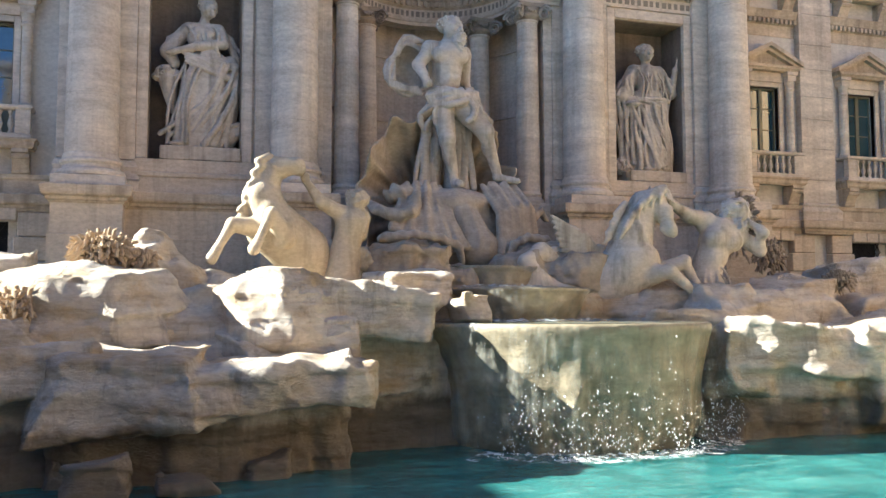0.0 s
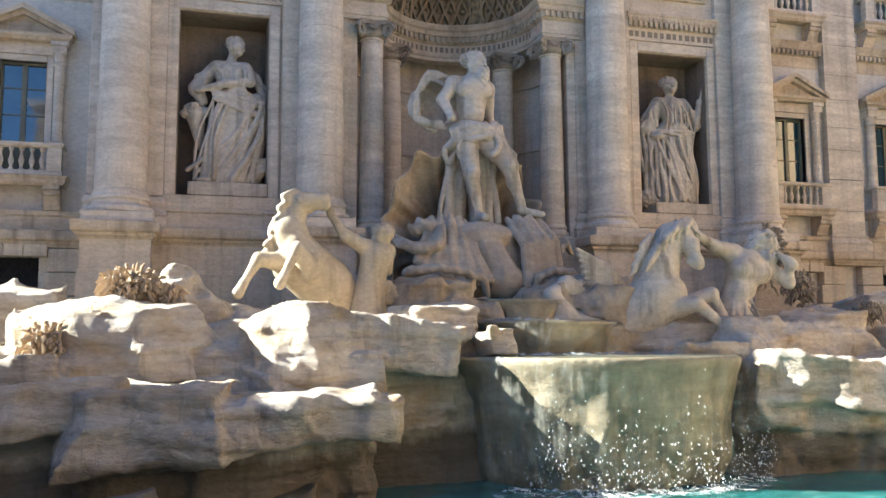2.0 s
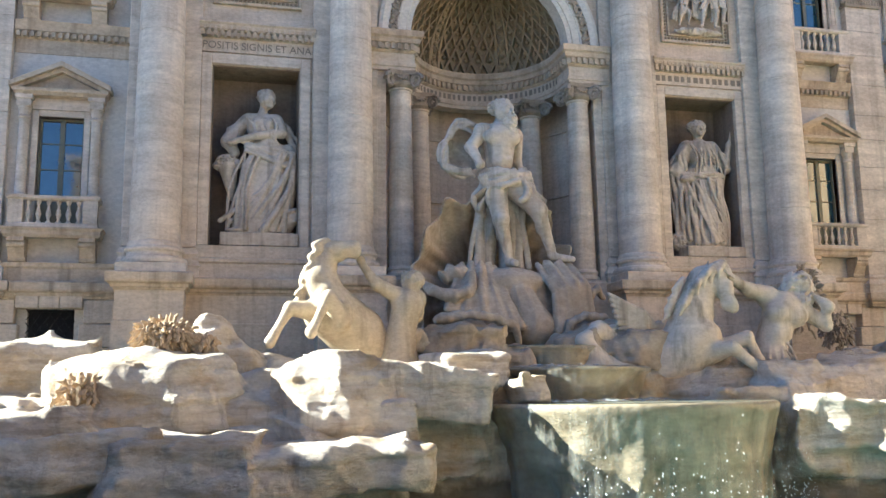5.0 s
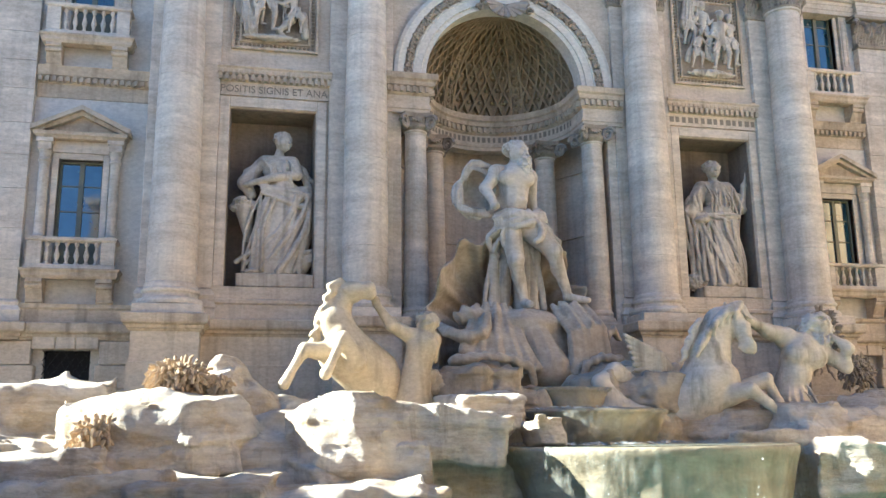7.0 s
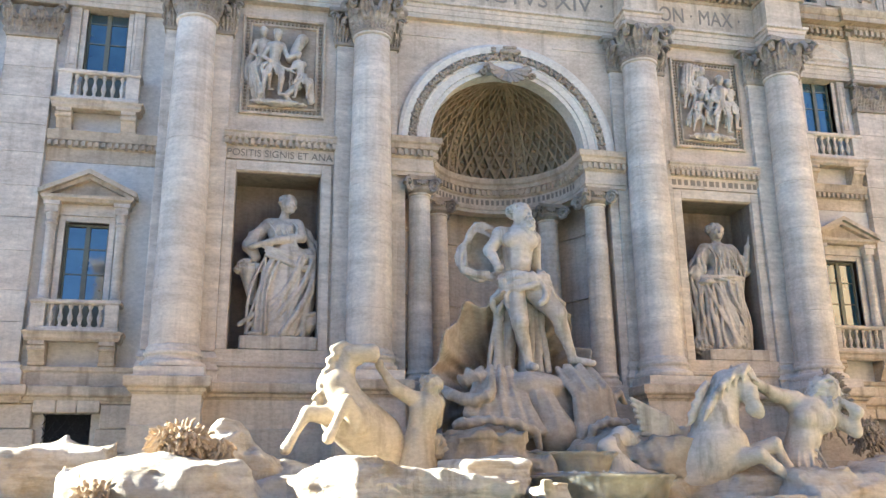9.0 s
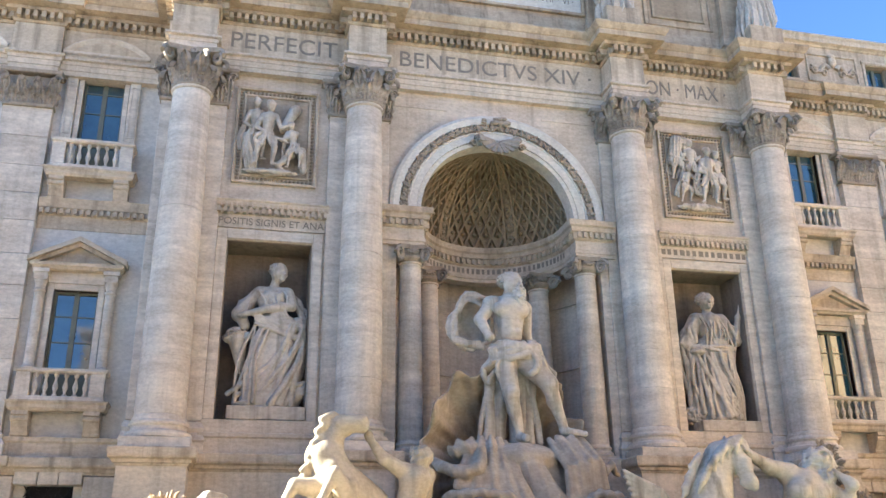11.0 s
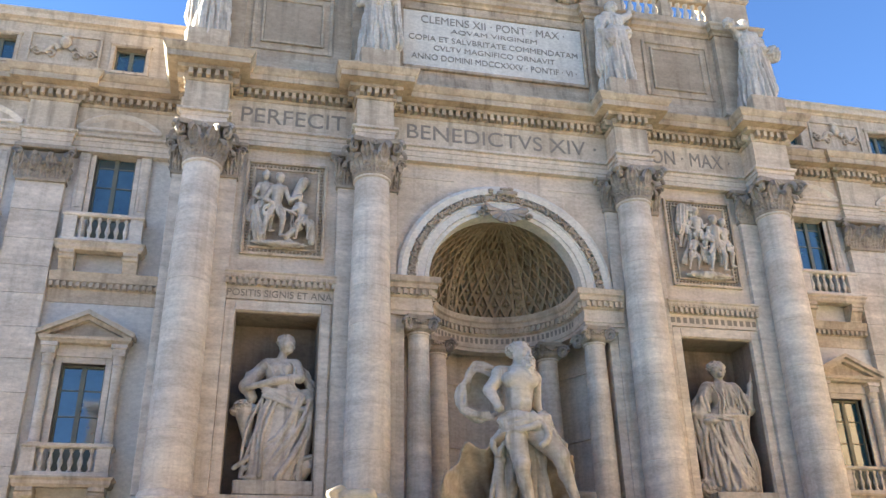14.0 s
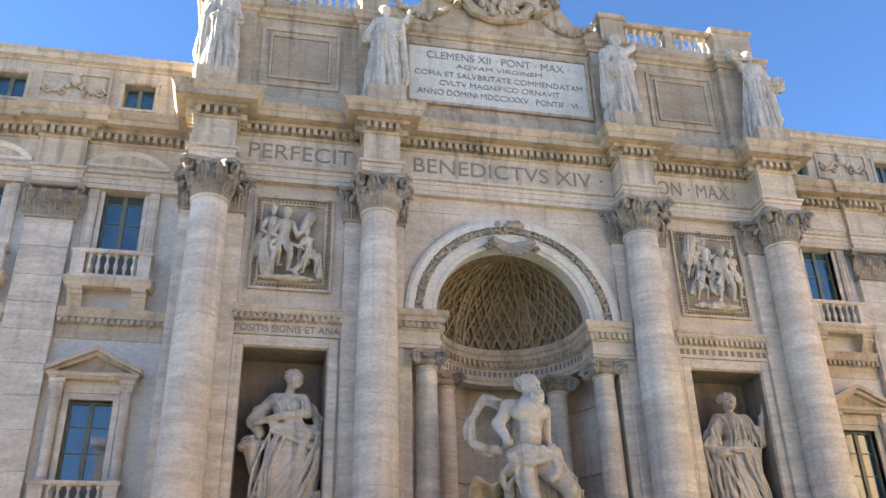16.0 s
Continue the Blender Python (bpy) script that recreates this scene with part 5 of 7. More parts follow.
tagged(part("water_pool", bm, M_POOL, smooth=True), "clear turquoise water rippling in the wide pool", "water", kind="structure")
bm = bmesh.new()
box(bm, -16.6, -16, -21.6, 1.6, -1.2, 0.4, 0.05)
box(bm, 20, 20.6, -21.6, 1.6, -1.2, 0.4, 0.05)
box(bm, -16, 20, -21.6, -21, -1.2, 0.4, 0.05)
tagged(part("pool_rim", bm, M_WALL), "low rounded stone rim of the pool", "rim", kind="structure")
bm = bmesh.new()
for x0, x1, y0, y1 in ((-1500, 1500, -1500, -21.6), (-1500, -16.6, -21.6, 1500), (20.6, 1500, -21.6, 1500), (-16.6, 20.6, 1.6, 1500)):
    vs = [bm.verts.new(c) for c in ((x0, y0, 0.1), (x1, y0, 0.1), (x1, y1, 0.1), (x0, y1, 0.1))]
    bm.faces.new(vs)
tagged(part("ground", bm, M_PAVE), "worn grey paving of the square", "ground", kind="structure")
tagged(part("viewing_terrace", boxed(-16.6, 20.6, -34, -24.6, 0.1, 1.35, bevel=0.03), M_PAVE), "raised paved terrace before the pool", "terrace", kind="structure")


# ---- houses that close the square, behind and beside the eye ----
M_OCHRE = stone("ochre_house_render", (0.60, 0.41, 0.23), (0.52, 0.35, 0.19), (0.44, 0.29, 0.15), band=0.3, streak=0.3, relief=0.006)
M_CREAM = stone("cream_house_render", (0.48, 0.38, 0.27), (0.42, 0.33, 0.23), (0.36, 0.28, 0.19), band=0.3, streak=0.3, relief=0.006)


def house(x0, x1, y0, y1, h, face, material, label):
    hs = thing("town_house", label, "house", "houses round the square")
    part("wall", boxed(x0, x1, y0, y1, 0.05, h), material, hs)
    part("roof", boxed(x0 - 0.5, x1 + 0.5, y0 - 0.5, y1 + 0.5, h, h + 0.45, bevel=0.1), M_TRIM, hs)
    along = (y1 - y0) if face in "ew" else (x1 - x0)
    n = int(along / 3.2)
    pane = None
    for k in range(n):
        c = (k + 0.5) * along / n
        for fl in range(int(h / 4)):
            z = 2.6 + fl * 4.0
            if face == "w":
                m = Matrix.Translation((x0 - 0.04, y0 + c, z)) @ Matrix.Rotation(-math.pi / 2, 4, "Z")
            elif face == "e":
                m = Matrix.Translation((x1 + 0.04, y0 + c, z)) @ Matrix.Rotation(math.pi / 2, 4, "Z")
            else:
                m = Matrix.Translation((x0 + c, y1 + 0.04, z)) @ Matrix.Rotation(math.pi, 4, "Z")
            if pane is None:
                bm = boxed(-0.6, 0.6, -0.02, 0.06, 0, 2.0)
                pane = part("window", bm, M_GLASS, hs)
                pane.matrix_basis = m
                bm = bmesh.new()
                for a, b, p0, p1 in ((-0.78, -0.6, -0.15, 2.15), (0.6, 0.78, -0.15, 2.15), (-0.6, 0.6, 2.0, 2.15), (-0.6, 0.6, -0.15, 0.0)):
                    box(bm, a, b, -0.1, 0.06, p0, p1)
                fr = part("window_surround", bm, M_TRIM, hs)
                fr.matrix_basis = m
            else:
                share("window", pane, hs, m)
                share("window_surround", fr, hs, m)
    return hs


house(24.0, 38.0, -34.0, -5.0, 19.0, "w", M_OCHRE, "tall ochre town house with shuttered rows of windows")
house(-38.0, -26.0, -34.0, -6.2, 10.6, "e", M_CREAM, "low cream town house that shades the pool")
house(-20.0, 6.0, -50.0, -37.0, 20.0, "n", M_CREAM, "cream town house across the square")
house(6.5, 25.0, -50.0, -36.0, 22.0, "n", M_OCHRE, "ochre town house across the square")


# ---- rocks ----
def rock(name, blocks, label, seed=0, step=0.08, k=0.22, rough=0.2, bed=0.08, warp=0.3, material=None, group="rocks of the fountain"):
    """A mass of bedded travertine: tilted blocks, split into layers that stand proud or back, with broken faces."""
    blocks = [(b[0], tuple(h * 1.16 for h in b[1]), *b[2:]) for b in blocks]
    lo = np.min([np.array(b[0]) - np.array(b[1]) for b in blocks], 0) - 0.4
    hi = np.max([np.array(b[0]) + np.array(b[1]) for b in blocks], 0) + 0.5
    P = grid_points(lo, hi, step)
    W = np.stack([value_noise(P, 0.5, seed + 11.0 * i) + 0.4 * value_noise(P, 1.3, seed + 5.0 * i) for i in range(3)], -1).astype(np.float32)
    Q = P + W * np.array([2.4 * warp, 2.4 * warp, 1.2 * warp], np.float32)
    d = None
    for i, b in enumerate(blocks):
        T = Q.copy()
        tilt = 0.16 * math.sin(seed * 3 + i * 2.1)
        T[..., 2] += tilt * (T[..., 0] - b[0][0]) + 0.12 * math.cos(seed + i) * (T[..., 1] - b[0][1])
        e = d_box(T, b[0], b[1], min(0.1, 0.3 * min(b[1])), b[2] if len(b) > 2 else 0.0)
        rs = np.random.RandomState(int(seed * 10) + 7 * i)
        for _ in range(9):
            nv = rs.normal(size=3)
            nv[2] = abs(nv[2]) * 0.8 if rs.rand() < 0.7 else -abs(nv[2]) * 0.5
            nv = (nv / np.linalg.norm(nv)).astype(np.float32)
            reach = float(np.abs(nv) @ np.array(b[1]))
            e = np.maximum(e, (T - np.asarray(b[0], np.float32)) @ nv - reach * rs.uniform(0.66, 0.82))
        d = e if d is None else smin(d, e, k)
    # layers
    ph = P[..., 2] / 0.6 + 1.6 * value_noise(P, (0.35, 0.35, 0.2), seed + 2) + 0.12 * P[..., 0]
    cell = np.floor(ph)
    hsh = np.abs(np.sin(cell * 12.9898 + seed * 4.1) * 43758.5453) % 1.0
    fr = ph - cell
    d = d + bed * (hsh - 0.5) * np.clip(np.minimum(fr, 1 - fr) * 6, 0.2, 1) + 0.05 * fr
    # broken faces: steep-sided cells
    c1 = np.abs(value_noise(P, (0.9, 0.9, 0.7), seed + 4.4))
    c2 = np.abs(value_noise(P, (2.1, 2.1, 1.6), seed + 7.7))
    d = d + rough * (1.1 * c1 - 0.15) + 0.5 * rough * (c2 - 0.15) + 0.55 * rough * fractal(P, 2.6, 3, seed)
    ob = carved(name, d, lo, step, material or M_ROCK)
    return tagged(ob, label, "rock", group)


rock("rock_ledge", [((-7.6, -9.0, 1.35), (3.2, 1.35, 0.42), 4), ((-5.3, -9.5, 1.55), (0.85, 0.8, 0.38)), ((-9.2, -9.6, 1.55), (1.5, 0.9, 0.5), -8), ((-7.9, -8.8, 0.4), (2.3, 1.0, 1.0)), ((-5.7, -8.7, 0.1), (0.75, 0.7, 0.9), 12), ((-9.4, -9.2, 0.2), (1.0, 0.7, 0.8))], "broad overhanging travertine ledge above the pool", 1.7, 0.06)
rock("rock_ledge", [((-11.6, -9.4, 1.6), (1.9, 1.0, 0.5), 5), ((-12.4, -8.6, 0.3), (1.9, 0.9, 1.0)), ((-13.0, -8.0, 2.2), (1.6, 0.9, 0.4))], "low dark ledge with a water trickle beneath", 6.2)
rock("boulder", [((-10.2, -6.9, 3.0), (1.7, 1.1, 0.75), -6), ((-11.0, -7.3, 2.2), (1.6, 0.9, 0.6)), ((-9.0, -6.6, 2.4), (0.9, 0.8, 0.9)), ((-11.6, -8.3, 2.0), (0.9, 0.7, 0.5), 10)], "large rounded ochre-stained boulder", 3.3, 0.06)
rock("boulder", [((-9.4, -5.4, 4.1), (0.8, 0.5, 0.35)), ((-8.8, -5.2, 4.4), (0.4, 0.4, 0.45), 20), ((-9.3, -5.0, 3.2), (2.0, 1.0, 0.7))], "broken pale rocks heaped under the podium", 8.1)
rock("boulder", [((-12.9, -4.4, 3.5), (1.4, 0.9, 0.75), 12), ((-14.6, -4.8, 3.0), (1.4, 1.0, 0.9)), ((-12.8, -5.9, 2.4), (1.5, 0.9, 0.6), -10)], "smooth pale boulders below the grated window", 9.4)
rock("rock_ledge", [((-4.3, -6.9, 2.95), (2.3, 1.0, 0.5), -3), ((-6.3, -7.6, 2.95), (0.75, 0.8, 0.7), 30), ((-5.6, -7.7, 2.25), (0.9, 0.7, 0.45), -20), ((-2.9, -6.4, 3.45), (0.75, 0.7, 0.4), 10), ((-4.2, -6.3, 1.9), (1.9, 0.9, 0.9))], "long sunlit travertine ledge below the sea horse", 4.9, 0.06)
rock("rock_ledge", [((-7.8, -6.9, 2.45), (1.1, 0.8, 0.5)), ((-6.6, -7.9, 1.95), (0.75, 0.8, 0.35), 25), ((-7.6, -6.3, 2.9), (0.9, 0.7, 0.5)), ((-6.0, -7.6, 1.6), (0.9, 0.8, 0.7))], "stepped rock between the ledges", 2.2)
rock("boulder", [((-2.4, -4.4, 4.15), (0.95, 0.7, 0.4), 5), ((-1.6, -4.6, 3.8), (0.9, 0.7, 0.35))], "dark craggy rock under the shell chariot", 7.7, 0.06, rough=0.4, material=M_CARVED)
rock("boulder", [((-1.4, -7.2, 2.95), (0.6, 0.5, 0.3), 15), ((-2.1, -6.6, 3.5), (0.35, 0.4, 0.3))], "small pale rock beside the upper basin", 5.5, 0.07)
rock("boulder", [((1.6, -4.1, 4.2), (0.9, 0.6, 0.4), 8), ((2.6, -4.4, 3.9), (0.7, 0.6, 0.45), -12), ((0.9, -4.4, 4.0), (0.5, 0.5, 0.35))], "craggy stained rocks below the wing of the sea horse", 9.9, 0.06, rough=0.4, material=M_CARVED)
rock("rock_wall", [((-3.4, -6.0, 0.8), (1.7, 0.8, 1.6)), ((-2.2, -5.8, 0.8), (1.2, 0.8, 1.5))], "dark wet rock wall in the hollow behind the ledge", 4.4)
rock("rock_wall", [((-10.6, -7.4, 0.4), (2.2, 0.9, 1.3)), ((-8.0, -7.2, 0.6), (2.0, 0.8, 1.4)), ((-14.2, -6.6, 0.8), (2.4, 1.2, 1.8))], "dark wet rock wall under the ledges", 5.9, 0.1)
rock("rock_slope", [((7.4, -5.9, 2.85), (1.9, 0.9, 0.5), 14), ((8.9, -5.5, 3.3), (1.2, 0.8, 0.42), 18), ((6.2, -6.6, 2.35), (1.2, 0.7, 0.4)), ((8.2, -5.2, 2.2), (2.6, 1.2, 0.9))], "smooth sloping rock under the triton", 2.9, 0.08)
rock("rock_ledge", [((7.6, -7.6, 1.75), (2.6, 1.1, 0.6), -4), ((6.2, -7.6, 1.6), (1.1, 0.9, 0.75)), ((9.8, -8.2, 2.2), (1.2, 0.9, 0.4), -10), ((7.8, -7.0, 0.3), (2.9, 1.2, 1.0)), ((11.5, -7.6, 1.2), (2.2, 1.2, 1.2))], "mossy rock ledge with a thin cascade", 6.6, 0.085)
rock("boulder", [((12.4, -4.4, 3.6), (1.2, 0.9, 0.8)), ((14.2, -4.0, 3.4), (1.6, 1.0, 0.9)), ((11.0, -4.6, 3.1), (1.2, 0.8, 0.6)), ((13.0, -5.6, 2.2), (2.4, 1.0, 1.0))], "grey boulders at the foot of the palace wing", 1.1, 0.1)
rock("rock_slope", [((3.2, -4.6, 3.0), (2.6, 0.9, 0.5)), ((5.8, -4.9, 2.8), (2.0, 1.0, 0.55)), ((4.6, -6.2, 2.4), (1.4, 0.9, 0.3)), ((2.4, -4.0, 3.9), (1.0, 0.8, 0.6), 10)], "craggy rocks under the sea horse", 3.8, 0.085)
rock("rock_slope", [((-6.0, -4.9, 2.9), (2.2, 0.9, 0.6)), ((-4.0, -4.8, 3.0), (1.6, 0.8, 0.5))], "dark rocks carrying the sea horse", 8.8, 0.09)
rock("stone_block", [((-9.65, -11.0, 0.0), (0.5, 0.4, 0.3))], "squat stone standing in the water", 1.3, 0.05, rough=0.15, bed=0.06, warp=0.1)
rock("stone_block", [((-8.1, -10.9, -0.22), (0.55, 0.3, 0.16))], "low wet stone at the waterline", 2.3, 0.05, rough=0.15, bed=0.06, warp=0.1)
rock("stone_block", [((-6.6, -9.7, -0.15), (0.45, 0.3, 0.25))], "low wet stone at the ledge's foot", 3.6, 0.05, rough=0.15, bed=0.06, warp=0.1)


# ---- basins and falling water ----
def basin(name, cx, cy, rx, ry, z_rim, z_low, label, seed, lip=0.12):
    """A round-fronted stone basin brimming over its lip."""
    lo, hi = (cx - rx - 0.4, cy - ry - 0.4, z_low - 0.3), (cx + rx + 0.4, cy + ry + 0.4, z_rim + 0.2)
    P = grid_points(lo, hi, 0.075)
    q = np.sqrt(((P[..., 0] - cx) / rx) ** 2 + ((P[..., 1] - cy) / ry) ** 2)
    t = np.clip((z_rim - P[..., 2]) / max(0.3, z_rim - z_low), 0, 1)
    side = (q - 1) * min(rx, ry) + 0.35 * t + 0.6 * t * (fractal(P, (0.9, 0.9, 0.6), 4, seed) + 0.2) + 0.16 * np.abs(value_noise(P, (1.6, 1.6, 1.2), seed + 8)) * np.clip(4 * t, 0, 1)
    side = side + 0.9 * t * np.clip((cx - 0.3 * rx - P[..., 0]) / rx, 0, 1) + 0.12 * t * np.abs(value_noise(P, (0.9, 0.9, 0.7), seed + 3))
    side = side - lip * np.exp(-((t - 0.05) / 0.07) ** 2) * 0.5
    top = P[..., 2] - z_rim
    d = np.maximum(side, top)
    d = np.maximum(d, z_low - P[..., 2])
    return tagged(carved(name, d, lo, 0.075, M_BASIN), label, "basin", "basins of the fountain")


def water_disc(cx, cy, rx, ry, z):
    bm = bmesh.new()
    c = bm.verts.new((cx, cy, z))
    ring = [bm.verts.new((cx + rx * math.cos(a), cy + ry * math.sin(a), z)) for a in (math.tau * k / 72 for k in range(72))]
    for k in range(72):
        bm.faces.new((c, ring[k], ring[(k + 1) % 72]))
    return tagged(part("water_basin", bm, M_BASIN_WATER), "shallow pale water brimming in the basin", "water", kind="structure")


def curtain(cx, cy, rx, ry, z1, z0, a0, a1, name="water_curtain", label="thin sheet of water falling over the basin lip", out=0.08, mat=None):
    bm = bmesh.new()
    n, m = 80, 12
    g = []
    for j in range(m + 1):
        t = j / m
        row = []
        for i in range(n + 1):
            a = a0 + (a1 - a0) * i / n
            wob = 0.05 * noise.noise(Vector((i * 0.35, j * 0.25, cx))) * t
            o = out + 0.32 * math.sqrt(t) + wob
            row.append(bm.verts.new((cx + (rx + o) * math.cos(a), cy + (ry + o) * math.sin(a), z1 + 0.02 - (z1 - z0) * t)))
        g.append(row)
    for j in range(m):
        for i in range(n):
            bm.faces.new((g[j][i], g[j + 1][i], g[j + 1][i + 1], g[j][i + 1]))
    return tagged(part(name, bm, mat or M_FALL, smooth=True), label, "water", kind="structure")


M_BASIN_WATER = plain("pale_green_water", (0.42, 0.44, 0.34), 0.1, 0.0, 0.25, 2.0)
bump(M_BASIN_WATER.node_tree, M_BASIN_WATER.node_tree.nodes["Principled BSDF"], noise_node(M_BASIN_WATER.node_tree, 3.0), 0.4, 0.05)
B3 = (1.3, -6.7, 3.75, 3.1)
basin("great_basin", *B3, 2.6, -0.9, "wide round basin crusted with lime and moss", 2.0)
water_disc(*B3[:2], B3[2] - 0.12, B3[3] - 0.12, 2.615)
curtain(*B3, 2.6, WATER_Z, math.pi * 1.02, math.pi * 1.98)
B2 = (0.5, -5.2, 2.05, 1.7)
basin("middle_basin", *B2, 3.5, 2.4, "round lime-crusted middle basin", 5.0)
water_disc(*B2[:2], B2[2] - 0.1, B2[3] - 0.1, 3.512)
curtain(*B2, 3.5, 2.6, math.pi * 1.02, math.pi * 1.98)
B1 = (0.15, -3.9, 1.7, 1.6)
basin("upper_basin", *B1, 4.1, 3.2, "small upper basin below the shell chariot", 7.0)
water_disc(*B1[:2], B1[2] - 0.1, B1[3] - 0.1, 4.112)
curtain(*B1, 4.1, 3.5, math.pi * 1.05, math.pi * 1.95)
curtain(7.9, -7.6, 0.6, 1.2, 1.9, WATER_Z, math.pi * 1.3, math.pi * 1.72, label="narrow cascade running down the mossy ledge", out=0.1)

# splash drops, foam
rnd = random.Random(11)
bm = bmesh.new()
for k in range(900):
    a = math.pi * rnd.choice((1.30, 1.36, 1.42, 1.5, 1.58, 1.62, 1.7, 1.8, 1.9)) + rnd.gauss(0, 0.1)
    h = abs(rnd.gauss(0, 0.75)) + 0.25 * math.sin(a * 17)
    h = max(0.0, h)
    o = rnd.uniform(0.35, 0.8)
    c = (B3[0] + (B3[2] + o) * math.cos(a), B3[1] + (B3[3] + o) * math.sin(a), WATER_Z + 0.1 + h)
    s = rnd.uniform(0.006, 0.016)
    bmesh.ops.create_icosphere(bm, subdivisions=1, radius=s, matrix=Matrix.Translation(c) @ Matrix.Rotation(rnd.uniform(-0.6, 0.6), 4, "Y") @ Matrix.Diagonal((0.8, 0.8, rnd.uniform(1.0, 2.4), 1)))
tagged(part("splash_drops", bm, M_DROP, smooth=True), "bright drops splashing before the fall", "water", kind="stuff")
bm = bmesh.new()
for (cx, cy, rx, ry, a0, a1, wid, z) in ((*B3, 1.22, 1.98, 0.8, WATER_Z + 0.05), (*B2, 1.05, 1.95, 0.5, 2.63), (*B1, 1.1, 1.9, 0.3, 3.53)):
    n = 70
    prev = None
    for i in range(n + 1):
        a = math.pi * (a0 + (a1 - a0) * i / n)
        cur = []
        for j in range(5):
            o = 0.05 + wid * j / 4 * (1 + 0.5 * noise.noise(Vector((i * 0.2, cx, 0))))
            cur.append(bm.verts.new((cx + (rx + o) * math.cos(a), cy + (ry + o) * math.sin(a), z + 0.06 * noise.noise(Vector((i * 0.7, j, 1))) * (1 - j / 4) + 0.06 * (1 - j / 4))))
        if prev:
            for j in range(4):
                bm.faces.new((prev[j], cur[j], cur[j + 1], prev[j + 1]))
        prev = cur
tagged(part("foam", bm, M_FOAM, smooth=True), "white foam where the falls meet the water", "foam", kind="stuff")


# ---- carved plants ----
def shrub(name, c, size, n, label, seed, material=None):
    bm = bmesh.new()
    r = random.Random(seed)
    for k in range(int(n * 2.6)):
        d = Vector((r.gauss(0, 1), r.gauss(0, 1) - 0.4, r.gauss(0.3, 0.8))).normalized()
        p0 = Vector(c) + Vector((d.x * size[0], d.y * size[1], d.z * size[2])) * r.uniform(0.4, 0.9)
        L = r.uniform(0.10, 0.2) * min(1.5, 1.5 * max(size))
        p1 = p0 + d * L * 0.6 + Vector((0, 0, 0.05))
        p2 = p0 + d * L + Vector((r.uniform(-.06, .06), 0, r.uniform(-0.12, 0.06)))
        tube(bm, [p0, p0.lerp(p1, 0.5), p1, p2], [0.025, 0.045, 0.05, 0.02], 5, 0.5)
    bmesh.ops.create_icosphere(bm, subdivisions=2, radius=1.0, matrix=Matrix.Translation(c) @ Matrix.Diagonal((size[0] * 0.6, size[1] * 0.6, size[2] * 0.6, 1)))
    return tagged(part(name, bm, material or M_SHRUB), label, "carved plant", "carved plants on the rocks")


shrub("carved_plant", (-9.95, -6.3, 4.2), (0.75, 0.5, 0.42), 170, "bushy ochre stone plant carved on the boulder", 3)
shrub("carved_plant", (-9.1, -6.2, 4.0), (0.4, 0.35, 0.3), 70, "small grey stone plant carved on the rock", 4)
shrub("carved_plant", (-11.4, -8.0, 2.85), (0.5, 0.45, 0.55), 110, "spiky sunlit stone plant low on the rocks", 5)
shrub("carved_plant", (9.8, -2.3, 5.7), (0.55, 0.6, 1.15), 150, "leafy stone plant climbing beside the podium", 6, M_CARVED)
shrub("carved_plant", (10.1, -3.4, 4.6), (0.55, 0.4, 0.6), 130, "curling stone plant at the podium's foot", 7, M_CARVED)
shrub("carved_plant", (10.6, -5.9, 3.75), (0.5, 0.4, 0.32), 90, "spiky stone thistle carved on the rocks", 8, M_CARVED)


# ---- sculpture ----
def d_cloth(P, a, b, ra, rb, folds, depth, seed, flat=1.0):
    """A bar of hanging cloth: its radius ripples round the axis in long folds."""
    a, b = np.asarray(a, np.float32), np.asarray(b, np.float32)
    ba = b - a
    L = float(np.linalg.norm(ba))
    ax = ba / L
    u = np.cross(ax, np.array([0, 1, 0.02], np.float32))
    u = u / np.linalg.norm(u)
    v = np.cross(ax, u)
    q = P - a
    h = np.clip((q @ ax) / L, 0, 1)
    r_ = q - h[..., None] * ba
    th = np.arctan2((r_ @ v) / flat, r_ @ u)
    w1 = np.abs(np.sin(0.8 * folds * th + seed + 2.6 * h + 2.2 * value_noise(P, 1.3, seed)))
    w2 = np.abs(np.sin(1.45 * folds * th - 1.7 * seed + 1.1 * h + 1.5 * value_noise(P, 2.2, seed)))
    wave = -0.75 + 1.35 * w1 ** 0.55 + 0.45 * (0.5 - w2 ** 0.7)
    rad = ra + (rb - ra) * h
    dist = np.sqrt((r_ @ u) ** 2 + ((r_ @ v) / flat) ** 2 + (r_ @ ax) ** 2)
    fine = np.abs(value_noise(P + 0.25 * value_noise(P, 1.6, seed + 3)[..., None], (5.2, 5.2, 1.9), seed * 3.3))
    return (dist - rad * (1 + 1.9 * depth * (0.55 + 0.45 * h) * wave)) * min(1.0, flat) + 0.025 * (0.8 - 4.5 * fine) * np.clip(rad / 0.35, 0.3, 1)


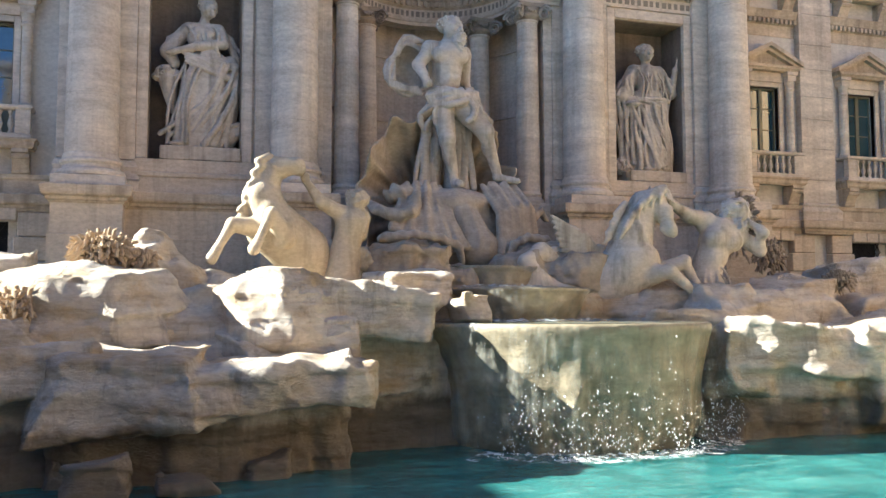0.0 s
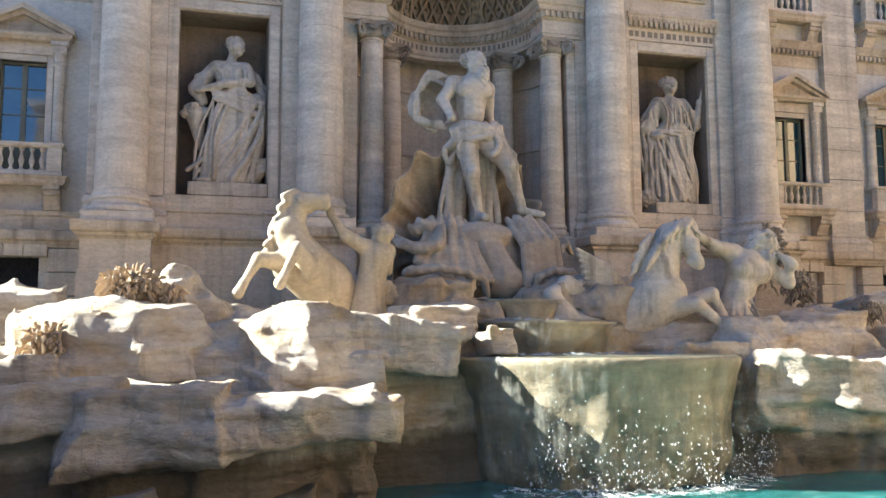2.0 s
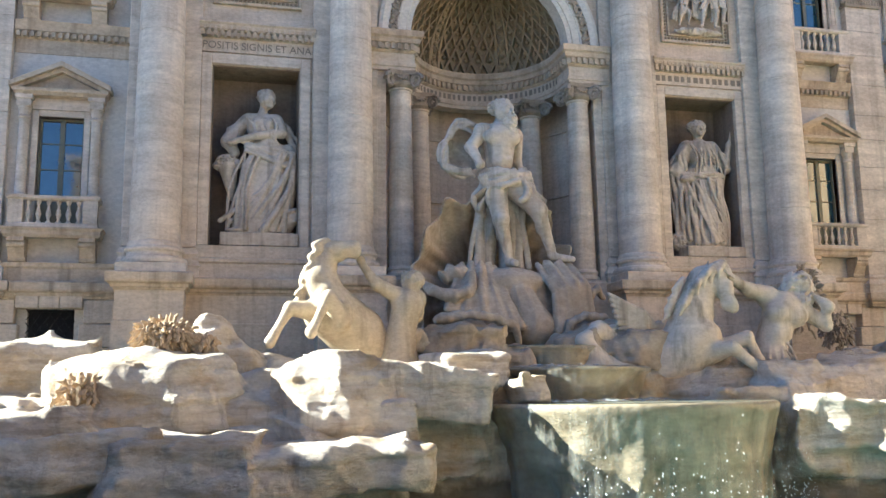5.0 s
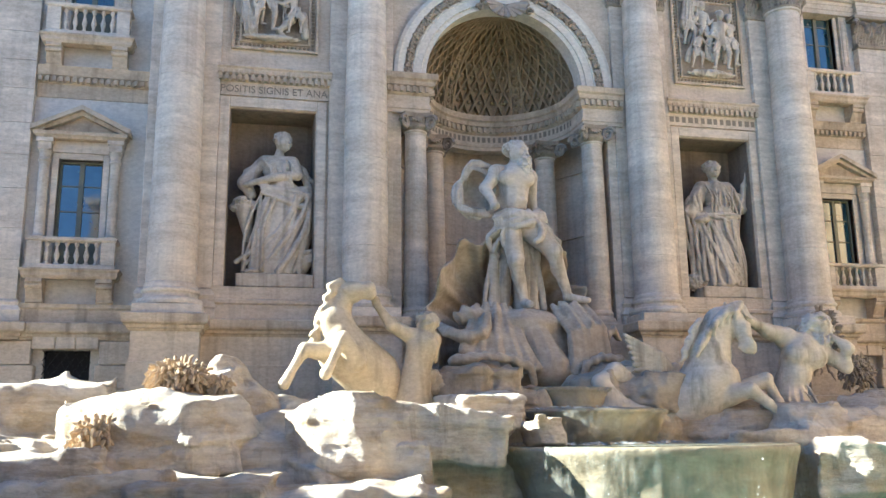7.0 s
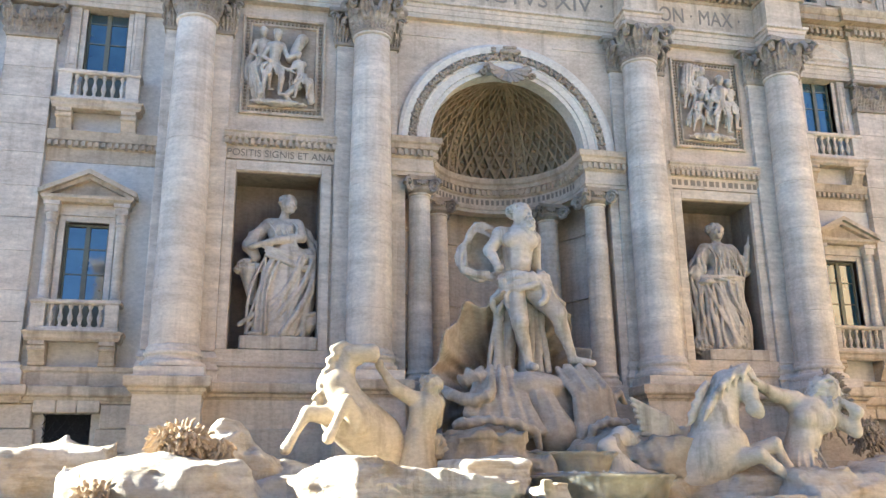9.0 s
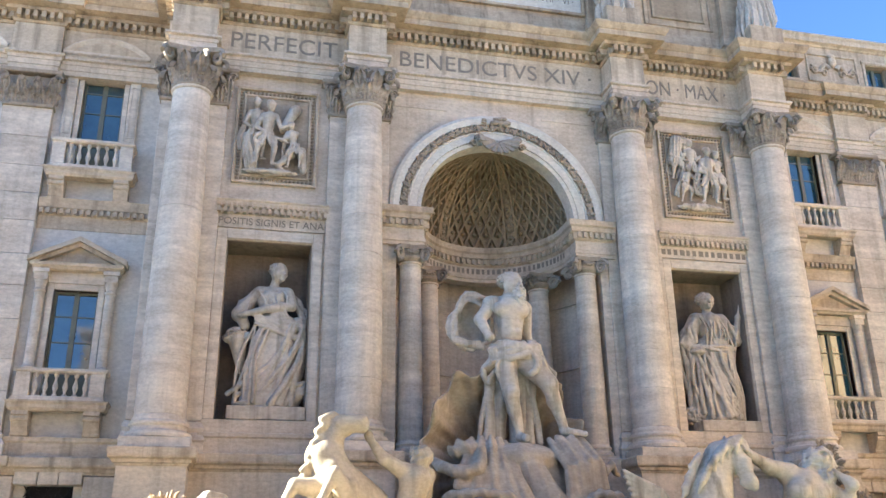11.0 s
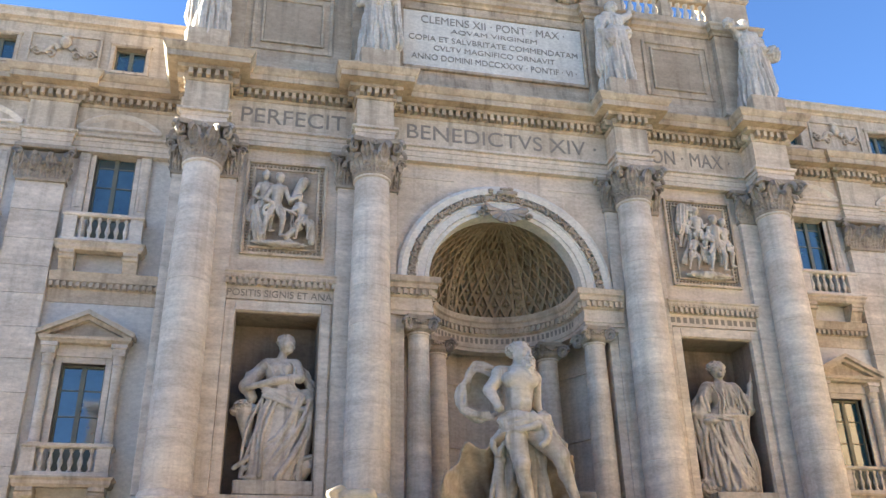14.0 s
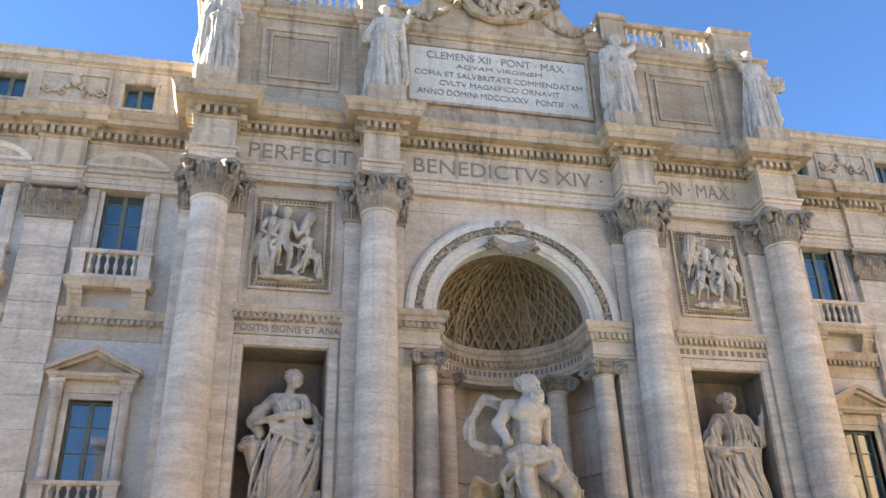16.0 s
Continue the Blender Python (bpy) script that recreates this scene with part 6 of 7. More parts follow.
def sculpt(name, shapes, material, label, category, at=(0, 0, 0), step=0.05, k=0.09, grain=0.012, unit=1.0, group="", crease=0.03):
    """One plain mesh from bars (c), balls (b), folded cloth (f) and slabs (s), blended as if carved from one block."""
    pts, rs = [], []
    for s in shapes:
        if s[0] in "cfr":
            pts += [np.array(s[1]) * unit, np.array(s[2]) * unit]
            rs += [s[3] * unit * 1.35, s[4] * unit * 1.35]
        else:
            pts.append(np.array(s[1]) * unit)
            rs.append(np.max(s[2]) * unit)
    pts, rs = np.array(pts), np.array(rs)[:, None]
    lo, hi = (pts - rs).min(0) - 0.12, (pts + rs).max(0) + 0.12
    P0 = grid_points(lo, hi, step)
    d0 = np.full(P0.shape[:3], 0.6, np.float32)
    j = 0
    for i, s in enumerate(shapes):
        m = 2 if s[0] in "cfr" else 1
        sl = near(P0, (pts[j:j + m] - rs[j:j + m]).min(0) - 0.25, (pts[j:j + m] + rs[j:j + m]).max(0) + 0.25, step, lo)
        j += m
        P = P0[sl]
        a = np.array(s[1], np.float32) * unit
        if s[0] in "cr":
            e = d_cone(P, a, np.array(s[2]) * unit, s[3] * unit, s[4] * unit)
        elif s[0] == "f":
            e = d_cloth(P, a, np.array(s[2]) * unit, s[3] * unit, s[4] * unit, s[5], s[6], i * 1.7 + 0.4, s[7] if len(s) > 7 else 1.0)
        elif s[0] == "h":      # a thin hollow billow, open to the front
            e = np.abs(d_ball(P, a, np.array(s[2]) * unit) + 0.05 * np.sin(9 * P[..., 2] + 6 * P[..., 0])) - s[3] * unit
            e = np.maximum(e, a[1] - 12 * unit - P[..., 1])
        elif s[0] == "s":
            e = d_box(P, a, np.array(s[2]) * unit, 0.03)
        else:
            e = d_ball(P, a, np.array(s[2]) * unit)
        if s[0] == "b" and len(s) > 3:      # curls of hair or beard
            e = e + s[3] * unit * (3.2 * np.abs(value_noise(P, 11.0 if unit < 0.1 else 8.0, i)) - 0.5)
        d0[sl] = smin(d0[sl], e, k * (0.3 if s[0] in "sfr" else 1.0))
    band = np.abs(d0) < 0.12
    Pb = P0[band]
    ridge = np.abs(value_noise(Pb, (3.0, 3.0, 1.4), 9.0))
    d0[band] += grain * fractal(Pb, 6.0, 2, 1.0) + crease * (0.22 - ridge)
    d = d0
    ob = carved(name, d, lo, step, material)
    ob.location = at
    return tagged(ob, label, category, group)


def head(c, r, face=0.0, tip=0.0):
    """Skull, cheeks, brow, nose and chin; face: the turn of the face to the right in degrees."""
    t = radians(face)
    f, g = np.array([math.sin(t), -math.cos(t), 0.0]), np.array([math.cos(t), math.sin(t), 0.0])
    c, up = np.array(c, float), np.array([0, 0, 1.0])
    q = lambda a, b, h: tuple(c + r * (a * g + b * f + h * up))
    return [("b", tuple(c), (0.86 * r, 0.95 * r, 1.05 * r)), ("c", q(0, 0.45, 0.1), q(0, 0.42, -0.62), 0.52 * r, 0.34 * r), ("c", q(0, 0.9, 0.22), q(0, 1.14, -0.2), 0.1 * r, 0.16 * r), ("c", q(-0.4, 0.82, 0.3), q(0.4, 0.82, 0.3), 0.13 * r, 0.13 * r),
            ("b", q(0, 0.78, -0.78), (0.26 * r,) * 3), ("c", q(-0.2, 0.88, -0.48), q(0.2, 0.88, -0.48), 0.1 * r, 0.1 * r), ("b", q(0.45, 0.6, -0.2), (0.27 * r,) * 3), ("b", q(-0.45, 0.6, -0.2), (0.27 * r,) * 3)]


def drape(a0, a1, b0, b1, n, r0, r1, bend=(0, 0, 0), seed=0):
    """Ridges of cloth running from the line a0-a1 to the line b0-b1, bowed by bend."""
    rs, out = random.Random(seed), []
    a0, a1, b0, b1, bend = (np.array(q, float) for q in (a0, a1, b0, b1, bend))
    for i in range(n):
        t = i / max(1, n - 1)
        jit = rs.uniform(-0.45, 0.45) / n
        p, q = a0 + (a1 - a0) * (t + jit), b0 + (b1 - b0) * (t - jit)
        k = rs.uniform(0.5, 1.0)
        m = 6
        ph, sway = rs.uniform(0, 6.3), rs.uniform(0.5, 1.5) * r0
        side = np.array([1.0, 0, 0]) if abs(q[2] - p[2]) > abs(q[0] - p[0]) else np.array([0, 0, 1.0])
        pts = [p + (q - p) * u + bend * math.sin(math.pi * u) * rs.uniform(0.85, 1.15) + side * sway * math.sin(5.5 * u + ph) for u in (j / m for j in range(m + 1))]
        for j in range(m):
            ra, rb = (r0 + (r1 - r0) * j / m) * k, (r0 + (r1 - r0) * (j + 1) / m) * k
            out.append(("r", tuple(pts[j]), tuple(pts[j + 1]), ra, rb))
    return out


# units of 1 cm of the carver's sketch, x to the right, y back, z up
U = 0.0066
sculpt("niche_statue", [
    *head((38, -8, 676), 44, 38), ("b", (34, 10, 704), (46, 44, 32), 12), ("c", (24, 0, 640), (18, 0, 596), 20, 28),
    ("c", (-48, 0, 578), (84, 0, 578), 32, 32), ("b", (14, -8, 530), (70, 50, 66)), ("b", (44, -40, 545), (25, 22, 25)), ("b", (-12, -40, 547), (25, 22, 25)), ("c", (14, 0, 520), (36, 0, 420), 60, 66),
    ("c", (90, 0, 572), (108, -36, 505), 30, 27), ("c", (108, -36, 505), (-20, -84, 470), 25, 19), ("c", (-20, -84, 470), (-120, -66, 444), 18, 14), ("b", (-132, -60, 440), (22, 18, 15)),
    ("c", (-60, 8, 575), (-140, 0, 462), 30, 40), ("c", (-140, 0, 462), (-110, -20, 400), 32, 26),
    ("c", (-140, -10, 330), (-118, 0, 180), 46, 14), ("b", (-148, -18, 356), (46, 38, 30), 15), ("b", (-186, -12, 336), (24, 24, 20), 11), ("b", (-100, -28, 344), (26, 24, 20), 11),
    ("c", (34, -6, 425), (0, -6, 25), 74, 90), ("c", (80, 0, 400), (50, -4, 20), 66, 78), ("c", (-30, -32, 330), (-60, -36, 30), 50, 56), ("c", (140, 0, 420), (120, 6, 60), 40, 44), ("c", (70, -36, 350), (60, -46, 40), 50, 46),
    *drape((-75, -66, 452), (-60, -76, 405), (170, -26, 418), (160, -44, 350), 5, 11, 17, (0, -28, -26), 1),
    *drape((175, -24, 370), (110, -80, 400), (20, -94, 14), (-150, -48, 60), 8, 13, 16, (20, -22, -30), 2), *drape((150, -40, 330), (170, -20, 300), (130, -60, 14), (40, -90, 14), 5, 12, 15, (14, -10, 0), 8),
    *drape((0, -84, 392), (-70, -60, 400), (-60, -100, 20), (-150, -30, 20), 5, 10, 13, (-10, -6, 0), 3),
    *drape((170, -10, 400), (180, 20, 390), (120, -60, 20), (150, 10, 60), 4, 14, 16, (12, 0, 0), 4),
    *drape((-44, -34, 578), (66, -36, 578), (-20, -66, 452), (96, -52, 440), 6, 8, 9, (0, -20, 0), 5),
    *drape((90, 20, 588), (112, 20, 570), (150, 0, 430), (188, 10, 420), 4, 14, 18, (24, 0, 0), 6),
    *drape((-50, -10, 590), (-78, 10, 560), (-120, -30, 440), (-172, 0, 446), 5, 12, 15, (-16, -8, 0), 7),
    ("c", (120, 0, 40), (160, -30, 82), 46, 38), ("r", (150, -70, 110), (180, -50, 125), 9, 9), ("r", (180, -50, 125), (196, -40, 90), 9, 9), ("r", (196, -40, 90), (176, -62, 66), 9, 9), ("b", (-100, -74, 12), (36, 26, 14)),
    ("s", (10, 0, -32), (180, 105, 32))], M_MARBLE, "marble statue of a draped woman holding a cornucopia", "statue", (-7.72, 0.55, 7.86), 0.026, 0.05, 0.006, unit=U, group="statues in the niches")
U2 = 0.0069
sculpt("niche_statue", [
    *head((6, -8, 636), 43, -5), ("b", (6, 10, 660), (48, 44, 34), 13), ("c", (6, 0, 596), (8, 0, 560), 22, 30),
    ("c", (-62, 0, 545), (80, 0, 549), 32, 32), ("c", (10, 0, 520), (14, 0, 400), 66, 66), ("b", (8, -16, 490), (78, 50, 60)),
    ("c", (88, 0, 540), (150, -10, 430), 32, 30), ("c", (150, -10, 430), (166, -30, 545), 24, 15), ("b", (168, -32, 556), (19, 17, 20)), ("c", (196, -36, 690), (104, -44, 310), 7, 7),
    ("c", (-66, 0, 540), (-138, -8, 400), 38, 44), ("c", (-140, -20, 385), (-84, -62, 368), 26, 16), ("b", (-100, -58, 352), (42, 34, 20)),
    ("c", (14, -6, 400), (20, -8, 15), 74, 82), ("c", (-44, -10, 380), (-34, -14, 15), 56, 66), ("c", (66, -24, 370), (74, -36, 190), 46, 38), ("c", (70, -20, 200), (80, -24, 20), 36, 40), ("c", (-100, 5, 340), (-100, 10, 40), 36, 46),
    *drape((-60, -50, 540), (70, -50, 545), (-50, -70, 385), (90, -60, 385), 8, 8, 9, (0, -18, 0), 11),
    *drape((-100, -56, 392), (-90, -66, 366), (112, -46, 384), (116, -40, 358), 3, 10, 12, (0, -30, -10), 12),
    *drape((-96, -66, 350), (-30, -84, 340), (20, -94, 16), (70, -92, 40), 6, 12, 15, (-16, -16, -20), 13), *drape((-90, -66, 300), (-50, -80, 300), (-80, -80, 16), (0, -92, 16), 4, 12, 14, (-6, -8, 0), 19),
    *drape((20, -88, 352), (104, -40, 352), (70, -90, 16), (128, -30, 16), 6, 10, 13, (0, -12, 0), 14),
    *drape((-60, -70, 330), (-40, -80, 310), (60, -100, 110), (30, -100, 60), 4, 12, 10, (20, -16, -30), 15),
    *drape((-70, -20, 552), (-90, 10, 520), (-112, -50, 410), (-186, -10, 400), 6, 12, 15, (-14, -12, 0), 16),
    *drape((-120, -50, 380), (-176, -10, 380), (-96, -60, 40), (-150, 0, 60), 6, 13, 14, (-6, -6, 0), 17),
    *drape((92, -24, 545), (106, 10, 530), (124, -44, 430), (186, -10, 430), 4, 11, 14, (12, -8, 0), 18),
    ("b", (-130, 0, 36), (60, 50, 50), 10), ("b", (70, -66, 12), (34, 26, 14)), ("b", (-30, -70, 12), (34, 26, 14)),
    ("s", (20, 0, -28), (165, 100, 28))], M_MARBLE, "marble statue of a draped figure with staff and bowl", "statue", (7.95, 0.55, 7.82), 0.026, 0.05, 0.006, unit=U2, group="statues in the niches")

# the sea god, his cloak and his shell chariot
UN = 0.0084
sculpt("sea_god_statue", [
    *head((-8, -14, 594), 40, 28), ("b", (-14, 6, 616), (46, 44, 32), 13), ("b", (8, -42, 545), (25, 24, 40), 12), ("b", (14, -46, 518), (17, 16, 32), 10), ("c", (-14, 0, 560), (-20, 0, 530), 26, 34),
    ("c", (-76, 0, 516), (26, 4, 512), 32, 30), ("b", (-54, -34, 488), (42, 26, 32)), ("b", (8, -34, 486), (40, 26, 32)), ("c", (-24, 0, 494), (-26, 0, 400), 62, 50), ("b", (-28, -32, 432), (16, 20, 18)), ("b", (-4, -32, 432), (16, 20, 18)), ("b", (-28, -34, 402), (17, 20, 16)), ("b", (-4, -34, 402), (17, 20, 16)),
    ("b", (-92, -6, 514), (34, 32, 34)), ("c", (-96, -6, 506), (-140, -12, 450), 27, 22), ("c", (-140, -12, 450), (-122, -46, 392), 22, 16), ("b", (-116, -52, 374), (19, 19, 17)), ("b", (42, 4, 506), (28, 28, 32)), ("c", (46, 8, 498), (54, 30, 410), 24, 20), ("c", (54, 30, 410), (66, 20, 370), 18, 14),
    ("h", (-160, 40, 445), (74, 62, 94), 8), *drape((-80, 30, 556), (-90, 30, 530), (-225, 40, 470), (-200, 40, 500), 3, 9, 12, (-20, 0, 40), 20), *drape((-232, 40, 470), (-222, 30, 470), (-120, 20, 350), (-140, 20, 370), 3, 11, 13, (-50, 0, -30), 21),
    *drape((-108, -24, 346), (-96, -40, 296), (56, -46, 372), (76, -44, 316), 7, 12, 18, (0, -34, -12), 22), *drape((48, -30, 366), (70, -10, 350), (96, -40, 236), (120, -6, 220), 4, 13, 9, (18, 0, 14), 28), *drape((10, -64, 356), (56, -40, 340), (40, -84, 236), (104, -54, 230), 5, 11, 13, (26, -10, -20), 23), *drape((-110, -30, 330), (-80, -56, 330), (-100, 0, 200), (-62, -50, 240), 4, 14, 12, (-10, 0, 0), 24),
    ("c", (-54, -14, 322), (-40, -46, 176), 46, 32), ("b", (-40, -54, 172), (30, 30, 32)), ("c", (-40, -46, 162), (-12, -24, 60), 30, 18), ("b", (-28, -22, 126), (26, 28, 38)), ("c", (-12, -24, 60), (-6, -24, 26), 17, 17), ("c", (-6, -26, 18), (2, -74, 8), 17, 13),
    ("c", (16, -14, 312), (98, -66, 208), 48, 34), ("b", (102, -72, 202), (30, 30, 30)), ("c", (100, -66, 196), (150, -44, 70), 30, 17), ("b", (118, -48, 152), (26, 28, 36)), ("c", (150, -44, 70), (156, -42, 48), 16, 17), ("c", (154, -44, 40), (220, -78, 26), 17, 12),
    ("c", (20, 44, 320), (20, 44, 10), 40, 44), ("c", (-50, 44, 310), (-80, 40, 10), 34, 36),
    *drape((-10, 16, 320), (50, 10, 290), (14, 6, 4), (70, 6, 4), 6, 13, 16, (6, -6, 0), 25), *drape((-90, 6, 320), (-70, 16, 320), (-150, 16, 4), (-70, 16, 4), 6, 13, 16, (14, 0, 0), 26)],
    M_MARBLE, "towering marble statue of a bearded sea god", "statue", (-0.12, -1.75, 6.66), 0.03, 0.05, 0.006, unit=UN)


def chain(P, pts, radii):
    d = None
    for a, b, ra, rb in zip(pts, pts[1:], radii, radii[1:]):
        f = d_cone(P, a, b, ra, rb)
        d = f if d is None else np.minimum(d, f)
    return d


def shell_chariot():
    """A great scallop shell: hollow ribbed dish behind the god, a smooth tongue under his feet between two fans of flutes, curled lips below."""
    lo, hi = (-3.6, -4.4, 3.7), (3.1, 0.2, 9.2)
    step = 0.045
    P = grid_points(lo, hi, step)
    x, y, z = P[..., 0], P[..., 1], P[..., 2]
    n1 = value_noise(P, 0.8, 2)
    # core and the smooth tongue
    body = d_ball(P, (-0.1, -1.7, 5.0), (1.9, 1.2, 1.35))
    body = smin(body, d_ball(P, (-0.25, -1.8, 6.1), (1.35, 1.1, 0.55)), 0.3)
    tongue = d_cone(P, (-0.3, -2.35, 6.15), (0.2, -3.0, 4.75), 0.45, 0.62) + 0.03 * np.abs(np.sin(10 * x + 2 * n1))
    body = smin(body, tongue, 0.1)
    # fans of flutes on either side of the tongue
    def fan(x0, x1, u0, u1, n, zt, zb, yt, yb, bulge, d):
        for i in range(n):
            t = i / (n - 1)
            a = (x0 + (x1 - x0) * t, yt + 0.25 * abs(2 * t - 1), zt - 0.1 * math.sin(i * 1.9))
            b = (u0 + (u1 - u0) * t, yb + 0.55 * t, zb + 0.12 * math.sin(i * 2.3) + 0.45 * t)
            m = tuple((p + q) / 2 + o for p, q, o in zip(a, b, bulge))
            d = smin(d, chain(P, [a, m, b], [0.09, 0.12, 0.15]), 0.03)
        return d
    body = fan(-0.7, -1.7, -0.35, -2.35, 13, 6.62, 4.75, -2.35, -3.45, (-0.1, -0.25, -0.1), body)
    body = fan(0.7, 1.75, 0.85, 2.1, 11, 6.72, 4.6, -2.35, -3.35, (0.1, -0.3, 0.15), body)
    # curled lips
    lips = chain(P, [(-3.0, -2.2, 6.15), (-2.75, -2.7, 5.8), (-2.2, -3.0, 5.62), (-1.75, -3.05, 5.78), (-1.6, -2.9, 6.3)], [0.12, 0.2, 0.22, 0.2, 0.16])
    lips = np.minimum(lips, d_ball(P, (-2.0, -2.3, 6.35), (0.55, 0.45, 0.4)) + 0.12 * np.abs(np.sin(8 * x + 5 * z + 3 * n1)))
    lips = np.minimum(lips, chain(P, [(-2.7, -3.2, 4.95), (-1.9, -3.6, 5.05), (-1.1, -3.7, 4.95), (-0.55, -3.6, 4.7), (-0.45, -3.5, 4.3)], [0.2, 0.16, 0.15, 0.17, 0.14]))
    lips = np.minimum(lips, chain(P, [(0.95, -3.5, 4.3), (1.1, -3.6, 4.8), (1.6, -3.5, 5.05), (2.3, -3.2, 5.0), (2.7, -2.9, 4.75)], [0.14, 0.16, 0.16, 0.17, 0.14]))
    lips = np.minimum(lips, chain(P, [(1.75, -2.5, 6.0), (2.05, -2.6, 5.6), (2.45, -2.5, 5.95), (2.8, -2.2, 5.7)], [0.1, 0.15, 0.17, 0.1]))
    lips = np.minimum(lips, d_ball(P, (-1.9, -3.1, 4.55), (0.75, 0.55, 0.5)) + 0.2 * np.abs(n1))
    lips = np.minimum(lips, d_ball(P, (1.75, -3.0, 4.5), (0.8, 0.55, 0.45)) + 0.2 * np.abs(n1))
    lips = lips + 0.05 * np.abs(np.sin(9 * x + 4 * z + 3 * n1))
    # hollow dish behind, finely ribbed, with a ruffled rolled rim
    q = P - np.array([-0.5, -0.85, 6.1], np.float32)
    rad = np.sqrt(q[..., 0] ** 2 + (q[..., 2] * 0.86) ** 2)
    th = np.arctan2(q[..., 2], q[..., 0])
    edge = 2.35 + 0.13 * np.sin(15 * th + 1.0 + 3 * n1) + 0.22 * np.maximum(0, -np.cos(th)) + 0.25 * value_noise(P, 0.9, 5)
    sheet = q[..., 1] - 0.85 + 0.28 * rad ** 2 + 0.07 * np.sin(27 * th + 4 * n1) + 0.20 * np.sin(8 * th + 3 * n1) * (rad / 2.2) ** 2
    plate = np.maximum(np.abs(sheet) - 0.08, rad - edge)
    rim = np.sqrt((rad - edge) ** 2 + sheet ** 2) - 0.12 - 0.05 * np.sin(19 * th)
    plate = smin(plate, rim, 0.06)
    d = np.minimum(smin(body, plate, 0.06), lips)
    d = d + 0.035 * fractal(P, 2.6, 3, 2)
    return tagged(carved("shell_chariot", d, lo, step, M_SHELL), "huge ruffled stone scallop shell under the god", "shell")


M_SHELL = stone("weathered_shell_stone", (0.58, 0.48, 0.36), (0.38, 0.30, 0.21), (0.27, 0.20, 0.13), band=0.5, streak=0.5, relief=0.02)
shell_chariot()

# the sea horses and tritons; metres in place
def horse_west():
    def w(u, v, y=0.0):
        return (-5.52 + (u - 375) * 0.00605, -5.2 + y, 6.67 - (v - 75) * 0.00605)
    s = [("c", w(282, 98, 0), w(385, 92, -0.2), 0.27, 0.2), ("c", w(385, 88, -0.2), w(400, 112, -0.25), 0.17, 0.13), ("b", w(318, 112, -0.1), (0.26, 0.22, 0.26)), ("b", w(335, 72, -0.2), (0.1, 0.1, 0.08)), ("c", w(352, 118, -0.18), w(392, 125, -0.22), 0.12, 0.09), ("b", w(270, 300, -0.42), (0.28, 0.2, 0.34)), ("b", w(320, 360, -0.5), (0.34, 0.22, 0.3)),
         ("c", w(262, 70, 0.05), w(255, 50, 0.05), 0.07, 0.03), ("c", w(285, 110), w(245, 230), 0.29, 0.44), ("c", w(245, 230), w(290, 360), 0.5, 0.6), ("c", w(290, 350), w(420, 450, 0.4), 0.68, 0.72), ("c", w(420, 450, 0.4), w(520, 560, 0.7), 0.7, 0.5),
         ("c", w(225, 360, -0.3), w(122, 352, -0.5), 0.27, 0.17), ("c", w(122, 352, -0.5), w(62, 455, -0.55), 0.15, 0.1), ("c", w(62, 455, -0.55), w(42, 495, -0.55), 0.12, 0.15),
         ("c", w(330, 400, -0.5), w(272, 308, -0.85), 0.28, 0.17), ("c", w(272, 308, -0.85), w(222, 415, -0.95), 0.15, 0.1), ("c", w(222, 415, -0.95), w(202, 455, -0.95), 0.12, 0.16)]
    for k in range(11):
        a, b, c = w(272 - 9 * k, 62 + 23 * k, -0.1), w(226 - 8 * k + 16 * (k % 2), 84 + 25 * k, -0.24), w(236 - 9 * k - 26 * (k % 2), 118 + 25 * k, -0.28)
        s += [("r", a, b, 0.12, 0.1), ("r", b, c, 0.1, 0.04)]
    for k in range(4):
        s.append(("r", w(290 + 16 * k, 66 + 4 * k, -0.1), w(280 + 10 * k, 96 + 6 * k, -0.3), 0.07, 0.03))
    return sculpt("sea_horse_statue", s, M_MARBLE_WARM, "pale stone sea horse rearing with raised hooves", "statue", step=0.04, k=0.06, group="sea horses", crease=0.05)


def triton_west():
    def w(u, v, y=0.0):
        return (-3.79 + (u - 635) * 0.00605, -5.0 + y, 5.85 - (v - 205) * 0.00605)
    s = [*head(w(628, 225), 0.26, -70), ("b", w(632, 208, 0.05), (0.3, 0.3, 0.24), 0.09), ("c", w(585, 195, 0), w(590, 170, 0), 0.06, 0.03), ("c", w(630, 250), w(628, 275), 0.17, 0.2),
         ("c", w(560, 280), w(652, 288, 0.1), 0.25, 0.24), ("b", w(600, 320, -0.1), (0.42, 0.32, 0.42)), ("c", w(602, 320), w(575, 440), 0.4, 0.36), ("c", w(575, 440), w(560, 560), 0.38, 0.48),
         ("c", w(555, 280, -0.1), w(465, 232, -0.2), 0.22, 0.17), ("c", w(465, 232, -0.2), w(402, 150, -0.2), 0.16, 0.1), ("b", w(398, 132, -0.2), (0.12, 0.1, 0.14)),
         ("c", w(655, 295, 0.1), w(660, 370, 0.3), 0.2, 0.15), ("c", w(560, 540), w(640, 560, 0.4), 0.4, 0.3)]
    for k in range(5):
        s.append(("f", w(640, 500, 0.1), w(655 + 16 * k, 440 + 20 * k, 0.0), 0.07, 0.13, 3, 0.2))
    return sculpt("triton_statue", s, M_MARBLE_WARM, "muscular stone triton grasping the rearing sea horse", "statue", step=0.036, k=0.06, group="tritons")


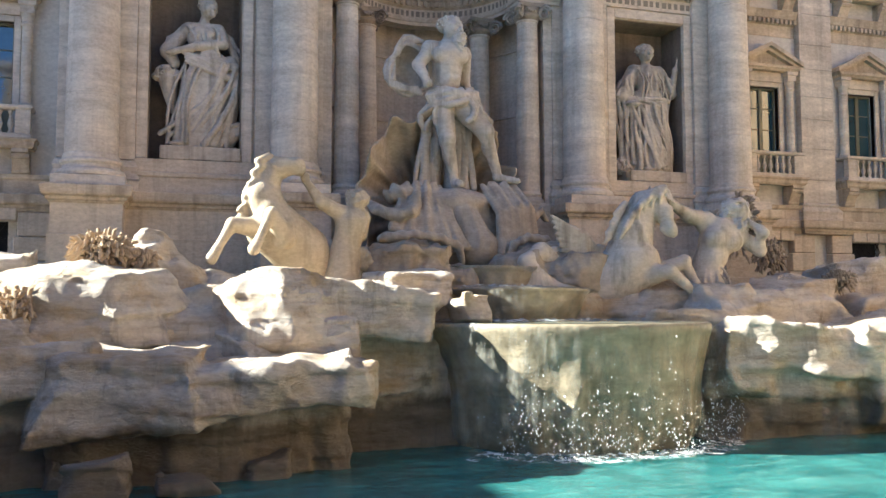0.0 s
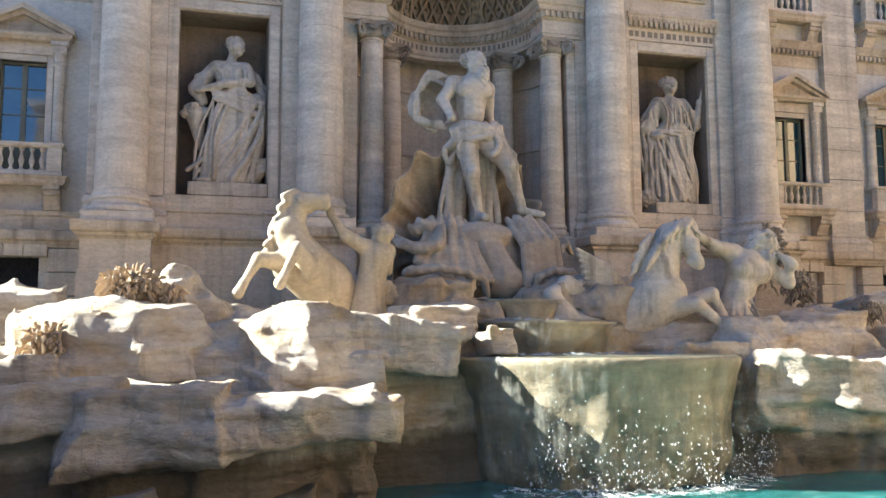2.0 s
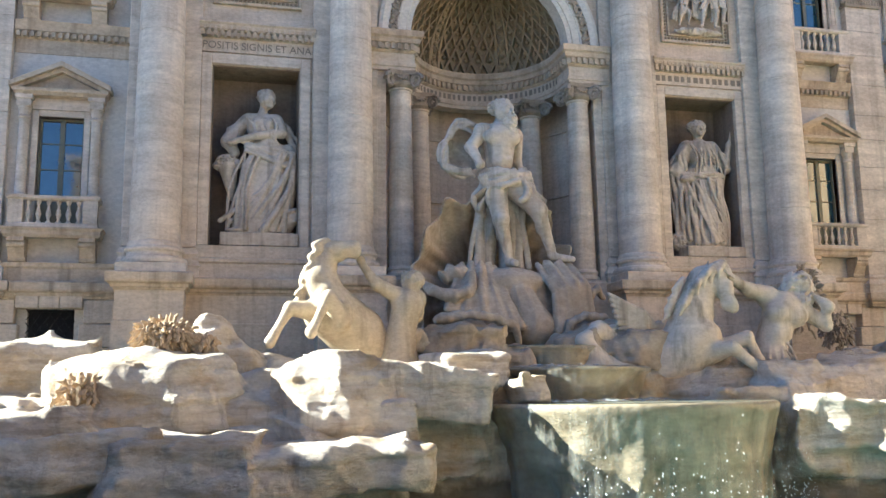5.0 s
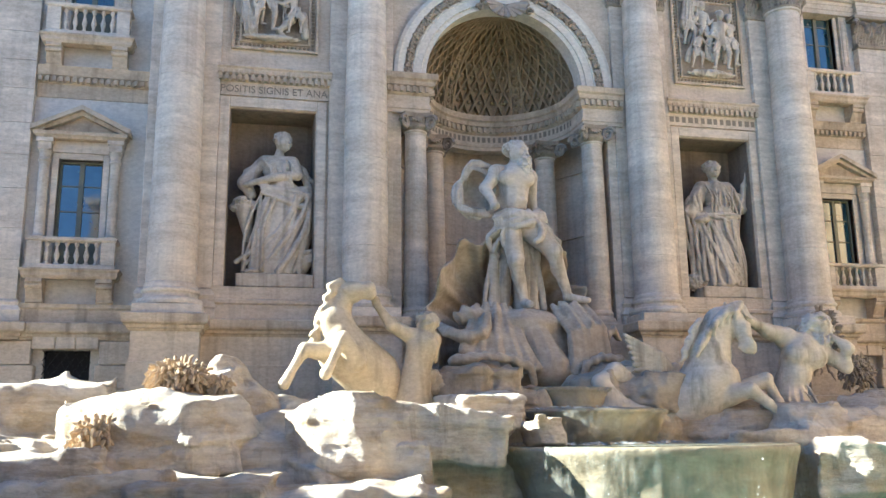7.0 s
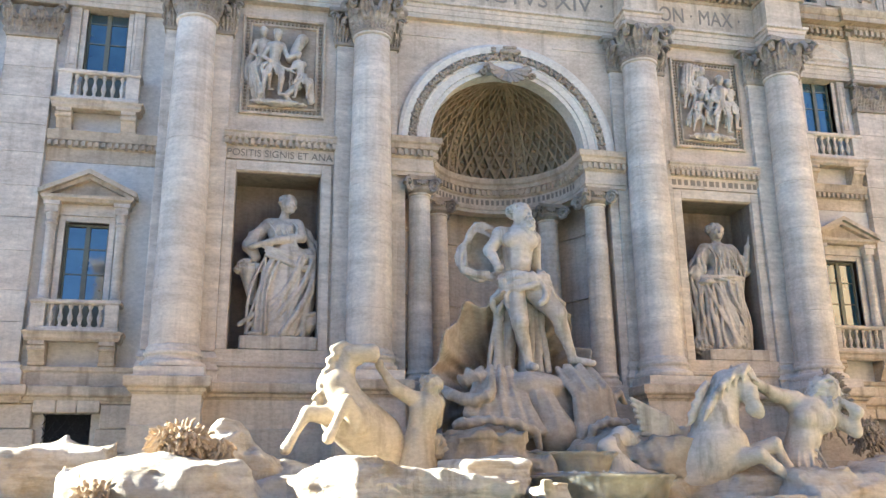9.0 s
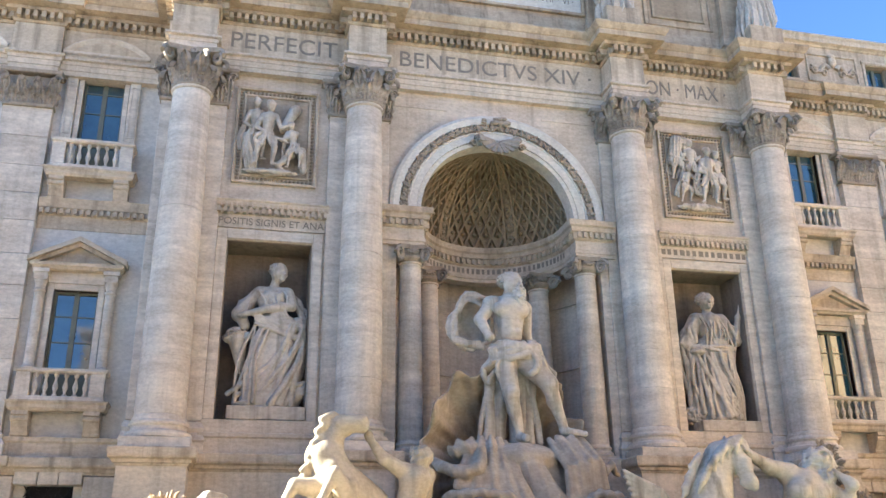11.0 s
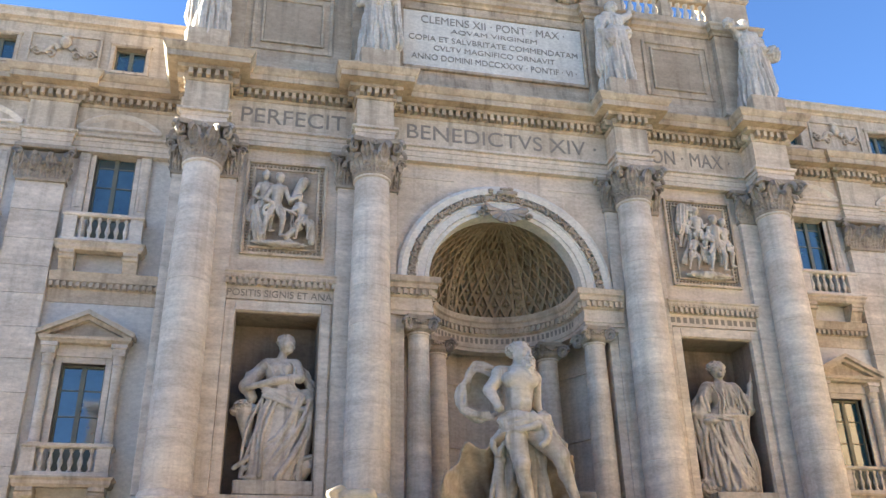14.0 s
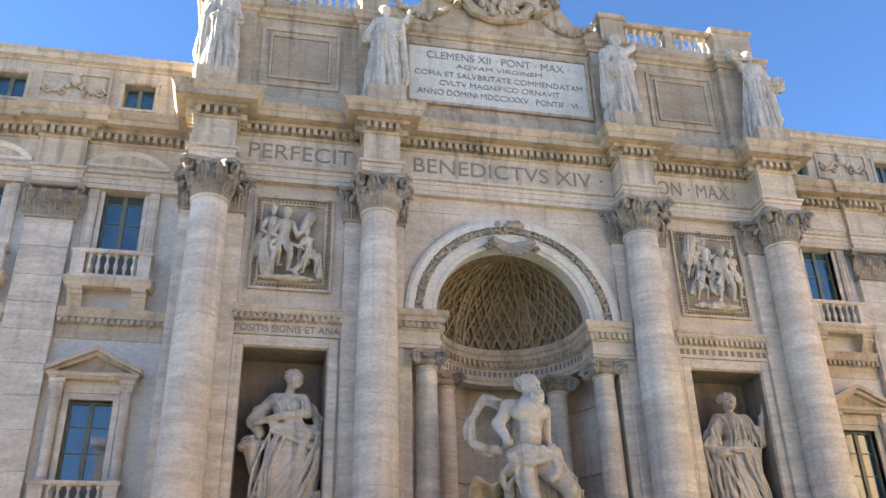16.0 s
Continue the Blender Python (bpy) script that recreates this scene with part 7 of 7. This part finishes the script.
def horse_east():
    def w(u, v, y=0.0):
        return (4.714 + (u - 1300) * 0.0172 - (v - 700) * 0.0017, -5.2 + y, 5.622 - (v - 700) * 0.0153)
    s = [("c", w(1306, 676, -0.1), w(1322, 728, -0.5), 0.29, 0.17), ("b", w(1318, 700, -0.3), (0.2, 0.24, 0.3)), ("b", w(1303, 692, -0.12), (0.25, 0.22, 0.32)), ("c", w(1322, 726, -0.5), w(1326, 736, -0.52), 0.16, 0.13), ("c", w(1312, 728, -0.38), w(1318, 735, -0.44), 0.1, 0.09), ("b", w(1326, 688, -0.32), (0.07, 0.07, 0.06)), ("c", w(1296, 658), w(1294, 644), 0.08, 0.03), ("c", w(1316, 656), w(1318, 644), 0.08, 0.03),
         ("c", w(1288, 680, 0.1), w(1270, 740, 0.05), 0.42, 0.56), ("c", w(1270, 740, 0.05), w(1262, 800), 0.58, 0.72), ("b", w(1276, 790, -0.3), (0.6, 0.5, 0.6)), ("c", w(1262, 805), w(1215, 850, 0.6), 0.78, 0.7),
         ("c", w(1285, 815, -0.5), w(1310, 808, -0.95), 0.34, 0.2), ("c", w(1310, 808, -0.95), w(1336, 830, -1.05), 0.19, 0.13), ("c", w(1336, 830, -1.05), w(1364, 858, -1.1), 0.13, 0.11), ("b", w(1366, 861, -1.1), (0.17, 0.15, 0.12)),
         ("c", w(1310, 812, -0.1), w(1352, 788, -0.5), 0.3, 0.2), ("c", w(1352, 788, -0.5), w(1374, 828, -0.55), 0.17, 0.12), ("c", w(1374, 828, -0.55), w(1386, 858, -0.6), 0.12, 0.15)]
    # mane: locks falling from the poll down the neck's side
    for k in range(10):
        u0, v0 = 1312 - 6.5 * k, 650 + 1.3 * k * k * 0.6
        a, b, c = w(u0, v0, -0.28), w(u0 - 12 - 2 * (k % 2), v0 + 16, -0.42 + 0.05 * (k % 3)), w(u0 - 10 - 9 * (k % 2), v0 + 34, -0.36)
        s += [("r", a, b, 0.1, 0.085), ("r", b, c, 0.085, 0.035)]
    for k in range(6):
        s += [("r", w(1250 - 4 * k, 680 + 10 * k, 0.0), w(1232 - 3 * k + 6 * (k % 2), 700 + 9 * k, -0.1), 0.1, 0.08), ("r", w(1232 - 3 * k + 6 * (k % 2), 700 + 9 * k, -0.1), w(1234 - 4 * k, 716 + 8 * k, -0.12), 0.08, 0.03)]
    for k in range(4):
        s.append(("r", w(1312 + 3 * k, 654, -0.2), w(1318 + 4 * k, 672 + 3 * k, -0.4), 0.07, 0.03))
    for k in range(9):      # the wing, feather by feather
        t = k / 8
        s += [("r", w(1220, 780 - 16 * t, 0.35), w(1186 + 4 * t, 742 + 30 * t, 0.15), 0.15, 0.12), ("r", w(1186 + 4 * t, 742 + 30 * t, 0.15), w(1128 + 30 * t, 706 + 84 * t, 0.3), 0.12, 0.06)]
    # coiling tail and waves behind
    s += [("c", w(1215, 830, 0.5), w(1160, 800, 0.6), 0.5, 0.34), ("c", w(1160, 800, 0.6), w(1120, 770, 0.5), 0.32, 0.26), ("c", w(1120, 770, 0.5), w(1090, 790, 0.3), 0.24, 0.2), ("c", w(1090, 790, 0.3), w(1120, 830, 0.2), 0.22, 0.3), ("c", w(1180, 840, 0.1), w(1110, 840, 0.3), 0.3, 0.34)]
    return sculpt("sea_horse_statue", s, M_MARBLE, "calm winged stone sea horse with bent forelegs", "statue", step=0.036, k=0.09, group="sea horses", crease=0.02)


def triton_east():
    def w(u, v, y=0.0):
        return (4.714 + (u - 1300) * 0.0174 - (v - 700) * 0.0017, -5.2 + y, 5.622 - (v - 700) * 0.0153)
    s = [*head(w(1464, 694, -0.1), 0.32, 48), ("b", w(1460, 680, 0), (0.4, 0.4, 0.3), 0.11), ("b", w(1444, 696, 0.05), (0.18, 0.3, 0.26), 0.1), ("b", w(1464, 716, -0.28), (0.22, 0.22, 0.24), 0.1), ("c", w(1455, 708), w(1446, 724), 0.22, 0.3),
         ("c", w(1408, 712, 0.05), w(1462, 736, -0.15), 0.32, 0.32), ("b", w(1418, 742, -0.3), (0.4, 0.32, 0.34)), ("b", w(1444, 748, -0.35), (0.36, 0.3, 0.32)), ("c", w(1430, 735, -0.05), w(1416, 790, 0.0), 0.52, 0.42), ("b", w(1420, 780, -0.28), (0.34, 0.26, 0.34)), ("c", w(1416, 790), w(1412, 818), 0.44, 0.48),
         ("c", w(1406, 706, 0.05), w(1372, 698, 0), 0.27, 0.22), ("c", w(1372, 698, 0), w(1338, 680, -0.1), 0.2, 0.14), ("b", w(1330, 676, -0.1), (0.15, 0.14, 0.14)),
         ("c", w(1470, 738, -0.15), w(1500, 765, -0.4), 0.24, 0.18), ("c", w(1500, 765, -0.4), w(1490, 728, -0.6), 0.17, 0.11), ("b", w(1488, 724, -0.6), (0.14, 0.13, 0.13)), ("c", w(1474, 708, -0.42), w(1494, 732, -0.65), 0.06, 0.17),
         ("c", w(1412, 816, 0), w(1440, 856, -0.25), 0.44, 0.3), ("c", w(1405, 820, 0.1), w(1396, 860, 0), 0.42, 0.36), ("c", w(1440, 850, -0.2), w(1446, 880, -0.3), 0.3, 0.26)]
    s += drape(w(1398, 800, -0.35), w(1425, 795, -0.45), w(1395, 868, -0.3), w(1450, 862, -0.5), 5, 0.06, 0.09, (0.05, -0.1, 0), 31)
    return sculpt("triton_statue", s, M_MARBLE, "bearded stone triton blowing a conch shell", "statue", step=0.036, k=0.08, group="tritons", crease=0.02)


horse_west(), triton_west(), horse_east(), triton_east()


# ---- statues on the attic ----
def attic_statue(x, lean, arm, seed, label, turn=0.0):
    f = 1 if seed % 2 else -1
    s = [*head((8 * f, -6, 640), 44, 20 * f), ("b", (8 * f, 10, 660), (48, 44, 34), 14), ("c", (4, 0, 600), (4, 0, 570), 24, 34), ("c", (-64, 0, 555), (66, 0, 560), 38, 38),
         ("f", (2, -6, 500), (8 + lean, 0, 400), 74, 72, 8, 0.12, 0.8), ("f", (8 + lean, 0, 410), (-10, 0, 15), 92, 128, 10, 0.17, 0.8), ("f", (30 * f, -40, 390), (40 * f, -50, 20), 48, 44, 6, 0.22), ("f", (-40 * f, -36, 420), (-60 * f, -46, 30), 40, 52, 6, 0.2),
         ("f", (-110 * f, 6, 520), (-120 * f, 0, 120), 36, 50, 7, 0.2), ("f", (-70, -44, 400), (90, -34, 430), 34, 40, 5, 0.18)]
    s += arm
    s += [("b", (44 * f, -64, 10), (36, 26, 14)), ("b", (-50 * f, -64, 10), (36, 26, 14))]
    ob = sculpt("attic_statue", s, M_MARBLE, label, "statue", (x, -0.95, 23.16), 0.04, 0.05, unit=0.0062, group="statues on the attic")
    ob.rotation_euler = (0, 0, radians(turn))
    ob.scale = (0.86, 0.92, 1.0)
    base = tagged(part("statue_base", boxed(x - 0.72, x + 0.72, -1.6, -0.38, 22.2, 23.18, bevel=0.03), M_ATTIC), "square stone base of an attic statue", "statue base", "bases of the attic statues")
    return ob


attic_statue(-10.9, 6, [("f", (-66, 0, 550), (-120, -20, 430), 34, 30, 5, 0.14), ("c", (-120, -20, 430), (-20, -70, 420), 24, 18), ("c", (70, 0, 552), (110, -10, 440), 30, 24), ("c", (110, -10, 440), (20, -70, 460), 22, 16)], 1, "weathered stone figure with arms folded over drapery", 10)
attic_statue(-4.8, -10, [("f", (-66, 0, 550), (-140, -10, 410), 36, 30, 5, 0.14), ("c", (-140, -10, 410), (-40, -70, 380), 24, 18), ("b", (-10, -70, 400), (50, 34, 50), 16), ("c", (70, 0, 556), (150, -20, 560), 28, 20), ("c", (150, -20, 560), (180, -30, 640), 18, 14)], 2, "weathered stone figure gathering fruit in its drapery", -6)
attic_statue(4.8, 8, [("f", (66, 0, 552), (150, -10, 610), 32, 24, 5, 0.12), ("c", (150, -10, 610), (170, -20, 720), 20, 14), ("f", (-66, 0, 550), (-130, -20, 420), 34, 28, 5, 0.14), ("c", (-130, -20, 420), (-80, -66, 340), 22, 18), ("b", (-80, -66, 320), (44, 36, 56), 16)], 3, "weathered stone figure raising one arm to the sky", 8)
attic_statue(10.85, 10, [("f", (66, 0, 552), (140, -10, 430), 34, 28, 5, 0.14), ("c", (140, -10, 430), (170, -40, 380), 22, 20), ("b", (180, -46, 400), (52, 46, 64), 20), ("c", (-66, 0, 552), (-130, -20, 600), 26, 20), ("b", (-150, -26, 630), (44, 36, 40), 16), ("c", (-130, -20, 600), (-20, -66, 590), 18, 14)], 4, "weathered stone figure carrying a basket of flowers", 0)


# ---- relief panels ----
def relief(x, figures, label):
    r = thing("relief_panel", label, "relief", "relief panels above the niches", at=(x, 0, 0))
    w, z0, z1 = 1.4, 15.26, 18.88
    bm = bmesh.new()
    for a, b, c, d in ((-w, -w + 0.1, z0, z1), (w - 0.1, w, z0, z1), (-w + 0.1, w - 0.1, z1 - 0.1, z1), (-w + 0.1, w - 0.1, z0, z0 + 0.1)):
        box(bm, a, b, -0.14, 0.0, c, d, 0.015)
    for a, b, c, d in ((-w + 0.26, -w + 0.33, z0 + 0.26, z1 - 0.26), (w - 0.33, w - 0.26, z0 + 0.26, z1 - 0.26), (-w + 0.33, w - 0.33, z1 - 0.33, z1 - 0.26), (-w + 0.33, w - 0.33, z0 + 0.26, z0 + 0.33)):
        box(bm, a, b, -0.1, 0.0, c, d, 0.012)
    part("frame", bm, M_TRIM, r)
    bm = bmesh.new()
    for t in range(26):
        zz = z0 + 0.18 + (z1 - z0 - 0.36) * t / 25
        for xx in (-w + 0.18, w - 0.18):
            bmesh.ops.create_icosphere(bm, subdivisions=1, radius=0.06, matrix=Matrix.Translation((xx, -0.04, zz)))
    for t in range(1, 18):
        xx = -w + 0.18 + (2 * w - 0.36) * t / 18
        for zz in (z0 + 0.18, z1 - 0.18):
            bmesh.ops.create_icosphere(bm, subdivisions=1, radius=0.06, matrix=Matrix.Translation((xx, -0.04, zz)))
    part("leaf_border", bm, M_CARVED, r)
    # ground in a darker stone, standing in for the shade of deeper carving
    part("darkened_ground_slab", boxed(-w + 0.33, w - 0.33, -0.03, 0.0, z0 + 0.33, z1 - 0.33), M_CARVED, r)
    sc = sculpt("carving", figures, M_MARBLE, "", "", (0, -0.14, 15.6), 0.028, 0.025, 0.008, crease=0.05)
    for key in ("category", "group"):
        if key in sc:
            del sc[key]
    sc.parent = r
    sc["label"] = "group of figures in high relief"
    return r


def man(x, z, h, stoop=0.0, arm=0.3, y=-0.22):
    """A figure in a kilt and cloak for the reliefs, h high, standing at x, z with parted legs."""
    k = h / 2.0
    q = lambda a, b, c: (x + a * k, y + b, z + c * k)
    st = stoop / k
    out = [("b", q(st * 1.5, -0.1, 1.82), (0.12 * k, 0.14 * k, 0.16 * k)), ("b", q(st * 1.5, -0.05, 1.92), (0.14 * k, 0.14 * k, 0.1 * k), 0.03), ("c", q(st * 1.4, -0.06, 1.7), q(st * 1.2, 0, 1.55), 0.06 * k, 0.1 * k),
           ("c", q(st - 0.15, 0, 1.5), q(st + 0.15, -0.02, 1.5), 0.12 * k, 0.12 * k), ("c", q(st, -0.02, 1.45), q(st * 0.4, 0, 1.02), 0.19 * k, 0.15 * k),
           ("c", q(-0.08, 0, 0.95), q(-0.2, -0.08, 0.5), 0.12 * k, 0.085 * k), ("c", q(-0.2, -0.08, 0.5), q(-0.24, 0, 0.06), 0.085 * k, 0.05 * k), ("c", q(-0.24, -0.02, 0.04), q(-0.34, -0.06, 0.02), 0.05 * k, 0.04 * k),
           ("c", q(0.1, -0.02, 0.95), q(0.24, -0.12, 0.52), 0.12 * k, 0.085 * k), ("c", q(0.24, -0.12, 0.52), q(0.2, -0.02, 0.06), 0.085 * k, 0.05 * k), ("c", q(0.2, -0.04, 0.04), q(0.32, -0.08, 0.02), 0.05 * k, 0.04 * k),
           ("c", q(st + 0.2, -0.05, 1.45), (x + stoop + arm * 0.8, y - 0.14, z + 1.12 * k), 0.085 * k, 0.065 * k), ("c", (x + stoop + arm * 0.8, y - 0.14, z + 1.12 * k), (x + stoop + arm * 1.5, y - 0.16, z + 1.28 * k), 0.065 * k, 0.045 * k),
           ("c", q(st - 0.2, -0.02, 1.45), q(st - 0.34, -0.1, 1.12), 0.085 * k, 0.065 * k), ("c", q(st - 0.34, -0.1, 1.12), q(st - 0.16, -0.2, 0.98), 0.06 * k, 0.045 * k)]
    out += drape(q(-0.16, -0.1, 1.05), q(0.16, -0.1, 1.05), q(-0.26, -0.12, 0.6), q(0.26, -0.14, 0.62), 7, 0.05 * k, 0.06 * k, (0, -0.03, 0), int(h * 10))
    out += drape(q(st - 0.2, 0.04, 1.5), q(st - 0.1, 0.06, 1.55), q(-0.5, 0.1, 0.4), q(-0.3, 0.1, 0.3), 4, 0.05 * k, 0.07 * k, (-0.08, 0, 0), int(h * 17))
    return out


relief(-7.83, man(-0.35, 0.25, 2.4, 0.08, 0.5) + man(-0.7, 0.5, 2.3, 0.0, 0.2, -0.04) + man(0.62, 0.2, 1.7, -0.1, -0.45) + [("f", (-0.95, -0.1, 1.3), (-0.8, -0.1, 0.3), 0.16, 0.2, 6, 0.2), ("c", (0.5, -0.15, 0.7), (0.1, -0.15, 0.3), 0.14, 0.1), ("c", (0.1, -0.12, 0.3), (0.3, -0.15, 0.08), 0.09, 0.07), ("c", (0.2, -0.03, 1.7), (0.6, -0.03, 2.5), 0.14, 0.2), ("b", (-0.1, -0.1, 0.05), (0.95, 0.16, 0.1), 0.05), ("c", (0.85, -0.1, 0.9), (0.95, -0.1, 0.2), 0.16, 0.12)], "marble relief of soldiers before a seated man")
relief(7.83, man(0.42, 0.25, 2.3, 0.0, -0.2, -0.16) + man(-0.62, 0.2, 1.5, 0.12, 0.35) + man(-0.2, 0.9, 2.0, 0.0, 0.25, -0.03) + man(0.85, 0.5, 2.0, 0.0, -0.1, -0.03) + man(-0.75, 1.2, 1.7, 0.0, 0.2, -0.02) + [("b", (0, -0.1, 0.08), (0.95, 0.16, 0.14), 0.06), ("b", (-0.5, -0.05, 2.75), (0.45, 0.12, 0.25), 0.1), ("f", (-0.9, -0.05, 1.9), (-0.7, -0.05, 2.8), 0.18, 0.2, 6, 0.25)], "marble relief of a woman showing a spring")
